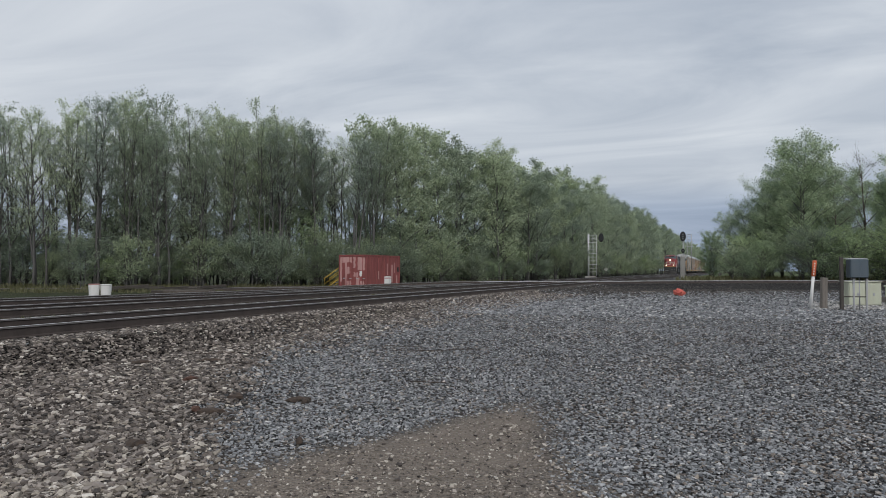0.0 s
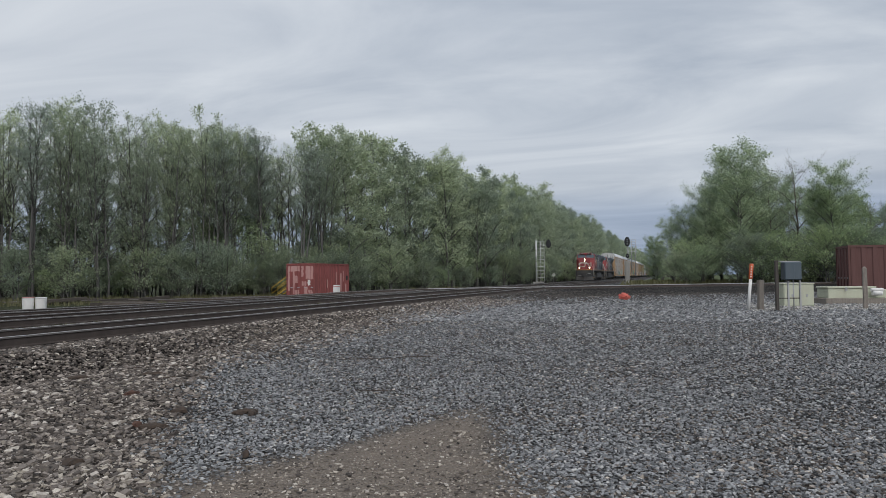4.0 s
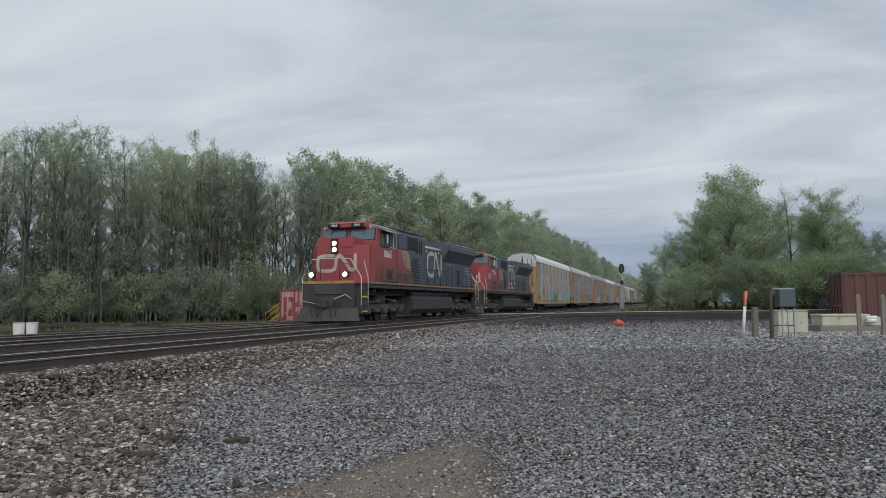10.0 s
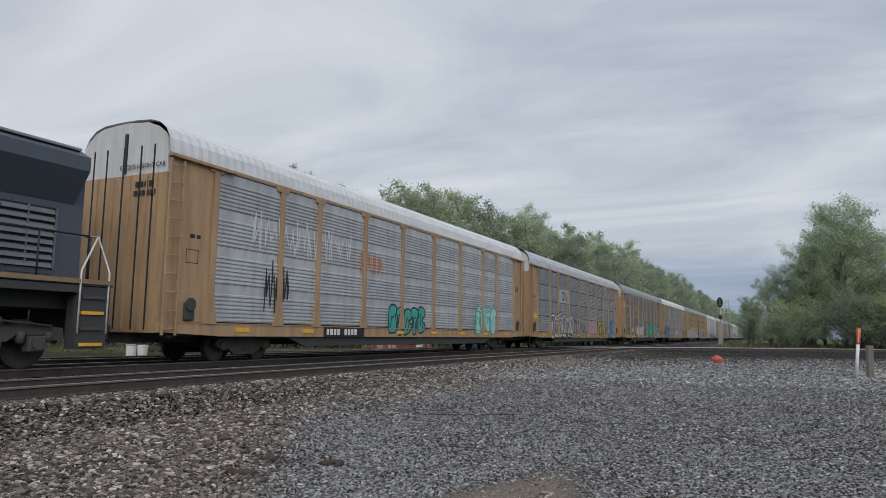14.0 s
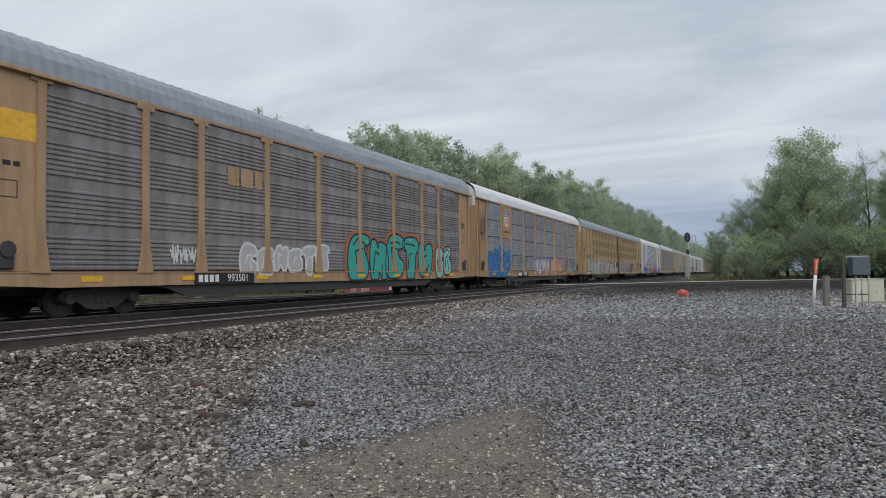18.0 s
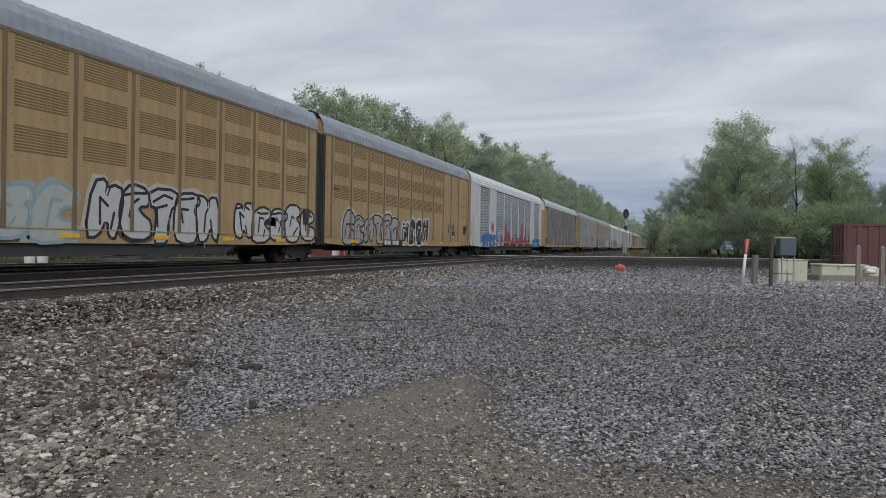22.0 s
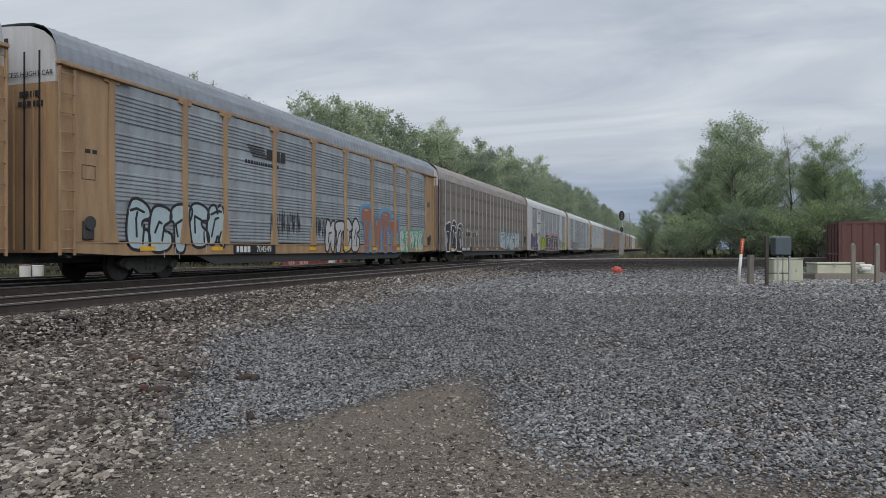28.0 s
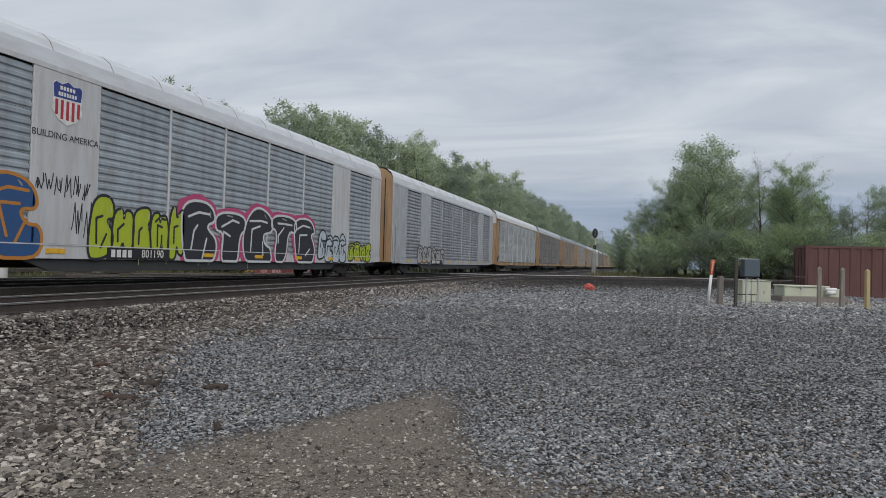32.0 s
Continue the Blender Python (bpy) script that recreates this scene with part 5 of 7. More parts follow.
def squiggle(rng):
    """A tangle of a few bold turns, no letter."""
    n = rng.randrange(5, 8)
    pts, x, up = [], 0.02, rng.random() < 0.5
    for i in range(n):
        pts.append((max(0.0, min(1.0, x + rng.uniform(-0.12, 0.12))), rng.uniform(0.66, 1.0) if up else rng.uniform(0.0, 0.34)))
        if rng.random() < 0.35:
            pts.append((min(1.0, pts[-1][0] + rng.uniform(0.10, 0.22)), rng.uniform(0.35, 0.65)))
        x += 1.0 / n
        up = not up
    return pts


def letter_shape(rng):
    """Outline and inner cuts of one made-up block form in the unit square; it is no letter."""
    j = lambda a: rng.uniform(-a, a)
    kind = rng.randrange(4)
    if kind == 0:
        out = [(0.0, 0.05), (0.06, 0.95), (0.42, 1.0), (0.5, 0.72), (0.62, 1.0), (1.0, 0.93), (0.92, 0.0), (0.62, 0.05), (0.52, 0.32), (0.4, 0.0)]
    elif kind == 1:
        out = [(0.05, 0.0), (0.0, 0.6), (0.14, 0.98), (0.9, 1.02), (1.0, 0.72), (0.72, 0.66), (0.98, 0.42), (0.9, 0.02), (0.5, -0.05)]
    elif kind == 2:
        out = [(0.1, -0.06), (0.0, 0.35), (0.08, 0.85), (0.4, 1.06), (0.95, 0.9), (0.98, 0.62), (0.6, 0.6), (0.66, 0.42), (1.0, 0.36), (0.94, 0.0)]
    else:
        out = [(0.22, 0.0), (0.26, 0.62), (0.0, 0.66), (0.04, 1.0), (0.98, 1.04), (1.02, 0.68), (0.72, 0.64), (0.74, 0.02), (0.5, -0.1)]
    out = [(a + j(0.07), b + j(0.06)) for a, b in out]
    cuts = [[(0.3 + j(0.1), 0.3 + j(0.1)), (0.34 + j(0.1), 0.62 + j(0.1)), (0.55 + j(0.1), 0.66 + j(0.1))]]
    if rng.random() < 0.75:
        cuts.append([(0.6 + j(0.1), 0.18 + j(0.08)), (0.66 + j(0.1), 0.42 + j(0.1))])
    if rng.random() < 0.5:
        cuts.append([(0.2 + j(0.06), 0.8 + j(0.06)), (0.5 + j(0.1), 0.86 + j(0.05)), (0.78 + j(0.06), 0.8 + j(0.06))])
    return out, cuts


def rounded(pts, rounds):
    for _ in range(rounds):
        q = []
        for a, b in zip(pts, pts[1:] + pts[:1]):
            q += [(a[0] * 0.75 + b[0] * 0.25, a[1] * 0.75 + b[1] * 0.25), (a[0] * 0.25 + b[0] * 0.75, a[1] * 0.25 + b[1] * 0.75)]
        pts = q
    return pts


def graffiti(car, y0, y1, z0, z1, n, fill, edge, x=1.590, halo=None, seed=0, fat=0.34):
    """A sprayed row of block forms: haze behind, fill, inked outline with inner cuts, a few shines."""
    rng = random.Random(seed)
    z0, z1 = z0 - 0.28, z1 - 0.16
    w, hgt = (y1 - y0) / n, z1 - z0
    soft = 2 if fat > 0.4 else 1
    forms = []
    for i in range(n):
        out, cuts = letter_shape(rng)
        sk, ph, tall = rng.uniform(-0.14, 0.14), rng.uniform(-0.07, 0.05), rng.uniform(0.84, 1.02)
        at = lambda p: (y0 + (i - 0.05 + 1.10 * (p[0] + sk * (p[1] - 0.5))) * w, max(Z0, z0 + (ph + tall * p[1]) * hgt))
        forms.append(([at(p) for p in rounded(out, soft)], [[at(p) for p in c] for c in cuts]))
    ink = min(0.085, 0.075 * min(w, hgt) + 0.02)
    g = None

    def layer(mat, bm):
        ob = part("graffiti" if g is None else "paint_layer", bm, spray(mat), g or car, "sprayed graffiti in block forms" if g is None else "")
        ob["kind"] = "stuff"
        return ob
    if halo:
        bm = bmesh.new()
        for i, (out, cuts) in enumerate(forms):
            cy, cz = sum(p[0] for p in out) / len(out), sum(p[1] for p in out) / len(out)
            big = [(cy + (p[0] - cy) * 1.22 + rng.uniform(-.05, .05), max(Z0, cz + (p[1] - cz) * 1.17 + rng.uniform(-.05, .05))) for p in out]
            prism(bm, big, "x", x, x + 0.0006 + 0.0004 * (i % 3))
        g = layer(halo, bm)
    bm = bmesh.new()
    for i, (out, cuts) in enumerate(forms):
        prism(bm, out, "x", x + 0.001, x + 0.003 + 0.0005 * (i % 2))
    ob = layer(fill, bm)
    g = g or ob
    bm = bmesh.new()
    for i, (out, cuts) in enumerate(forms):
        ribbon(bm, out + out[:1], ink, x + 0.0045 + 0.0012 * (i % 2), 0, 0.00008)
        for c in cuts:
            ribbon(bm, c, ink * 0.9, x + 0.0062, 0, 0.00008)
    layer(edge, bm)
    bm = bmesh.new()
    for out, cuts in forms:
        p, q = out[len(out) // 3], out[len(out) // 3 + 1]
        ribbon(bm, [(p[0] * 0.85 + cuts[0][1][0] * 0.15, p[1] * 0.85 + cuts[0][1][1] * 0.15), (q[0] * 0.8 + cuts[0][1][0] * 0.2, q[1] * 0.8 + cuts[0][1][1] * 0.2)], ink * 0.6, x + 0.0075)
        for _ in range(2):
            d = out[rng.randrange(len(out))]
            ribbon(bm, [(d[0], d[1]), (d[0] + 0.01, d[1] - rng.uniform(0.05, 0.25))], 0.018, x + 0.0075)
    layer(tuple(0.5 * a + 0.3 for a in fill), bm)
    return g


def flames(car, y0, y1, z0, z1, n, col, x, seed):
    """Sprayed leaning spikes of uneven height that run into one another."""
    rng = random.Random(seed)
    bm = bmesh.new()
    step = (y1 - y0) / n
    for i in range(n):
        y = y0 + (i + rng.uniform(0.0, 0.9)) * step
        w, lean = step * rng.uniform(0.5, 1.0), rng.uniform(-0.5, 0.5) * step
        hgt = (z1 - z0) * rng.choice((0.22, 0.3, 0.42, 0.6, 1.0))
        body = [(y - w, z0), (y - w * 0.9, z0 + hgt * 0.22), (y - w * 0.35 + lean * 0.4, z0 + hgt * 0.55), (y - w * 0.28 + lean, z0 + hgt * 0.86), (y + w * 0.2 + lean, z0 + hgt), (y + w * 0.38 + lean * 0.5, z0 + hgt * 0.5), (y + w * 0.95, z0 + hgt * 0.18), (y + w, z0)]
        prism(bm, body, "x", x, x + 0.001 + 0.0005 * (i % 3))
    return tagged(part("graffiti", bm, spray(col), car, "sprayed spiky graffiti"), kind="stuff")


def scrawl(car, y, z, w, h, n, col, x=1.590, seed=0, width=0.03):
    """Thin hand-drawn tags."""
    rng = random.Random(seed)
    z -= 0.25
    bm = bmesh.new()
    for i in range(n):
        st = squiggle(rng)
        ribbon(bm, [(y + (i + p[0] * 0.85 + rng.uniform(-.05, .05)) * w / n, z + p[1] * h) for p in st], width, x, 0, 0.0002)
    return tagged(part("tag", bm, spray(col), car, "thin sprayed tag"), kind="stuff")


CARS = []


def add(car, y0):
    CARS.append((car, y0))
    return car


for lo, off in zip(LOCOS, (0, 22.25)):
    add(lo, FRONT + off)

TEAL, BLUE, WHITE, BLACK, LIME, ORANGE, PINK = (0.03, 0.36, 0.30), (0.03, 0.17, 0.42), (0.62, 0.63, 0.62), (0.015, 0.015, 0.02), (0.42, 0.50, 0.02), (0.55, 0.17, 0.07), (0.5, 0.06, 0.17)
GAPS = [226.0, 254.2, 283.0, 310.9, 339.9, 382.6, 411.8, 439.9, 468.2, 496.4, 525.2, 554.2]
while len(GAPS) < 31:
    GAPS.append(GAPS[-1] + 28.6)

# ---- the cars, front to back ----
def mid(i):
    return (GAPS[i] + GAPS[i + 1]) / 2


def end_text(car):
    word(car, "EXCESS HEIGHT CAR", 0.17, pose(0.72, -13.62, 4.95, 90, 0, 0), BLACK_SIGN, "height_lettering", "black height warning lettering")
    bm = bmesh.new()
    for j in range(4):
        box(bm, 0.5 + j * 0.16, 0.61 + j * 0.16, -13.613, -13.605, 4.42, 4.56)
    for j in range(6):
        box(bm, 0.46 + j * 0.14, 0.56 + j * 0.14, -13.613, -13.605, 4.2, 4.33)
    part("marking", bm, BLACK_SIGN, car)


c1 = add(rack_a(GAPS[0], GAPS[1], "autorack car with yellow posts, pale ribbed sides and white roof", GALV_LIGHT, RACK_YELLOW, ROOF_WHITE, RACK_WHITE, RACK_YELLOW, False, 7, -5.5), mid(0))
end_text(c1)
graffiti(c1, -2.5, 0.6, 1.15, 2.1, 5, TEAL, BLACK, seed=3)
graffiti(c1, 6.2, 9.0, 1.2, 2.4, 4, (0.35, 0.62, 0.58), TEAL, seed=5)
scrawl(c1, -9.8, 1.6, 1.2, 1.6, 3, BLACK, seed=9, width=0.05)
scrawl(c1, -10.5, 3.4, 5.5, 1.2, 9, WHITE, seed=19, width=0.05)
scrawl(c1, -4.6, 3.2, 1.6, 0.9, 4, ORANGE, seed=29, width=0.04)

c2 = add(rack_a(GAPS[1], GAPS[2], "autorack car with dark grey ribbed panels between yellow posts", GALV, RACK_YELLOW, ROOF_SILVER, RACK_WHITE, None, True, 9, -5.0, (2, (2,)), "504165"), mid(1) - 0.2)
put(part("mark_panel", B(1.53, 1.584, 0.1, 2.8, 0, 1.0, bevel=0.01), GALV_LIGHT, c2, "pale panel with a black mark"), 0, -6.9, ZP + 2 * 1.0175)
worm(c2, -6.2, ZP + 2.28, 1.3, 0.5, 0.1, 1.588, BLACK_SIGN, "side_mark")
graffiti(c2, -9.0, -3.4, 1.1, 2.5, 6, (0.13, 0.12, 0.14), WHITE, seed=11, halo=BLACK)
graffiti(c2, -2.8, 0.4, 1.15, 2.3, 4, (0.10, 0.10, 0.11), (0.4, 0.4, 0.4), seed=12, halo=BLACK)
graffiti(c2, 1.4, 3.6, 1.3, 2.3, 4, (0.42, 0.40, 0.42), PINK, seed=13)
graffiti(c2, 4.3, 8.0, 1.15, 2.2, 5, (0.05, 0.05, 0.04), (0.48, 0.48, 0.06), seed=15, halo=BLACK)
graffiti(c2, 9.0, 11.0, 1.0, 2.4, 2, (0.03, 0.28, 0.5), (0.02, 0.06, 0.15), seed=16, fat=0.5)
part("yellow_notice", B(1.576, 1.58, -12.6, -12.05, 1.9, 2.2), REFLECT, c2)

c3 = add(rack_a(282.9, 311.2, "autorack car with rusty brown-grey panels and yellow posts", GALV_BROWN, RACK_YELLOW, ROOF_GREY, RACK_WHITE, None, False, 7, -6.2, None, "993501"), 297.38)
end_text(c3)
bars(c3, -6.1, 3.55, 3, 0.5, 0.55, 0.1, 1.588, RACK_YELLOW, "side_mark")
graffiti(c3, 0.6, 8.3, 1.0, 2.75, 5, TEAL, BLACK, seed=21, halo=(0.40, 0.12, 0.05), fat=0.42)
graffiti(c3, 8.7, 10.6, 1.1, 2.6, 2, (0.25, 0.5, 0.46), BLACK, seed=22, halo=(0.40, 0.12, 0.05))
graffiti(c3, -5.6, -0.8, 1.3, 2.1, 6, (0.45, 0.43, 0.42), WHITE, seed=23)
scrawl(c3, -8.3, 1.5, 1.3, 0.5, 4, WHITE, seed=24, width=0.05)
part("yellow_notice", B(1.576, 1.58, -12.9, -12.0, 3.75, 4.35), REFLECT, c3)

c4 = add(rack_a(GAPS[3], GAPS[4], "autorack car with grey ribbed panels, yellow posts and a shield mark", GALV, RACK_YELLOW, ROOF_WHITE, RACK_WHITE, None, True, 9, -4.6, (1, (2, 3)), "965020"), mid(3))
put(part("mark_panel", B(1.53, 1.60, 0.0, 1.86, 0, 2.02, bevel=0.012), RACK_YELLOW, c4, "yellow panel with a shield mark"), 0, -8.78, ZP + 2.035)
shield(c4, -8.02, ZP + 3.32, 0.95, 1.602)
graffiti(c4, -11.6, -7.0, 1.0, 2.6, 5, BLUE, (0.02, 0.07, 0.16), seed=31, halo=(0.10, 0.30, 0.42), fat=0.45)
graffiti(c4, -1.8, 2.6, 1.2, 2.35, 4, (0.55, 0.55, 0.56), (0.12, 0.08, 0.25), seed=32)
graffiti(c4, 3.0, 6.6, 1.25, 2.2, 5, (0.55, 0.42, 0.22), PINK, seed=33)
graffiti(c4, 8.4, 12.4, 1.15, 2.1, 6, (0.30, 0.34, 0.36), BLACK, seed=34)
scrawl(c4, -12.9, 2.6, 0.8, 2.2, 2, BLACK, seed=35, width=0.03)
scrawl(c4, -5.8, 1.8, 2.6, 0.6, 6, (0.12, 0.22, 0.14), seed=36)

# two yellow units joined by a black bellows
HALF = 21.0
UNIT = [-10.35, -8.1, -6.5, -4.96] + [-4.96 + 1.834 * k for k in range(1, 9)] + [10.35]
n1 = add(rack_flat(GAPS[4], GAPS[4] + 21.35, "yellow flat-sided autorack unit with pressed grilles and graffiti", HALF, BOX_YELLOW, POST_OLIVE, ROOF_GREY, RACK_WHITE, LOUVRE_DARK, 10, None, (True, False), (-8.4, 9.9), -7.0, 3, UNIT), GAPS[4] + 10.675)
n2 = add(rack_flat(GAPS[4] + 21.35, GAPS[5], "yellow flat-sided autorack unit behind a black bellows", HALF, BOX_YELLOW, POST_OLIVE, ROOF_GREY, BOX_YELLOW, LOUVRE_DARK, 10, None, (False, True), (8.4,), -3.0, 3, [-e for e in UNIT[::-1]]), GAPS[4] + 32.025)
bl = part("bellows", B(-1.55, 1.55, 10.30, 11.05, 0.72, ZE - 0.12), RUBBER, n1, "black pleated bellows")
part("bellows_top", B(-1.28, 1.28, 10.30, 11.05, ZE - 0.12, ZR - 0.14), RUBBER, bl)
for k in range(7):
    part("pleat", B(1.55, 1.62, 10.31 + k * 0.108, 10.37 + k * 0.108, 0.72, ZE - 0.1), RUBBER, bl)
word(n1, "NOKL", 0.52, pose(1.584, -7.3, 2.45, *SIDE), BLACK_SIGN, "lettering", "black stencilled lettering")
word(n1, "798364", 0.44, pose(1.584, -5.35, 2.5, *SIDE), BLACK_SIGN, "lettering", "black stencilled number")
part("pale_strip", B(1.580, 1.583, -6.4, -4.2, 2.28, 2.74), POST_PALE, n1, "pale repainted strip behind the number")
graffiti(n1, -7.9, -1.3, 1.1, 2.3, 6, (0.40, 0.42, 0.40), (0.24, 0.34, 0.36), 1.585, seed=41, halo=(0.30, 0.36, 0.36))
graffiti(n1, -0.8, 4.2, 1.12, 2.55, 5, (0.50, 0.50, 0.49), BLACK, 1.585, seed=42, halo=(0.46, 0.44, 0.38))
graffiti(n1, 5.0, 10.2, 1.15, 2.3, 5, (0.52, 0.52, 0.51), BLACK, 1.585, seed=43)
scrawl(n1, -10.0, 2.2, 1.2, 2.2, 3, BLACK, 1.582, seed=44)
graffiti(n2, -8.6, -2.2, 1.1, 2.4, 6, (0.36, 0.34, 0.33), BLACK, 1.585, seed=45, halo=(0.5, 0.5, 0.48))
graffiti(n2, -1.8, 2.3, 1.08, 2.4, 4, BLACK, WHITE, 1.585, seed=46, halo=(0.34, 0.35, 0.36))
scrawl(n2, 5.9, 1.7, 1.4, 0.8, 3, BLACK, 1.582, seed=47, width=0.05)

MAROON_BAND = paint("maroon_sill", (0.10, 0.03, 0.035), (0.06, 0.035, 0.03), 0.5, 0.6)
CUTS = [("s", 2.46), ("r", 2.75), ("s", 2.07)] + [("r", 2.72), ("s", 0.1)] * 4 + [("r", 2.72), ("s", 1.93), ("r", 2.70), ("s", 1.38)]
c6 = add(rack_white(GAPS[5], GAPS[6], "silvery white autorack car with ribbed insets and red graffiti", RACK_WHITE, GALV_BLUE, ROOF_WHITE, CUTS, "698259"), mid(5) - 0.45)
graffiti(c6, -10.6, -6.6, 1.0, 1.85, 4, BLUE, (0.03, 0.1, 0.3), 1.594, seed=51, fat=0.6)
part("maroon_band", B(1.587, 1.591, -6.2, 12.9, Z0 + 0.005, ZP - 0.06), MAROON_BAND, c6, "maroon painted sill band")
scrawl(c6, -8.0, 2.0, 0.9, 0.9, 3, (0.40, 0.05, 0.08), 1.597, seed=55, width=0.05)
flames(c6, -6.0, 7.4, 1.02, 2.1, 22, (0.06, 0.20, 0.42), 1.592, 57)
flames(c6, -5.6, 7.2, 1.02, 1.75, 18, (0.52, 0.40, 0.26), 1.5945, 56)
flames(c6, -5.2, 7.3, 1.0, 2.9, 15, (0.30, 0.055, 0.075), 1.597, 58)
graffiti(c6, 8.6, 12.6, 1.0, 1.7, 4, (0.06, 0.22, 0.42), (0.03, 0.1, 0.3), 1.594, seed=53, fat=0.3)
end_text(c6)

c7 = add(rack_a(GAPS[6], GAPS[7], "autorack car with yellow ends and dull grey-brown ribbed sides", GALV_BROWN, GALV_BROWN, ROOF_SILVER, RACK_WHITE, RACK_YELLOW, False, 7, -5.0), mid(6))
graffiti(c7, -8.0, -5.0, 1.2, 2.2, 3, (0.4, 0.4, 0.4), BLACK, seed=61)

c8 = add(rack_a(GAPS[7], GAPS[8], "autorack car with pale blue-grey ribbed panels and yellow posts", GALV_BLUE, RACK_YELLOW, ROOF_GREY, RACK_WHITE, None, False, 7, -5.5, None, "704549"), mid(7) + 0.26)
end_text(c8)
for k in range(5):
    part("side_mark", B(1.588, 1.592, -6.0 + 0.08 * k, -5.0 + 0.05 * k, 4.35 - k * 0.085, 4.39 - k * 0.085), BLACK_SIGN, c8, "black slanted bars")
bars(c8, -4.8, 4.0, 3, 0.4, 0.36, 0.08, 1.588, BLACK_SIGN, "side_mark")
bars(c8, -6.1, 3.75, 14, 0.14, 0.12, 0.04, 1.588, BLACK_SIGN, "side_mark")
graffiti(c8, -11.4, -7.2, 1.15, 2.4, 5, (0.42, 0.52, 0.55), BLACK, seed=71, fat=0.5)
scrawl(c8, -4.6, 1.5, 2.2, 1.1, 6, BLACK, seed=72)
scrawl(c8, -1.4, 1.6, 1.0, 0.9, 3, BLACK, seed=73)
graffiti(c8, -0.4, 2.9, 1.05, 2.4, 4, (0.5, 0.5, 0.5), BLACK, seed=74)
graffiti(c8, 3.1, 7.6, 0.98, 2.85, 4, (0.33, 0.13, 0.07), (0.10, 0.22, 0.4), seed=75, halo=(0.15, 0.32, 0.45))
graffiti(c8, 7.8, 11.4, 1.1, 2.1, 5, (0.5, 0.5, 0.5), (0.05, 0.35, 0.2), seed=76)

GRILLE_BROWN = paint("brown_perforation", (0.11, 0.095, 0.085), (0.07, 0.06, 0.05), 0.5, 0.8)
c9 = add(rack_flat(GAPS[8], GAPS[9], "brown-grey flat-sided autorack car with perforated panels", 27.6, RACK_BROWN, POST_PALE, ROOF_BROWN, RACK_WHITE, GRILLE_BROWN, 23, None, (True, True), (-9.95, 9.95), -7.5, 4, [-13.52 + 1.155 * i for i in range(24)] + [13.65]), mid(8))
graffiti(c9, -12.4, -8.5, 1.0, 2.85, 3, (0.02, 0.025, 0.035), WHITE, 1.584, seed=81, fat=0.45)
graffiti(c9, 2.6, 10.2, 1.1, 2.65, 4, (0.40, 0.50, 0.54), (0.07, 0.09, 0.15), 1.585, seed=82, halo=(0.16, 0.30, 0.36))
scrawl(c9, -7.6, 1.9, 3.2, 0.7, 4, WHITE, 1.584, seed=83, width=0.06)
bars(c9, -7.6, 1.75, 8, 0.28, 0.3, 0.1, 1.585, BLACK_SIGN)

c10 = add(rack_white(GAPS[9], GAPS[10], "white autorack car with a shield mark and bright graffiti", RACK_WHITE, GALV_BLUE, ROOF_WHITE, CUTS, "801190"), mid(9) - 0.3)
shield(c10, -7.46, 4.46, 0.92, 1.598)
graffiti(c10, -12.2, -8.2, 1.05, 2.7, 3, (0.02, 0.08, 0.22), (0.5, 0.2, 0.03), 1.593, seed=91, fat=0.55)
scrawl(c10, -8.3, 2.4, 1.7, 0.6, 6, BLACK, 1.593, seed=92)
scrawl(c10, -7.2, 1.3, 0.8, 1.2, 2, BLACK, 1.593, seed=93)
graffiti(c10, -6.6, -2.8, 1.1, 2.5, 5, LIME, BLACK, 1.593, seed=94, fat=0.42)
graffiti(c10, -3.0, 5.9, 1.0, 2.8, 5, (0.02, 0.02, 0.03), WHITE, 1.593, halo=PINK, seed=95, fat=0.42)
graffiti(c10, 6.3, 9.2, 1.1, 2.3, 4, (0.5, 0.56, 0.6), BLACK, 1.593, seed=96)
graffiti(c10, 9.5, 12.4, 1.1, 1.9, 4, LIME, BLACK, 1.593, seed=97)

c11 = add(rack_white(GAPS[10], GAPS[11], "pale silver autorack car with ribbed insets", GALV_LIGHT, GALV, ROOF_WHITE, CUTS), mid(10))
graffiti(c11, -9, -3, 1.1, 2.0, 6, (0.4, 0.4, 0.38), BLACK, 1.593, seed=98)

KINDS = [(RACK_YELLOW, GALV, ROOF_SILVER), (GALV_BROWN, GALV_BROWN, ROOF_SILVER), (RACK_YELLOW, GALV_BLUE, ROOF_GREY), (GALV_LIGHT, GALV_LIGHT, ROOF_WHITE), (RACK_YELLOW, GALV_BROWN, ROOF_GREY)]
for i in range(11, 30):
    post, pan, roof = KINDS[(i * 3) % 5]
    add(rack_a(GAPS[i], GAPS[i + 1], "weathered autorack car far back in the train", pan, post, roof, RACK_WHITE, RACK_YELLOW, i % 2 == 0, 6, -5.0), mid(i))


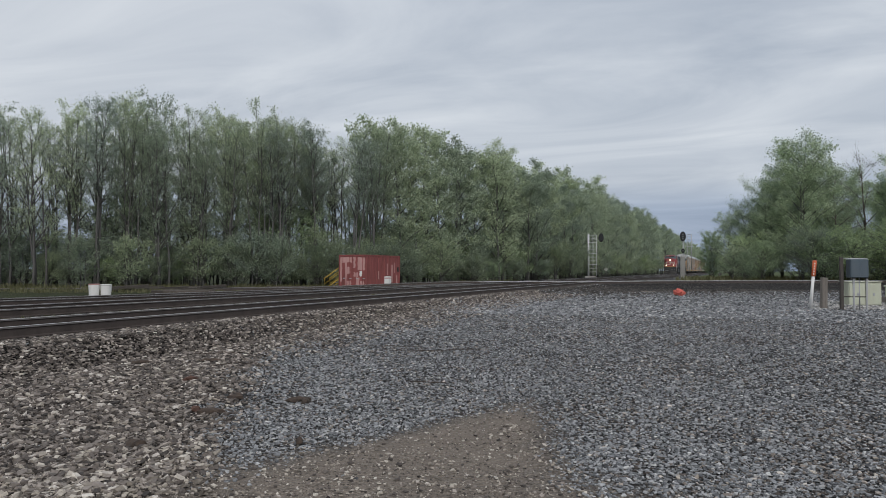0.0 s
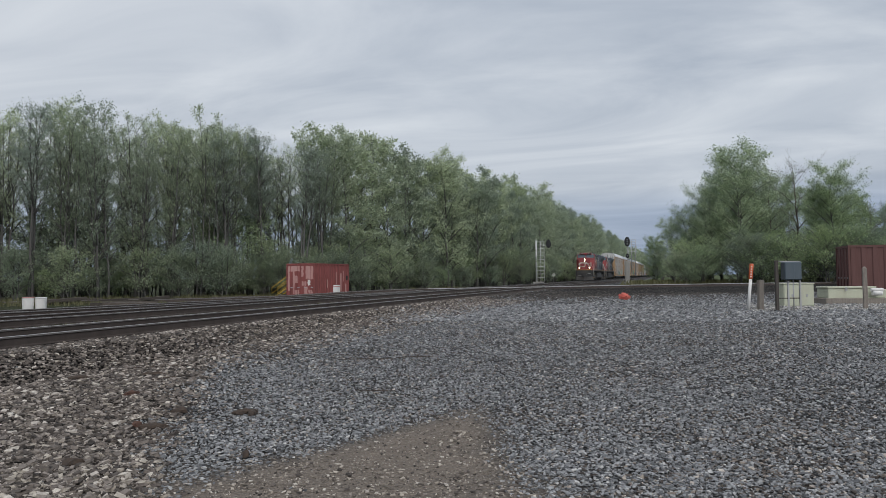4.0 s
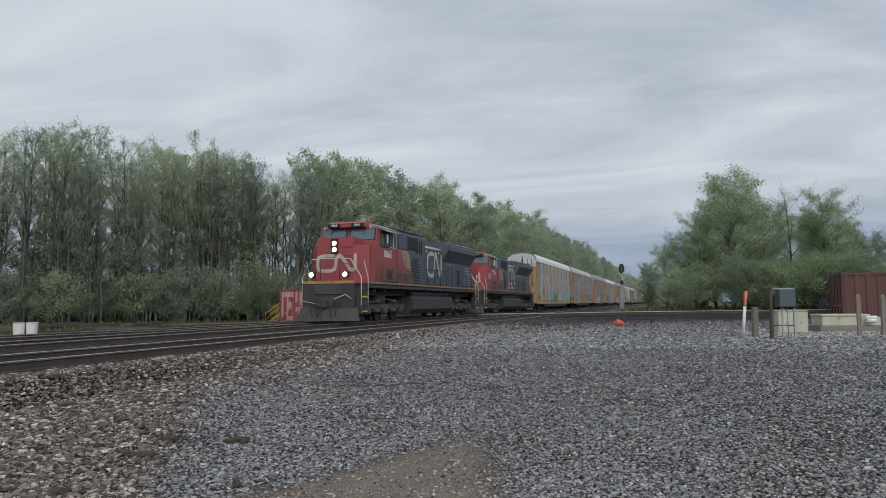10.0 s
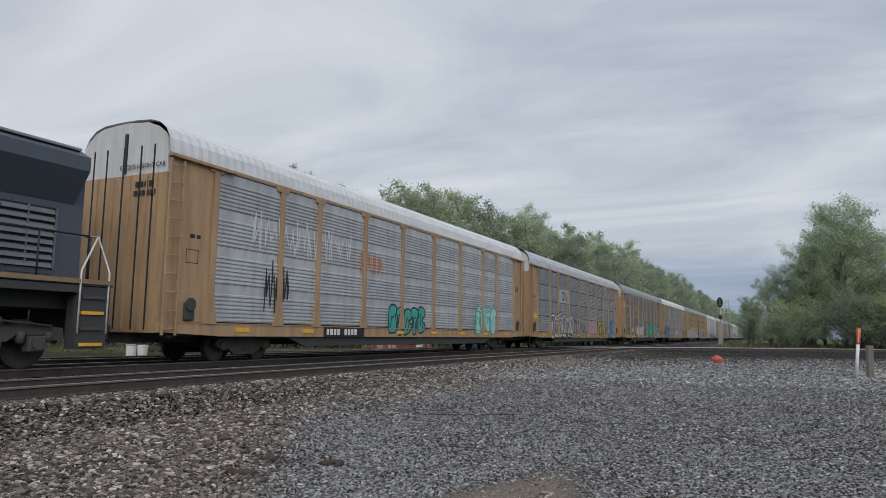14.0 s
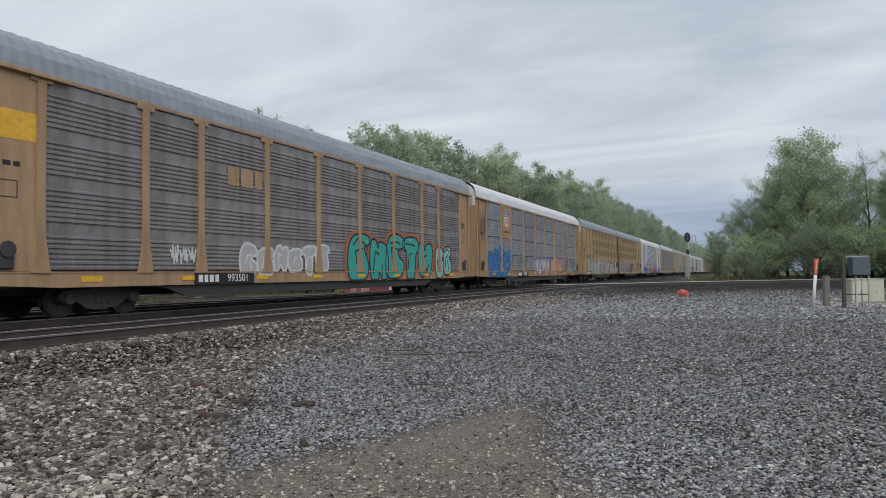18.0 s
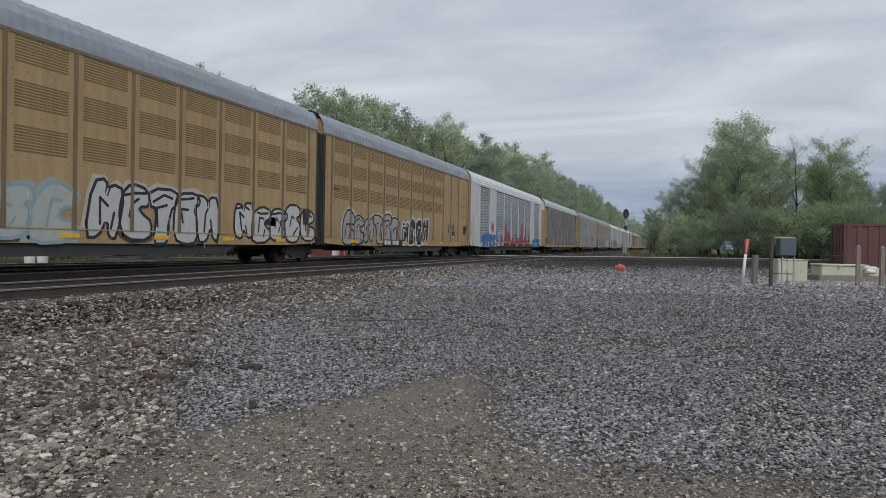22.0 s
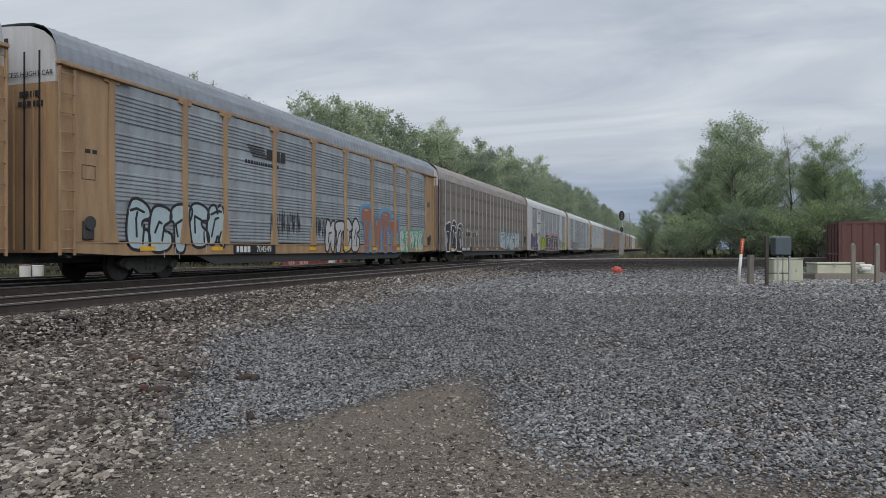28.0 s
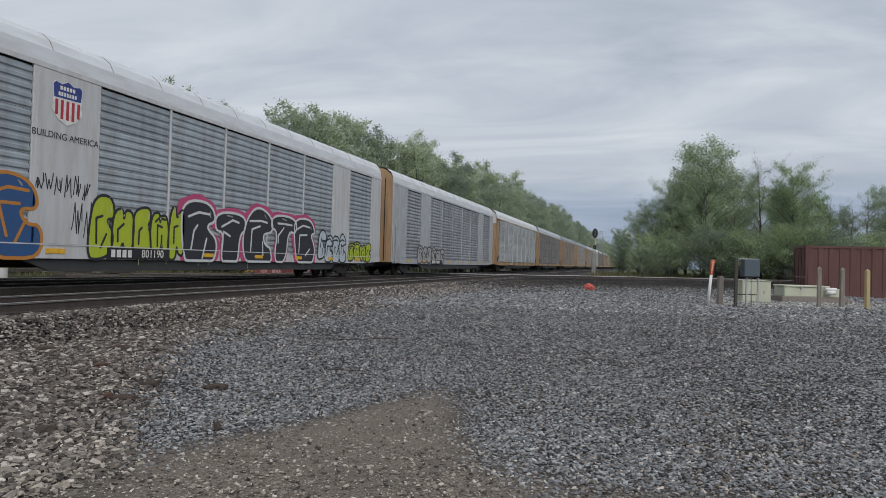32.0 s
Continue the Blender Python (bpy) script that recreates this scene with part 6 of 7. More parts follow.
def motions():
    ahead = ((0, 6.0), (1, 4.6), (2, 3.4), (3, 2.4), (4, 1.5), (6, 0.4), (8, 0.0), (14, 0.0), (20, 0.0), (26, 0.0), (32, 0.0))
    for ob, y0 in CARS:
        walk(ob, [(t, pose(XT, y0 - SPEED * t + d, 0)) for t, d in ahead])
    # every wheelset turns with the rail; like ones share their keys
    done = {}
    for w, y, r, key in SPIN:
        if key not in done:
            turn = math.degrees(SPEED / r)
            walk(w, [(k / 30, pose(0, y, r, turn * k / 30, 0, 0)) for k in range(0, 961)])
            done[key] = w.animation_data
        else:
            w.rotation_mode = "QUATERNION"
            ad = w.animation_data_create()
            ad.action = done[key].action
            ad.action_slot = done[key].action_slot

# ---- trees ----
LEAF = leaf_mat("spring_leaf", (0.26, 0.33, 0.23), (0.50, 0.585, 0.42))
LEAF_FRESH = leaf_mat("fresh_leaf", (0.215, 0.305, 0.16), (0.43, 0.54, 0.31))
LEAF_BUSH = leaf_mat("bush_leaf", (0.20, 0.265, 0.175), (0.41, 0.485, 0.325))
LEAF_BRIGHT = leaf_mat("open_leaf", (0.235, 0.32, 0.205), (0.47, 0.57, 0.38))
BARK = paint("bark", (0.09, 0.086, 0.081), (0.14, 0.135, 0.125), 0.5, 0.95, 0, (6, 6, 0.8), 2.0)
TWIG = paint("bare_twig", (0.13, 0.105, 0.09), (0.2, 0.17, 0.15), 0.5, 0.95)


def tree_parts(seed, h, crown_r, n_limbs, n_leaves, base=0.3, leaf=0.20, stems=1, bare=False, droop=0.15, rise=(0.55, 1.15), thick=0.011, haze=0.13, full=0.7):
    """Trunk with limbs and twigs as one mesh, leaves as another."""
    rng = random.Random(seed)
    wood = bmesh.new()
    tips = []
    for st in range(stems):
        a0 = rng.uniform(0, 6.28)
        off = Vector((math.cos(a0), math.sin(a0), 0)) * (0.25 * st)
        lean = Vector((rng.uniform(-1, 1), rng.uniform(-1, 1), 0)) * 0.05 * h * (1 if stems <= 2 else 1.8)
        hh = h * rng.uniform(0.86, 1.0) if st else h
        n = 8
        line = [off + lean * (i / n) ** 1.5 + Vector((rng.uniform(-1, 1), rng.uniform(-1, 1), 0)) * (0.012 if stems < 3 else 0.006) * h * (i > 0) + Vector((0, 0, hh * 0.97 * i / n - (0.25 if i == 0 else 0))) for i in range(n + 1)]
        r0 = thick * hh + 0.015
        tube(wood, line, [r0 * (1.25 if i == 0 else (1 - 0.93 * i / n)) for i in range(n + 1)], 6)
        for k in range(n_limbs):
            f = base + (0.97 - base) * ((k + rng.random()) / n_limbs)
            i = min(int(f * n), n - 1)
            p = line[i].lerp(line[i + 1], f * n - i)
            a = k * 2.4 + rng.uniform(-0.5, 0.5)
            taper = math.sin(math.pi * min(1, 0.22 + 0.78 * (f - base) / (1 - base))) ** full
            ln = crown_r * (0.35 + 0.75 * taper) * rng.uniform(0.75, 1.2)
            d = Vector((math.cos(a), math.sin(a), rng.uniform(*rise)))
            q = p + d * ln * 0.5 + Vector((0, 0, 0.05 * ln))
            e = p + Vector((d.x, d.y, d.z * (1 - droop))) * ln
            rr = r0 * (1 - f) * 0.55 + 0.012
            tube(wood, [p, q, e], [rr, rr * 0.6, 0.006], 4)
            tips += [(p.lerp(q, 0.5), q), (q, e), (q, e)]
            for j in range(5 if not bare else 6):
                b = p.lerp(e, rng.uniform(0.3, 0.95))
                c = b + Vector((rng.uniform(-1, 1), rng.uniform(-1, 1), rng.uniform(-0.1, 1.0))) * ln * rng.uniform(0.22, 0.5)
                tube(wood, [b, c], [0.012 if bare else 0.009, 0.003], 3)
                tips += [(b, c), (b, c)]
                if bare:
                    for _ in range(3):
                        c2 = c + Vector((rng.uniform(-1, 1), rng.uniform(-1, 1), rng.uniform(0, 1.2))) * ln * 0.22
                        tube(wood, [b.lerp(c, rng.uniform(0.4, 1)), c2], [0.008, 0.003], 3)
        tips += [(line[-2], line[-1] + Vector((0, 0, 0.25)))] * 3
    vs, fs = [], []
    for i in range(n_leaves):
        c, e = tips[rng.randrange(len(tips))]
        p = c.lerp(e, rng.uniform(0.1, 1.08)) + Vector((rng.gauss(0, 1), rng.gauss(0, 1), rng.gauss(0, 0.9))) * haze * crown_r * 0.75
        if p.z < 0.25:
            continue
        u = Vector((rng.uniform(-1, 1), rng.uniform(-1, 1), rng.uniform(-1, 1))).normalized()
        v = u.orthogonal().normalized()
        ll = leaf * rng.uniform(0.6, 1.4)
        k = len(vs)
        vs += [p - u * ll * 0.5, p + v * ll * 0.45, p + u * ll * 0.5]
        fs.append((k, k + 1, k + 2))
    return wood, vs, fs


def tree(name, label, seed, h, mat=None, group="", **kw):
    wood, vs, fs = tree_parts(seed, h, **kw)
    t = thing(name, label, "tree" if "bush" not in name else "bush", group)
    part("trunk", wood, TWIG if kw.get("bare") else BARK, t)
    if fs:
        me = bpy.data.meshes.new("crown")
        me.from_pydata(vs, [], fs)
        me.materials.append(mat or LEAF)
        new("crown", me).parent = t
    return t


def foot(x, y):
    return ground_z(x, y) - 0.05


def placed(src, x, y, s, rz, used):
    """The first use moves the model itself, later ones copy it."""
    m = pose(x, y, foot(x, y), 0, 0, rz)
    if src in used:
        o = copy_thing(src, m)
    else:
        used.add(src)
        o = src
        o.matrix_basis = m
    o.scale = (s, s, s)
    return o


def woods():
    rng = random.Random(5)
    used = set()
    slim = [tree("woodland_tree", "slim spring tree with thin fresh leaves in the trackside wood", 100 + i, 15.0, LEAF, "wood beside the railway",
                 crown_r=1.6, n_limbs=17, n_leaves=6600, base=(0.36, 0.22, 0.44)[i % 3], leaf=0.14, stems=3 + i % 2, rise=(0.8, 2.0), thick=0.0068) for i in range(6)]
    far = [tree("woodland_tree", "distant leafy tree in the trackside wood", 200 + i, 14.0, LEAF, "wood beside the railway",
                crown_r=2.5, n_limbs=22, n_leaves=6400, base=0.12, leaf=0.22, rise=(0.6, 1.5)) for i in range(3)]
    bush = [tree("bush", "low green bush at the edge of the wood", 300 + i, 3.2, LEAF_FRESH if i == 1 else LEAF_BUSH, "bushes at the wood's edge",
                 crown_r=1.7, n_limbs=12, n_leaves=3600, base=0.08, leaf=0.12, stems=2) for i in range(4)]
    # the wood beyond the crossing track, then along the main line
    line = [(-92, 12), (-74, 24), (-60, 33), (-48, 42.5), (-38, 51.5), (-31, 61), (-25.5, 73), (-21.8, 95), (-20.6, 131), (-20.6, 190), (-20.6, 300), (-20.6, 520)]
    for row in range(4):
        for (x0, y0), (x1, y1) in zip(line, line[1:]):
            seg = math.hypot(x1 - x0, y1 - y0)
            dx, dy = (x1 - x0) / seg, (y1 - y0) / seg
            d0 = math.hypot(x0, y0)
            step = 2.1 if x0 < -55 else 2.7 if d0 < 80 else (3.6 if d0 < 140 else 8.5)
            if row > 1 and d0 > 66:
                continue
            s = rng.uniform(0, step)
            while s < seg:
                off = row * 2.6 + rng.uniform(-1.2, 1.2)
                x, y = x0 + dx * s - dy * off, y0 + dy * s + dx * off
                k = rng.uniform(0.84, 1.08) * (1.0 if row else 0.93)
                src = (far if d0 > 66 and x0 > -35 else slim)
                src = src[rng.randrange(len(src))]
                placed(src, x, y, k * (1.09 if d0 > 66 and x > -40 else 1.0) * (1.05 + 0.07 * smooth01((-x - 32) / 26)), rng.uniform(0, 360), used)
                s += step * rng.uniform(0.75, 1.3)
    for back, ((x0, y0), (x1, y1)) in [(b, z) for b in (-1.6, -0.2, 3.0) for z in zip(line[:9], line[1:10])]:
        seg = math.hypot(x1 - x0, y1 - y0)
        dx, dy = (x1 - x0) / seg, (y1 - y0) / seg
        s = 0.0
        while s < seg:
            off = back + rng.uniform(-1.2, 2.4)
            placed(bush[rng.randrange(4)], x0 + dx * s - dy * off, y0 + dy * s + dx * off, rng.uniform(0.7, 1.35) * (1.6 if back > 2 else 1.0), rng.uniform(0, 360), used)
            s += rng.uniform(1.5, 2.9) * (1.0 if x0 < -30 else 1.7)
    # the wood on the other side of the line
    big = [tree("broadleaf_tree", "full spring tree with green leaves beyond the crossing track", 400 + i, 15.0, LEAF_FRESH if i == 1 else LEAF_BRIGHT, "trees beyond the crossing track",
                crown_r=3.3, n_limbs=30, n_leaves=30000, base=0.08, leaf=0.18, stems=2, haze=0.115, full=0.4) for i in range(3)]
    bare = [tree("bare_tree", "nearly leafless tree with pale thin twigs", 500 + i, 14.0, LEAF, "trees beyond the crossing track",
                 crown_r=3.0, n_limbs=18, n_leaves=500, base=0.2, leaf=0.16, bare=True) for i in range(2)]
    for b, dist, h, kind in ((1.6, 96, 6.5, "f"), (0.2, 90, 8.5, "b"), (-0.9, 86, 9.5, "b"), (-2.4, 84, 11.6, "b"), (-3.4, 88, 13.5, "b"), (-4.7, 82, 15.7, "b"), (-5.6, 86, 13.4, "b"), (-6.8, 84, 12.4, "n"),
                            (-7.6, 92, 13.0, "b"), (-8.7, 84, 14.2, "n"), (-10.0, 82, 10.5, "f"), (-11.0, 80, 12.6, "f"), (-12.1, 84, 9.6, "f"), (-13.3, 84, 9.0, "n"), (-14.6, 86, 9.2, "n"), (-15.6, 90, 10.8, "n"),
                            (-16.8, 92, 11.6, "b"), (-18.5, 95, 11.0, "n"), (-20.5, 95, 11.0, "b"), (-6.0, 98, 12.5, "b"), (-2.6, 100, 10.5, "b"), (-10.2, 98, 12.0, "b"), (-13.9, 100, 9.5, "b")):
        a = radians(b)
        x, y = -math.sin(a) * dist, math.cos(a) * dist
        src = bare[rng.randrange(2)] if kind == "n" else big[1] if kind == "f" else big[rng.choice((0, 2))]
        placed(src, x, y, 0.94 * h / (14.0 if kind == "n" else 15.0), rng.uniform(0, 360), used)
    for i in range(70):
        b = rng.uniform(-21, 0.5)
        dist = rng.uniform(75, 84)
        a = radians(b)
        placed(bush[1 if rng.random() < 0.5 else rng.randrange(4)], -math.sin(a) * dist, math.cos(a) * dist, rng.uniform(0.8, 1.5), rng.uniform(0, 360), used)
    for i in range(36):
        y = 95 + i * 11.5
        placed(far[rng.randrange(3)], rng.uniform(-3.6, -2.2) + (y > 200) * -0.6, y, rng.uniform(0.28, 0.42), rng.uniform(0, 360), used)
        placed(far[rng.randrange(3)], rng.uniform(1, 6), y, rng.uniform(0.6, 0.85), rng.uniform(0, 360), used)

    for k, src in enumerate(slim + far + bush + big + bare):
        if src not in used:
            placed(src, -40 - 3 * k, 62, 1.0, 0, used)


woods()


def tufts():
    """Rough grass along the wood's foot and between the tracks."""
    rng = random.Random(8)
    vs, fs = [], []
    spots = []
    for i in range(5200):
        s = rng.uniform(-70, 30)
        o = -rng.uniform(3.2, 15)
        x, y = CP[0] + CD[0] * s + CD[1] * o, CP[1] + CD[1] * s - CD[0] * o
        if x < -19.5:
            spots.append((x, y, rng.uniform(0.15, 0.55)))
    for i in range(2600):
        s = rng.uniform(8, 60)
        o = -rng.uniform(5, 22)
        x, y = CP[0] + CD[0] * s + CD[1] * o, CP[1] + CD[1] * s - CD[0] * o
        if x > -5:
            spots.append((x, y, rng.uniform(0.25, 0.8)))
    for i in range(2600):
        s = -rng.uniform(10, 62)
        o = rng.uniform(1.9, 9)
        x, y = CP[0] + CD[0] * s + CD[1] * o, CP[1] + CD[1] * s - CD[0] * o
        if x < s_centre(y) - 2.2:
            spots.append((x, y, rng.uniform(0.06, 0.26)))
    for i in range(1500):
        spots.append((rng.gauss(XN - 2.1, 0.33), rng.uniform(2, 26), rng.uniform(0.03, 0.11)))
    for x, y, h in spots:
        z = ground_z(x, y)
        for _ in range(4):
            a = rng.uniform(0, 6.28)
            w = 0.10 * h + 0.012
            dx, dy = math.cos(a), math.sin(a)
            k = len(vs)
            ox, oy = rng.uniform(-.15, .15), rng.uniform(-.15, .15)
            vs += [(x + ox - dx * w, y + oy - dy * w, z - 0.02), (x + ox + dx * w, y + oy + dy * w, z - 0.02), (x + ox + dy * h * 0.4, y + oy - dx * h * 0.4, z + h)]
            fs.append((k, k + 1, k + 2))
    me = bpy.data.meshes.new("rough_grass")
    me.from_pydata(vs, [], fs)
    me.materials.append(leaf_mat("dry_grass", (0.10, 0.10, 0.045), (0.22, 0.22, 0.11)))
    tagged(new("rough_grass", me), "rough green and straw grass at the wood's foot", "grass", kind="stuff")


tufts()

# ---- things beside the tracks ----
STEEL = paint("galvanised_mast", (0.42, 0.43, 0.44), (0.22, 0.2, 0.19), 0.4, 0.5, 0.3)
PALE_STEEL = paint("pale_galvanised", (0.60, 0.61, 0.62), (0.4, 0.38, 0.36), 0.4, 0.5, 0.1)
CONC = paint("concrete", (0.36, 0.35, 0.33), (0.2, 0.18, 0.16), 0.5, 0.9)
OLD_RED = paint("faded_red", (0.27, 0.07, 0.065), (0.13, 0.05, 0.045), 0.7, 0.75, 0, (0.8, 0.8, 0.12), 2.0)
PINK_PATCH = paint("bleached_red", (0.47, 0.27, 0.25), (0.34, 0.14, 0.13), 0.5, 0.8)
TAN_PATCH = paint("primer_tan", (0.40, 0.28, 0.17), (0.28, 0.12, 0.09), 0.5, 0.8)
MAROON = paint("maroon_container", (0.125, 0.054, 0.048), (0.085, 0.045, 0.038), 0.5, 0.7, 0, (0.8, 0.8, 0.12), 2.0)
PALE_GREEN = paint("pale_green_steel", (0.50, 0.52, 0.40), (0.33, 0.31, 0.23), 0.4, 0.55)
BOX_BLUE = paint("blue_grey_box", (0.06, 0.085, 0.105), (0.11, 0.12, 0.13), 0.4, 0.5)
OLD_WOOD = paint("weathered_wood", (0.26, 0.23, 0.20), (0.14, 0.12, 0.10), 0.7, 0.95, 0, (8, 8, 0.7), 2.0)
DARK_WOOD = paint("dark_wood", (0.075, 0.065, 0.058), (0.04, 0.035, 0.03), 0.6, 0.95, 0, (8, 8, 0.7), 2.0)
YELLOW_WOOD = paint("yellow_post", (0.46, 0.36, 0.17), (0.28, 0.23, 0.15), 0.5, 0.85)
WHITE_PLASTIC = paint("white_plastic", (0.74, 0.73, 0.71), (0.45, 0.42, 0.38), 0.35, 0.5)
ORANGE_PLASTIC = paint("orange_plastic", (0.62, 0.12, 0.035), (0.35, 0.08, 0.04), 0.4, 0.5)
SAFETY_YELLOW = paint("safety_yellow", (0.62, 0.42, 0.05), (0.3, 0.2, 0.07), 0.5, 0.5)
RED_CLOTH = plain("orange_cloth", (0.55, 0.13, 0.10), 0.8)


def container(name, label, m, w, length, h, mat, doors, pitch=0.28):
    """Corrugated steel box: x across, y along, door end at y = 0."""
    c = thing(name, label, "shipping container", at=m)
    for s, nm in ((0, "side_wall"), (w, "side_wall")):
        bm = bmesh.new()
        n = int(length / pitch)
        prof = []
        for i in range(n):
            y = 0.12 + (length - 0.24) * i / n
            p = (length - 0.24) / n
            prof += [(0.0, y), (0.0, y + p * 0.4), (0.036, y + p * 0.5), (0.036, y + p * 0.9)]
        prof.append((0.0, length - 0.12))
        sg = 1 if s == 0 else -1
        lo = [bm.verts.new((s + sg * (0.02 + d), y, 0.14)) for d, y in prof]
        hi = [bm.verts.new((s + sg * (0.02 + d), y, h - 0.1)) for d, y in prof]
        for i in range(len(prof) - 1):
            bm.faces.new((lo[i], lo[i + 1], hi[i + 1], hi[i]))
        bmesh.ops.recalc_face_normals(bm, faces=bm.faces)
        part(nm, bm, mat, c)
    part("roof", B(0.02, w - 0.02, 0.05, length - 0.05, h - 0.06, h - 0.02), mat, c)
    part("floor", B(0.02, w - 0.02, 0.05, length - 0.05, 0.1, 0.16), mat, c)
    part("end_wall", B(0.05, w - 0.05, length - 0.08, length - 0.04, 0.1, h - 0.05), mat, c)
    for x in (0, w):
        for y in (0, length):
            part("corner_post", B(x - 0.07 if x else 0, x if x else 0.07, y - 0.1 if y else 0, y if y else 0.1, 0, h, bevel=0.01), mat, c)
        part("bottom_rail", B(x - 0.06 if x else 0, x if x else 0.06, 0.1, length - 0.1, 0.0, 0.15), mat, c)
        part("top_rail", B(x - 0.05 if x else 0, x if x else 0.05, 0.1, length - 0.1, h - 0.11, h), mat, c)
    part("door_header", B(0.07, w - 0.07, 0, 0.1, h - 0.12, h), mat, c)
    part("door_sill", B(0.07, w - 0.07, 0, 0.1, 0, 0.14), mat, c)
    rng = random.Random(4)
    for k in (0, 1):
        x0 = 0.08 + k * (w - 0.16) / 2
        x1 = x0 + (w - 0.16) / 2 - 0.012
        d = part("door", B(x0, x1, 0.03, 0.08, 0.15, h - 0.13, bevel=0.01), mat, c)
        for f in (0.25, 0.75):
            part("lock_rod", tube(bmesh.new(), [(x0 + (x1 - x0) * f, 0.012, 0.17), (x0 + (x1 - x0) * f, 0.012, h - 0.15)], 0.02), mat, d)
            part("lock_handle", B(x0 + (x1 - x0) * f - 0.02, x0 + (x1 - x0) * f + 0.22, 0.0, 0.012, 0.95, 1.0), STEEL, d)
        if doors:
            patches = (((0.05, 1.15, 2.12, 2.58), PINK_PATCH), ((0.05, 0.22, 0.55, 2.1), PINK_PATCH), ((0.52, 0.68, 0.3, 2.1), PINK_PATCH), ((0.7, 1.1, 0.25, 0.62), PINK_PATCH), ((0.7, 0.95, 1.2, 1.75), PINK_PATCH)) if k == 0 else \
                      (((0.42, 1.12, 1.5, 2.55), PINK_PATCH), ((0.05, 0.25, 1.7, 2.55), PINK_PATCH), ((0.08, 0.5, 0.95, 1.3), PINK_PATCH), ((0.3, 0.6, 0.2, 0.9), PINK_PATCH), ((0.62, 0.86, 0.98, 1.42), SIGN_WHITE), ((0.7, 1.05, 0.15, 0.6), PINK_PATCH))
            for i, ((a, b, e, f), pm) in enumerate(patches):
                pts = []
                for (p0, q0), (p1, q1) in (((a, e), (b, e)), ((b, e), (b, f)), ((b, f), (a, f)), ((a, f), (a, e))):
                    for k2 in range(4):
                        pts.append((x0 + p0 + (p1 - p0) * k2 / 4 + rng.uniform(-0.035, 0.035), 0.15 + q0 + (q1 - q0) * k2 / 4 + rng.uniform(-0.035, 0.035)))
                pts = [(min(max(p[0], x0 + 0.02), x1 - 0.02), min(max(p[1], 0.2), h - 0.2)) for p in pts]
                part("faded_patch", prism(bmesh.new(), pts, "y", 0.0245 - 0.001 * i, 0.029), pm, d, "bleached paint patch")
    return c


# the old red container by the wood with its steps
KX, KY = -29.85, 49.4
KZ = ground_z(KX + 1.2, KY + 2) - 0.02
red_box = container("red_container", "faded patchy red steel container on the ground by the wood", pose(KX, KY, KZ), 2.62, 6.06, 2.9, OLD_RED, True)
for k, (y, z0, z1) in enumerate(((3.6, 1.2, 2.2), (4.4, 0.6, 2.1), (4.9, 1.4, 2.3), (5.3, 0.4, 1.2), (2.0, 0.9, 1.6))):
    part("faded_patch", B(2.605, 2.616, y, y + 0.13 + 0.1 * (k % 2), z0, z1), PINK_PATCH, red_box, "bleached streak")
part("dark_vent", B(2.606, 2.618, 5.5, 5.8, 1.5, 1.9), DARK_IN, red_box)
steps = thing("metal_steps", "yellow pipe handrails of a small stair beside the red container", "stairs", at=pose(KX - 1.5, KY + 0.25, KZ))
for y in (0.0, 0.8):
    part("handrail", tube(bmesh.new(), [(0.0, y, 0), (0.0, y, 0.95), (1.45, y, 1.9)], 0.035), SAFETY_YELLOW, steps)
    part("midrail", tube(bmesh.new(), [(0.0, y, 0.5), (1.45, y, 1.4)], 0.028), SAFETY_YELLOW, steps)
    part("stringer", tube(bmesh.new(), [(0.0, y, 0.05), (1.45, y, 0.95)], 0.05), SAFETY_YELLOW, steps)
for k in range(4):
    part("tread", B(0.2 + k * 0.33, 0.5 + k * 0.33, 0.0, 0.8, 0.18 + k * 0.2, 0.22 + k * 0.2), STEEL, steps)

# the maroon container behind the cabinets
mz = ground_z(14, 41) - 0.02
maroon = container("maroon_container", "long maroon corrugated steel container standing on pale gravel", pose(8.2, 42.2, mz, 0, 0, -88), 2.44, 12.19, 2.62, MAROON, False, 0.5)
part("vent_cover", B(-0.01, 0.02, 3.1, 3.5, 2.05, 2.3), DARK_WOOD, maroon)


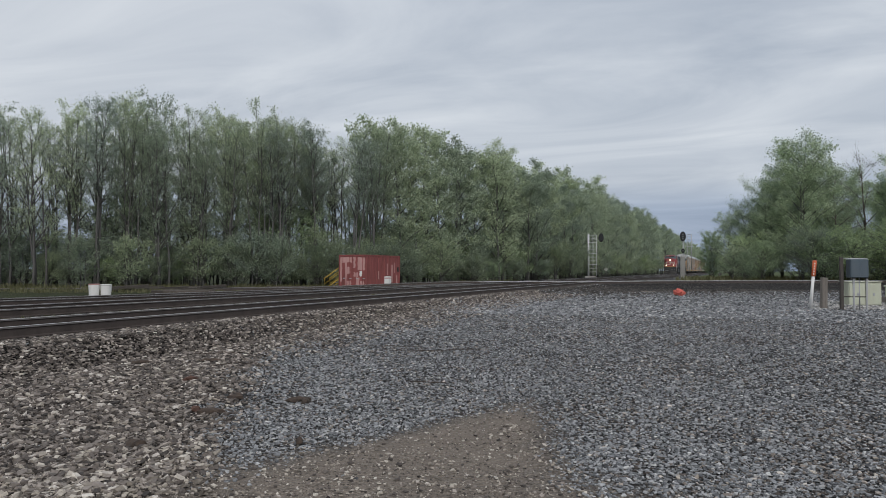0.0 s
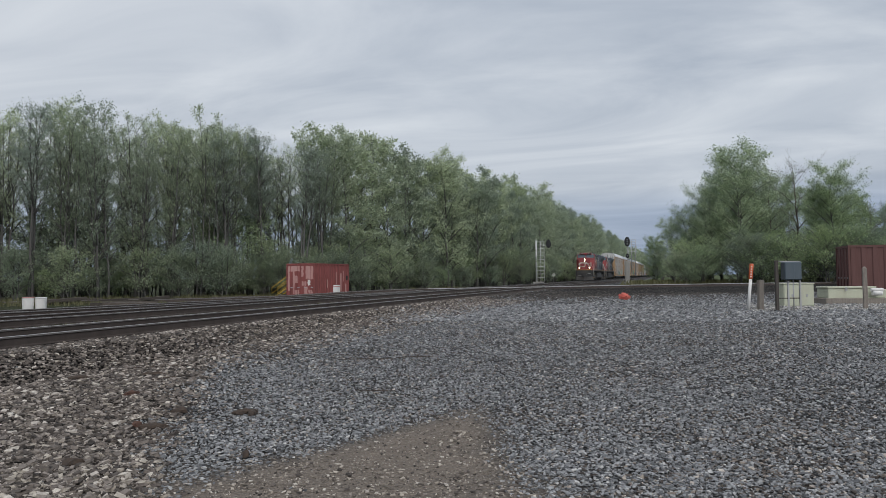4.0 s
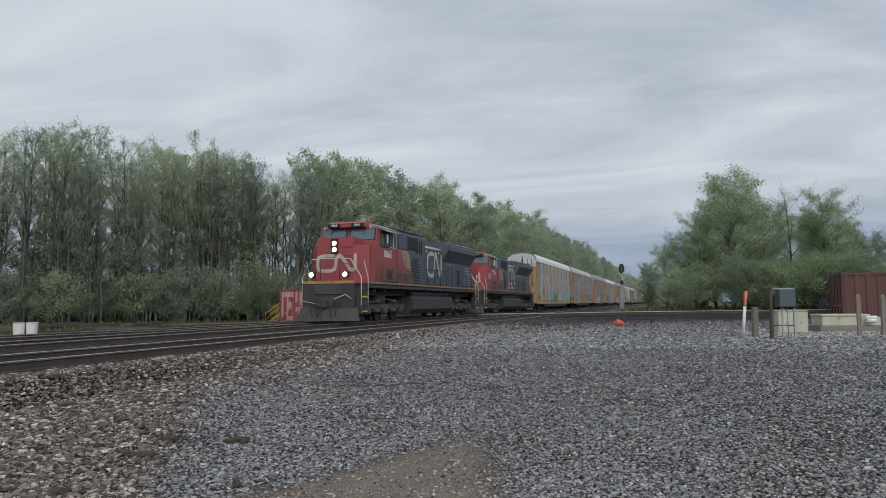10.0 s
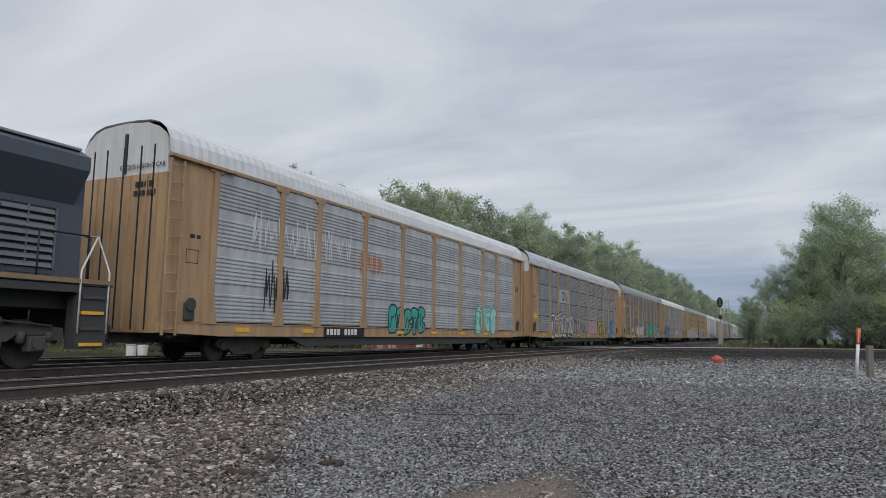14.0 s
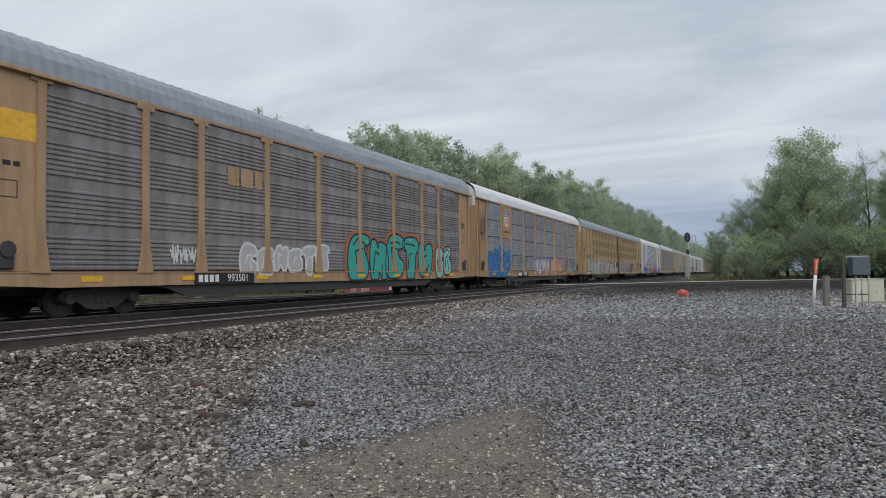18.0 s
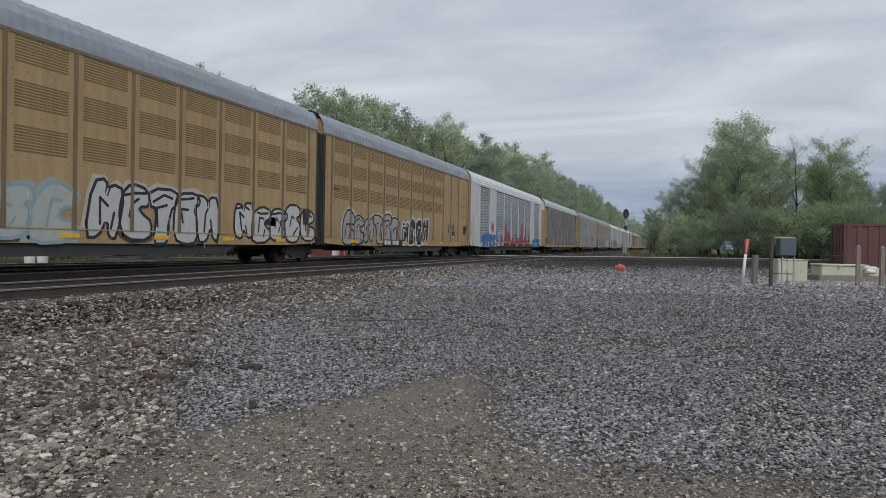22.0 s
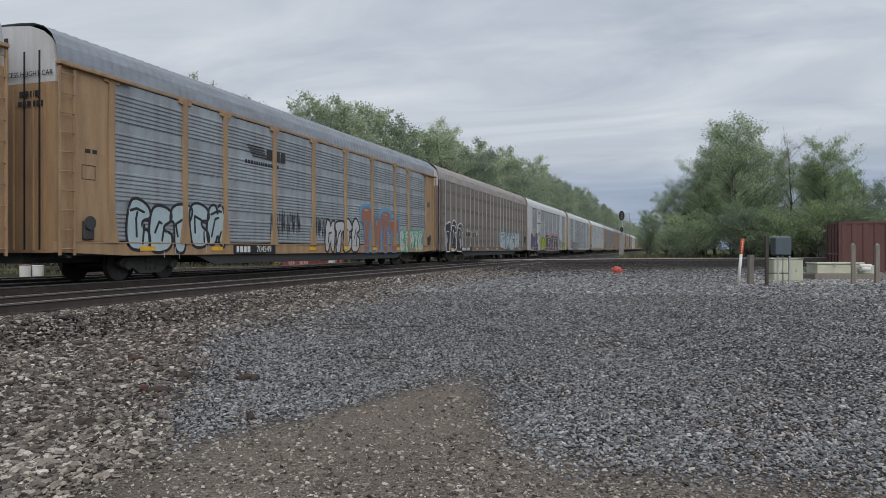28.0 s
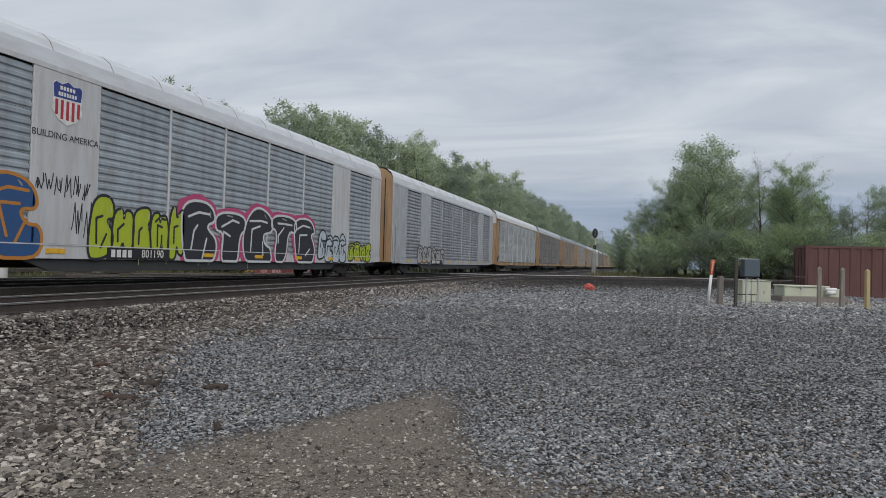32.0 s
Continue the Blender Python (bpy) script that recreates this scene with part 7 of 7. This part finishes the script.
def signal_mast(name, label, m, h, heads, cage):
    s = thing(name, label, "railway signal", "railway signals", at=m)
    part("footing", B(-0.45, 0.45, -0.45, 0.45, -0.3, 0.25, bevel=0.04), CONC, s)
    part("mast", tube(bmesh.new(), [(0, 0, 0.2), (0, 0, h)], 0.085, 10), STEEL, s)
    for dx in (0.5, 1.05):
        part("ladder_rail", tube(bmesh.new(), [(dx, 0.1, 0.3 if cage else 1.2), (dx, 0.1, h - 0.1)], 0.05), STEEL, s)
    k = 0.6
    while k < h:
        if cage or k > 2.7:
            part("rung", tube(bmesh.new(), [(0.5, 0.1, k), (1.05, 0.1, k)], 0.026, 5), STEEL, s)
        k += 0.34
    for z in ((2.9, 4.4, 5.8) if not cage else (1.5, 3.2, 4.8)):
        part("bracket", tube(bmesh.new(), [(0, 0, z), (1.05, 0.1, z)], 0.035), PALE_STEEL, s)
    if cage:
        part("second_mast", tube(bmesh.new(), [(-0.45, 0, 0.2), (-0.45, 0, h * 0.98)], 0.05, 8), STEEL, s)
        for i in range(15):
            z = 2.2 + i * 0.27
            part("crossbar", tube(bmesh.new(), [(-0.45, 0, z), (0.0, 0, z)], 0.016, 5), STEEL, s)
        part("relay_case", B(-0.3, 0.25, -0.25, 0.25, 0.25, 2.2, bevel=0.03), STEEL, s)
    else:
        part("relay_case", B(-0.45, 0.2, -0.3, 0.3, 0.2, 3.0, bevel=0.04), CONC, s, "tall grey case at the mast's foot")
    for z, r in heads:
        hd = part("signal_head", prism(bmesh.new(), [(r * 0.72 * math.cos(a) - 0.1, z + r * (1.25 if r > 0.4 else 1.0) * math.sin(a)) for a in (2 * math.pi * i / 20 for i in range(20))], "y", -0.30, -0.22), BLACK_SIGN, s, "black oval signal head")
        for d in ((0.28, -0.02, -0.32) if r > 0.4 else (0.0,)):
            part("lens", disc(bmesh.new(), (-0.1, -0.33, z + d), "y", 0.1, 0.06, 12), LAMP_OFF, hd)
            part("hood", prism(bmesh.new(), [(-0.1 + 0.14 * math.cos(a), z + d + 0.14 * math.sin(a)) for a in (math.pi * i / 8 for i in range(9))] + [(-0.1 + 0.115 * math.cos(a), z + d + 0.115 * math.sin(a)) for a in (math.pi * i / 8 for i in range(8, -1, -1))], "y", -0.55, -0.3), BLACK_SIGN, hd)
    return s


signal_mast("signal_mast", "grey signal mast with black light heads and a ladder", pose(-6.3, 101.8, -0.15, 0, 0, 10), 6.2, ((5.75, 0.55), (3.75, 0.32)), False)
lm = thing("ladder_mast", "pale grey steel signal mast with wide ladder bars beside the wood", "railway signal", "railway signals", at=pose(-18.9, 99.0, -0.25, 0, 0, 8))
part("footing", B(-0.5, 1.0, -0.45, 0.45, -0.2, 0.3, bevel=0.04), CONC, lm)
part("mast", tube(bmesh.new(), [(0, 0, 0.2), (0, 0, 6.25)], 0.13, 10), PALE_STEEL, lm)
for dx in (0.62, 1.12):
    part("ladder_rail", tube(bmesh.new(), [(dx, 0.1, 0.3), (dx, 0.1, 6.1)], 0.04), PALE_STEEL, lm)
for k in range(11):
    part("crossbar", tube(bmesh.new(), [(0, 0, 0.9 + k * 0.52), (1.16, 0.1, 0.9 + k * 0.52)], 0.045, 6), PALE_STEEL, lm)
part("head_bracket", tube(bmesh.new(), [(0.6, 0.1, 5.4), (1.75, 0.1, 5.4)], 0.05), STEEL, lm)
hd = part("signal_head", prism(bmesh.new(), [(1.75 + 0.36 * math.cos(a), 5.75 + 0.62 * math.sin(a)) for a in (2 * math.pi * i / 20 for i in range(20))], "y", 0.1, 0.2), BLACK_SIGN, lm, "black oval signal head seen from behind")
part("lamp_housing", B(1.58, 1.92, -0.12, 0.1, 5.3, 6.2, bevel=0.03), BLACK_SIGN, hd)
sg = thing("diamond_sign", "small white diamond sign on a thin post", "sign", at=pose(-18.6, 112, -0.3))
part("post", tube(bmesh.new(), [(0, 0, 0), (0, 0, 1.3)], 0.03), STEEL, sg)
part("plate", prism(bmesh.new(), [(-0.34, 1.35), (0, 1.01), (0.34, 1.35), (0, 1.69)], "y", -0.04, -0.02), SIGN_WHITE, sg)


def ground_pose(x, y, rx=0, ry=0, rz=0, dz=0.0):
    return pose(x, y, ground_z(x, y) + dz, rx, ry, rz)


mp = thing("marker_post", "leaning white marker post with an orange top", "marker post", at=ground_pose(2.30, 25.6, 0, 5.2, 0, -0.05))
part("post", disc(bmesh.new(), (0, 0, 0.57), "z", 0.05, 1.14, 10), WHITE_PLASTIC, mp)
part("orange_sleeve", disc(bmesh.new(), (0, 0, 1.38), "z", 0.066, 0.52, 10, 0, 0.015), ORANGE_PLASTIC, mp, "orange plastic sleeve")
for k in range(5):
    part("sleeve_mark", B(-0.02, 0.02, -0.07, -0.066, 1.18 + k * 0.085, 1.22 + k * 0.085), SIGN_WHITE, mp)
wp = thing("wooden_post", "short weathered square wooden post", "post", at=ground_pose(2.72, 25.9, 0, 1, 20, -0.05))
part("stump", B(-0.085, 0.085, -0.085, 0.085, 0, 1.08, bevel=0.012), OLD_WOOD, wp)

ms = thing("meter_stand", "blue-grey meter box on steel legs beside a dark post", "utility box", at=ground_pose(3.15, 25.2, 0, 0, 15, -0.05))
part("dark_post", B(-0.05, 0.05, -0.05, 0.05, 0, 1.72, bevel=0.01), DARK_WOOD, ms)
for x in (0.36, 0.74):
    part("leg", B(x - 0.025, x + 0.025, -0.025, 0.025, 0, 1.05), STEEL, ms)
part("conduit", tube(bmesh.new(), [(0.55, 0.05, 0), (0.55, 0.05, 1.1)], 0.02), STEEL, ms)
part("rail_bar", tube(bmesh.new(), [(-0.05, 0.03, 1.68), (0.78, 0.03, 1.68)], 0.018), STEEL, ms)
mb = part("meter_box", B(0.20, 0.74, -0.16, 0.16, 1.08, 1.66, bevel=0.02), BOX_BLUE, ms)
part("box_door", B(0.22, 0.5, -0.175, -0.16, 1.1, 1.64, bevel=0.006), BOX_BLUE, mb)
part("shelf_bar", tube(bmesh.new(), [(0.0, 0.0, 0.48), (0.74, 0.0, 0.48)], 0.018), DARK_WOOD, ms)

cb = thing("green_cabinet", "pale green steel equipment cabinet on gravel", "cabinet", at=ground_pose(3.72, 28.0, 0, 0, 14, -0.03))
part("body", B(0, 1.06, 0, 0.8, 0.06, 0.86, bevel=0.02), PALE_GREEN, cb)
part("plinth", B(0.02, 1.04, 0.02, 0.78, 0, 0.06), CONC, cb)
for x in (0.03, 0.54):
    d = part("door", B(x, x + 0.49, -0.015, 0, 0.10, 0.80, bevel=0.006), PALE_GREEN, cb)
    part("handle", B(x + 0.24, x + 0.30, -0.03, -0.015, 0.4, 0.5), STEEL, d)
part("lid", B(-0.02, 1.08, -0.03, 0.83, 0.86, 0.89, bevel=0.008), PALE_GREEN, cb)

vt = thing("utility_vault", "long low pale green utility box on a timber base", "utility box", at=ground_pose(5.6, 30.4, 0, 0, 14, -0.02))
part("timber_base", B(-0.15, 2.5, -0.15, 1.1, 0, 0.25, bevel=0.015), OLD_WOOD, vt)
part("body", B(0, 1.75, 0, 0.95, 0.25, 0.63, bevel=0.02), PALE_GREEN, vt)
part("lid", B(-0.03, 1.78, -0.04, 0.98, 0.63, 0.70, bevel=0.015), PALE_GREEN, vt)
part("lock", B(0.62, 0.70, -0.05, -0.03, 0.54, 0.67), STEEL, vt)
part("low_section", B(1.75, 2.4, 0.05, 0.9, 0.25, 0.58, bevel=0.02), PALE_GREEN, vt)
part("white_fitting", disc(disc(bmesh.new(), (1.72, -0.18, 0.45), "x", 0.10, 0.34, 10), (1.72, -0.18, 0.57), "x", 0.07, 0.44, 8), WHITE_PLASTIC, vt, "white plastic pipe fitting")

for k, (x, y, mt, hh) in enumerate(((6.05, 26.8, OLD_WOOD, 1.5), (6.78, 26.9, OLD_WOOD, 1.48), (7.62, 27.1, YELLOW_WOOD, 1.45), (8.3, 27.2, YELLOW_WOOD, 1.42))):
    bl = thing("guard_post", "weathered grey guard post with pointed top" if k < 2 else "faded yellow guard post with pointed top", "post", "guard posts", at=ground_pose(x, y, 0, 0.8 * (k % 2) - 0.4, 10 * k, -0.05))
    bm = B(-0.065, 0.065, -0.065, 0.065, 0, hh - 0.08, bevel=0.01)
    vs = [bm.verts.new(c) for c in ((-0.06, -0.06, hh - 0.08), (0.06, -0.06, hh - 0.08), (0.06, 0.06, hh - 0.08), (-0.06, 0.06, hh - 0.08), (0, 0, hh))]
    for a, b in ((0, 1), (1, 2), (2, 3), (3, 0)):
        bm.faces.new((vs[a], vs[b], vs[4]))
    part("post", bm, mt, bl)

# crumpled orange cloth on the gravel
def cloth():
    bm = bmesh.new()
    rng = random.Random(2)
    bmesh.ops.create_icosphere(bm, subdivisions=3, radius=1.0)
    for v in bm.verts:
        d = 1 + 0.55 * noise.noise(v.co * 2.6) + rng.uniform(-0.06, 0.06)
        v.co = Vector((v.co.x * 0.25 * d, v.co.y * 0.2 * d, max(0.0, (v.co.z * 0.5 + 0.35) * 0.36 * d)))
    return bm


oc_ = thing("orange_cloth", "crumpled bright orange cloth lying on the gravel", "cloth", at=ground_pose(-2.45, 36.2, 0, 0, 0, 0))
part("crumple", cloth(), RED_CLOTH, oc_)
st = thing("dark_stick", "thin dark rod lying on the gravel", "rod", at=ground_pose(-4.3, 36.6, 0, 0, 0, 0.03))
part("rod", tube(bmesh.new(), [(-1.1, 0.35, 0), (-0.4, 0.1, 0.02), (0.6, 0.0, 0.0)], 0.022), DARK_WOOD, st)
st2 = thing("pale_board", "short pale board lying on the gravel", "board", at=ground_pose(-4.4, 40.5, 0, 0, 8, 0.02))
part("plank", B(-0.35, 0.35, -0.06, 0.06, 0, 0.035, bevel=0.005), OLD_WOOD, st2)

# white tubs beyond the tracks
for k, (x, y, s) in enumerate(((-27.2, 23.5, 0.95), (-26.86, 23.86, 0.92))):
    wb = thing("white_tub", "white plastic tub with a faded rim", "tub", "white tubs", at=ground_pose(x, y, 0, 0, 20 * k, -0.02))
    bm = bmesh.new()
    tube(bm, [(0, 0, 0), (0, 0, 0.05), (0, 0, 0.62 * s), (0, 0, 0.66 * s)], [0.21, 0.215, 0.24, 0.24], 18)
    part("body", bm, WHITE_PLASTIC, wb)
    part("rim", disc(bmesh.new(), (0, 0, 0.64 * s), "z", 0.246, 0.05, 18), PINK_PATCH if k == 0 else WHITE_PLASTIC, wb)
wb = thing("white_case", "narrow white equipment case by the red container", "equipment case", at=pose(-24.3, 47.4, ground_z(-24.3, 47.4)))
part("body", B(-0.2, 0.2, -0.2, 0.2, 0, 0.86, bevel=0.02), WHITE_PLASTIC, wb)
part("stripe", B(-0.203, 0.203, -0.203, 0.203, 0.70, 0.78), PINK_PATCH, wb)

# piles of old ties along the wood
rng = random.Random(17)
for i in range(26):
    s = -22 - i * 1.9
    o = -3.6 - rng.uniform(0, 1.6)
    x, y = CP[0] + CD[0] * s + CD[1] * o, CP[1] + CD[1] * s - CD[0] * o
    if -42 < x < -24.5:
        for j in range(rng.randrange(1, 4)):
            ot = thing("old_tie", "discarded dark timber tie lying beside the track", "timber", "discarded ties", at=pose(x + rng.uniform(-.5, .5), y + j * 0.3, ground_z(x, y) + 0.10 * (j % 2) * 1.9 - 0.01, 0, rng.uniform(-2, 2), 38 + rng.uniform(-10, 10)))
            part("timber", B(-1.3, 1.3, -0.12, 0.12, 0, 0.19, bevel=0.012), TIE, ot)
# a long row of ties and old rail laid out along the wood
for i in range(13):
    f = i / 12
    x, y = -33.5 + 1.2 * f + rng.uniform(-.3, .3), 30.0 + 13.0 * f
    ot = thing("old_tie", "discarded dark timber tie lying beside the track", "timber", "discarded ties", at=pose(x, y, ground_z(x, y) - 0.01 + 0.17 * (i % 3 == 1), 0, rng.uniform(-2, 2), 82 + rng.uniform(-8, 8)))
    part("timber", B(-1.3, 1.3, -0.12, 0.12, 0, 0.19, bevel=0.012), TIE, ot)
for i in range(9):
    x, y = -21.5 - i * 0.75 + rng.uniform(-.3, .3), 25 + i * 0.5 + rng.uniform(-1, 3)
    ot = thing("old_tie", "discarded dark timber tie lying beside the track", "timber", "discarded ties", at=pose(x, y, ground_z(x, y) - 0.01, 0, rng.uniform(-2, 2), 25 + rng.uniform(-25, 25)))
    part("timber", B(-1.3, 1.3, -0.12, 0.12, 0, 0.19, bevel=0.012), TIE, ot)


# bark, sticks and clods on the gravel
def clod(seed, lx, ly, lz):
    r2 = random.Random(seed)
    bm = bmesh.new()
    bmesh.ops.create_icosphere(bm, subdivisions=2, radius=1.0)
    for v in bm.verts:
        d = 1 + 0.5 * noise.noise(v.co * 2.1 + Vector((seed, 0, 0))) + r2.uniform(-0.1, 0.1)
        v.co = Vector((v.co.x * lx * d, v.co.y * ly * d, max(-0.3, v.co.z) * lz * d))
    return bm


ROT_WOOD = paint("rotten_bark", (0.045, 0.034, 0.028), (0.10, 0.07, 0.05), 0.6, 0.95, 0, (6, 6, 6), 2.0)
RUST_WOOD = paint("reddish_bark", (0.10, 0.05, 0.035), (0.05, 0.035, 0.03), 0.6, 0.95, 0, (6, 6, 6), 2.0)
for k, (x, y, lx, ly, a, mt) in enumerate(((-4.5, 6.67, 0.13, 0.05, 15, ROT_WOOD), (-4.36, 6.62, 0.06, 0.04, 60, ROT_WOOD), (-5.15, 5.8, 0.05, 0.035, 20, RUST_WOOD), (-4.93, 5.76, 0.13, 0.03, 12, ROT_WOOD),
                                           (-4.6, 4.5, 0.08, 0.04, 25, ROT_WOOD), (-5.2, 6.5, 0.09, 0.035, -5, ROT_WOOD), (-7.4, 8.6, 0.14, 0.05, 20, ROT_WOOD), (-6.5, 7.2, 0.10, 0.04, 50, RUST_WOOD),
                                           (-8.2, 8.0, 0.12, 0.06, 10, ROT_WOOD), (-3.4, 5.1, 0.03, 0.02, 0, ROT_WOOD))):
    cl = thing("bark_piece", "dark rotten piece of bark on the gravel" if mt is ROT_WOOD else "reddish brown piece of bark on the gravel", "debris", "bark pieces", at=ground_pose(x, y, 0, 0, a + 30, 0.028))
    part("lump", clod(k + 1, lx, ly, 0.045), mt, cl)
for k, (x, y, l, a) in enumerate(((-5.0, 11.0, 0.5, 20), (-4.3, 11.5, 0.35, 28), (-5.6, 11.3, 0.3, 12), (-3.6, 8.2, 0.3, 5), (-7.9, 9.3, 0.45, 40), (-6.9, 8.4, 0.3, 70))):
    sk = thing("stick", "thin dark stick lying on the gravel", "stick", "sticks", at=ground_pose(x, y, 0, 0, a, 0.03))
    part("twig", tube(bmesh.new(), [(-l, 0.03, 0), (-l * 0.3, -0.02, 0.012), (l * 0.4, 0.01, 0.005), (l, -0.03, 0.015)], [0.005, 0.007, 0.006, 0.004], 5), ROT_WOOD, sk)


# ---- loose stone ----
def stones(name, label, mat, spots):
    """spots: rows of x, y, size. Each stone is a knocked-about block."""
    rs = np.random.RandomState(3)
    n = len(spots)
    cube = np.array([(-1, -1, -1), (1, -1, -1), (1, 1, -1), (-1, 1, -1), (-1, -1, 1), (1, -1, 1), (1, 1, 1), (-1, 1, 1)], float)
    quads = np.array([(4, 5, 6, 7), (0, 1, 5, 4), (1, 2, 6, 5), (2, 3, 7, 6), (3, 0, 4, 7)])
    v = cube[None] * (0.5 + 0.35 * rs.rand(n, 8, 1)) + rs.uniform(-0.28, 0.28, (n, 8, 3))
    v *= rs.uniform(0.6, 1.2, (n, 1, 3)) * np.array((1.28, 0.9, 0.5))
    a, b, c = rs.rand(3, n) * 6.283
    b, c = (b - 3.14) * 0.13, (c - 3.14) * 0.13
    ca, sa, cb2, sb, cc, sc = np.cos(a), np.sin(a), np.cos(b), np.sin(b), np.cos(c), np.sin(c)
    rot = np.stack([np.stack([ca * cb2, ca * sb * sc - sa * cc, ca * sb * cc + sa * sc], -1),
                    np.stack([sa * cb2, sa * sb * sc + ca * cc, sa * sb * cc - ca * sc], -1),
                    np.stack([-sb, cb2 * sc, cb2 * cc], -1)], 1)
    v = np.einsum("nij,nkj->nki", rot, v)
    sp = np.array(spots)
    v *= sp[:, None, 2:3] * 0.62
    v[:, :, 0] += sp[:, None, 0]
    v[:, :, 1] += sp[:, None, 1]
    v[:, :, 2] += sp[:, None, 3] + (rs.rand(n, 1) * 0.42 + 0.02) * sp[:, None, 2]
    f = (quads[None] + 8 * np.arange(n)[:, None, None]).reshape(-1, 4)
    me = bpy.data.meshes.new(name)
    me.from_pydata(v.reshape(-1, 3).tolist(), [], f.tolist())
    me.materials.append(mat)
    return tagged(new(name, me), label, "gravel", kind="stuff")


def scatter():
    rng = random.Random(11)
    grey, brown, light, pale = [], [], [], []
    for i in range(420000):
        r = 2.9 + 24.0 * rng.random() ** 1.9
        b = radians(rng.uniform(-19, 60))
        x, y = -math.sin(b) * r, math.cos(b) * r
        if x < XN + 0.95 or c_offset(x, y)[0] < 2:
            continue
        br, tan, oil, gr = zones(x, y)
        n1 = 0.5 + 0.9 * (noise.noise((x * 1.1, y * 1.1, 7)) * 0.5)
        wob = 0.30 * noise.noise((x * 0.8, y * 0.8, 4)) + 0.30 * noise.noise((x * 1.9, y * 1.9, 1)) + rng.uniform(-0.38, 0.38)
        dirt = tan + wob > 0.42
        if not dirt and rng.random() < tan * 0.9:
            continue
        if dirt:
            if rng.random() > 0.38:
                continue
            size = rng.uniform(0.006, 0.014) if rng.random() < 0.8 else rng.uniform(0.014, 0.03)
        elif br + wob > 0.5:
            size = rng.choice((0.016, 0.023, 0.032, 0.046)) * rng.uniform(0.8, 1.3)
        else:
            size = rng.choice((0.011, 0.016, 0.021, 0.027)) * rng.uniform(0.8, 1.25)
        if rng.random() > 0.45 + n1:
            continue
        size *= 1.0 + max(0, r - 7) * 0.042
        spot = (x, y, size, ground_z(x, y))
        mixed_in = 0.16 + 0.22 * noise.noise((x * 0.5, y * 0.5, 5))
        if dirt:
            (light if rng.random() < 0.5 else brown).append(spot)
        elif br + wob > 0.5 or rng.random() < mixed_in:
            fore = smooth01((7.2 - r) / 2.8) * smooth01((-x - 1.6) / 1.5)
            (light if rng.random() < 0.10 + 0.52 * fore else brown).append(spot)
        else:
            grey.append(spot)
        if len(grey) + len(brown) + len(light) > 215000:
            break
    # the ballast shoulder beside the near track
    for i in range(26000):
        y = 2.5 + 32 * rng.random() ** 1.4
        x = XN + 0.92 + abs(rng.gauss(0, 1.5))
        if x > XN + 4.2:
            continue
        (brown if rng.random() < 0.9 else light).append((x, y, rng.uniform(0.028, 0.05) * (1 + 0.02 * y), ground_z(x, y) + 0.006))
    # coarser, oil-stained stone on towards the crossing track
    dark = []
    for i in range(30000):
        r = 20 + 40 * rng.random() ** 1.3
        b = radians(rng.uniform(-17, 24))
        x, y = -math.sin(b) * r, math.cos(b) * r
        if x < XN + 1.2 or c_offset(x, y)[0] < 1.6:
            continue
        oil = zones(x, y)[2]
        spot = (x, y, rng.uniform(0.05, 0.085), ground_z(x, y))
        (dark if rng.random() < oil * 1.25 else grey).append(spot)
    stones("grey_gravel", "loose grey crushed stone", STONE_GREY, grey)
    stones("brown_ballast", "loose brown ballast stone beside the track", STONE_BROWN, brown)
    stones("tan_ballast", "loose pale tan ballast stone among the brown", STONE_TAN, light)
    stones("oily_gravel", "dark oil-stained gravel before the crossing track", STONE_BED, dark)
    for i in range(5200):
        x = rng.uniform(2.4, 14)
        y = 25.2 + 0.32 * (x - 2.4) + abs(rng.gauss(0, 2.6))
        pale.append((x, y, rng.uniform(0.04, 0.09), ground_z(x, y)))
    stones("pale_gravel", "pale loose gravel round the cabinets", STONE_PALE, pale)
    bed = []
    for xc in (XT, XN):
        for i in range(9000):
            x, y = xc + rng.uniform(-1.5, 1.7), rng.uniform(3, 45)
            bed.append((x, y, rng.uniform(0.045, 0.075), ground_z(x, y) - 0.005))
    stones("bed_ballast", "dark oily ballast between the ties", STONE_BED, bed)


STONE_PALE = island_mat("pale_stone", [(0.0, (0.2, 0.19, 0.175)), (0.5, (0.38, 0.365, 0.34)), (1.0, (0.6, 0.58, 0.55))])
STONE_TAN = island_mat("tan_stone", [(0.0, (0.10, 0.085, 0.07)), (0.5, (0.30, 0.26, 0.215)), (0.9, (0.49, 0.44, 0.375)), (1.0, (0.66, 0.61, 0.54))])
STONE_BED = island_mat("oily_stone", [(0.0, (0.03, 0.027, 0.025)), (0.6, (0.085, 0.075, 0.067)), (1.0, (0.18, 0.16, 0.14))])
scatter()
motions()
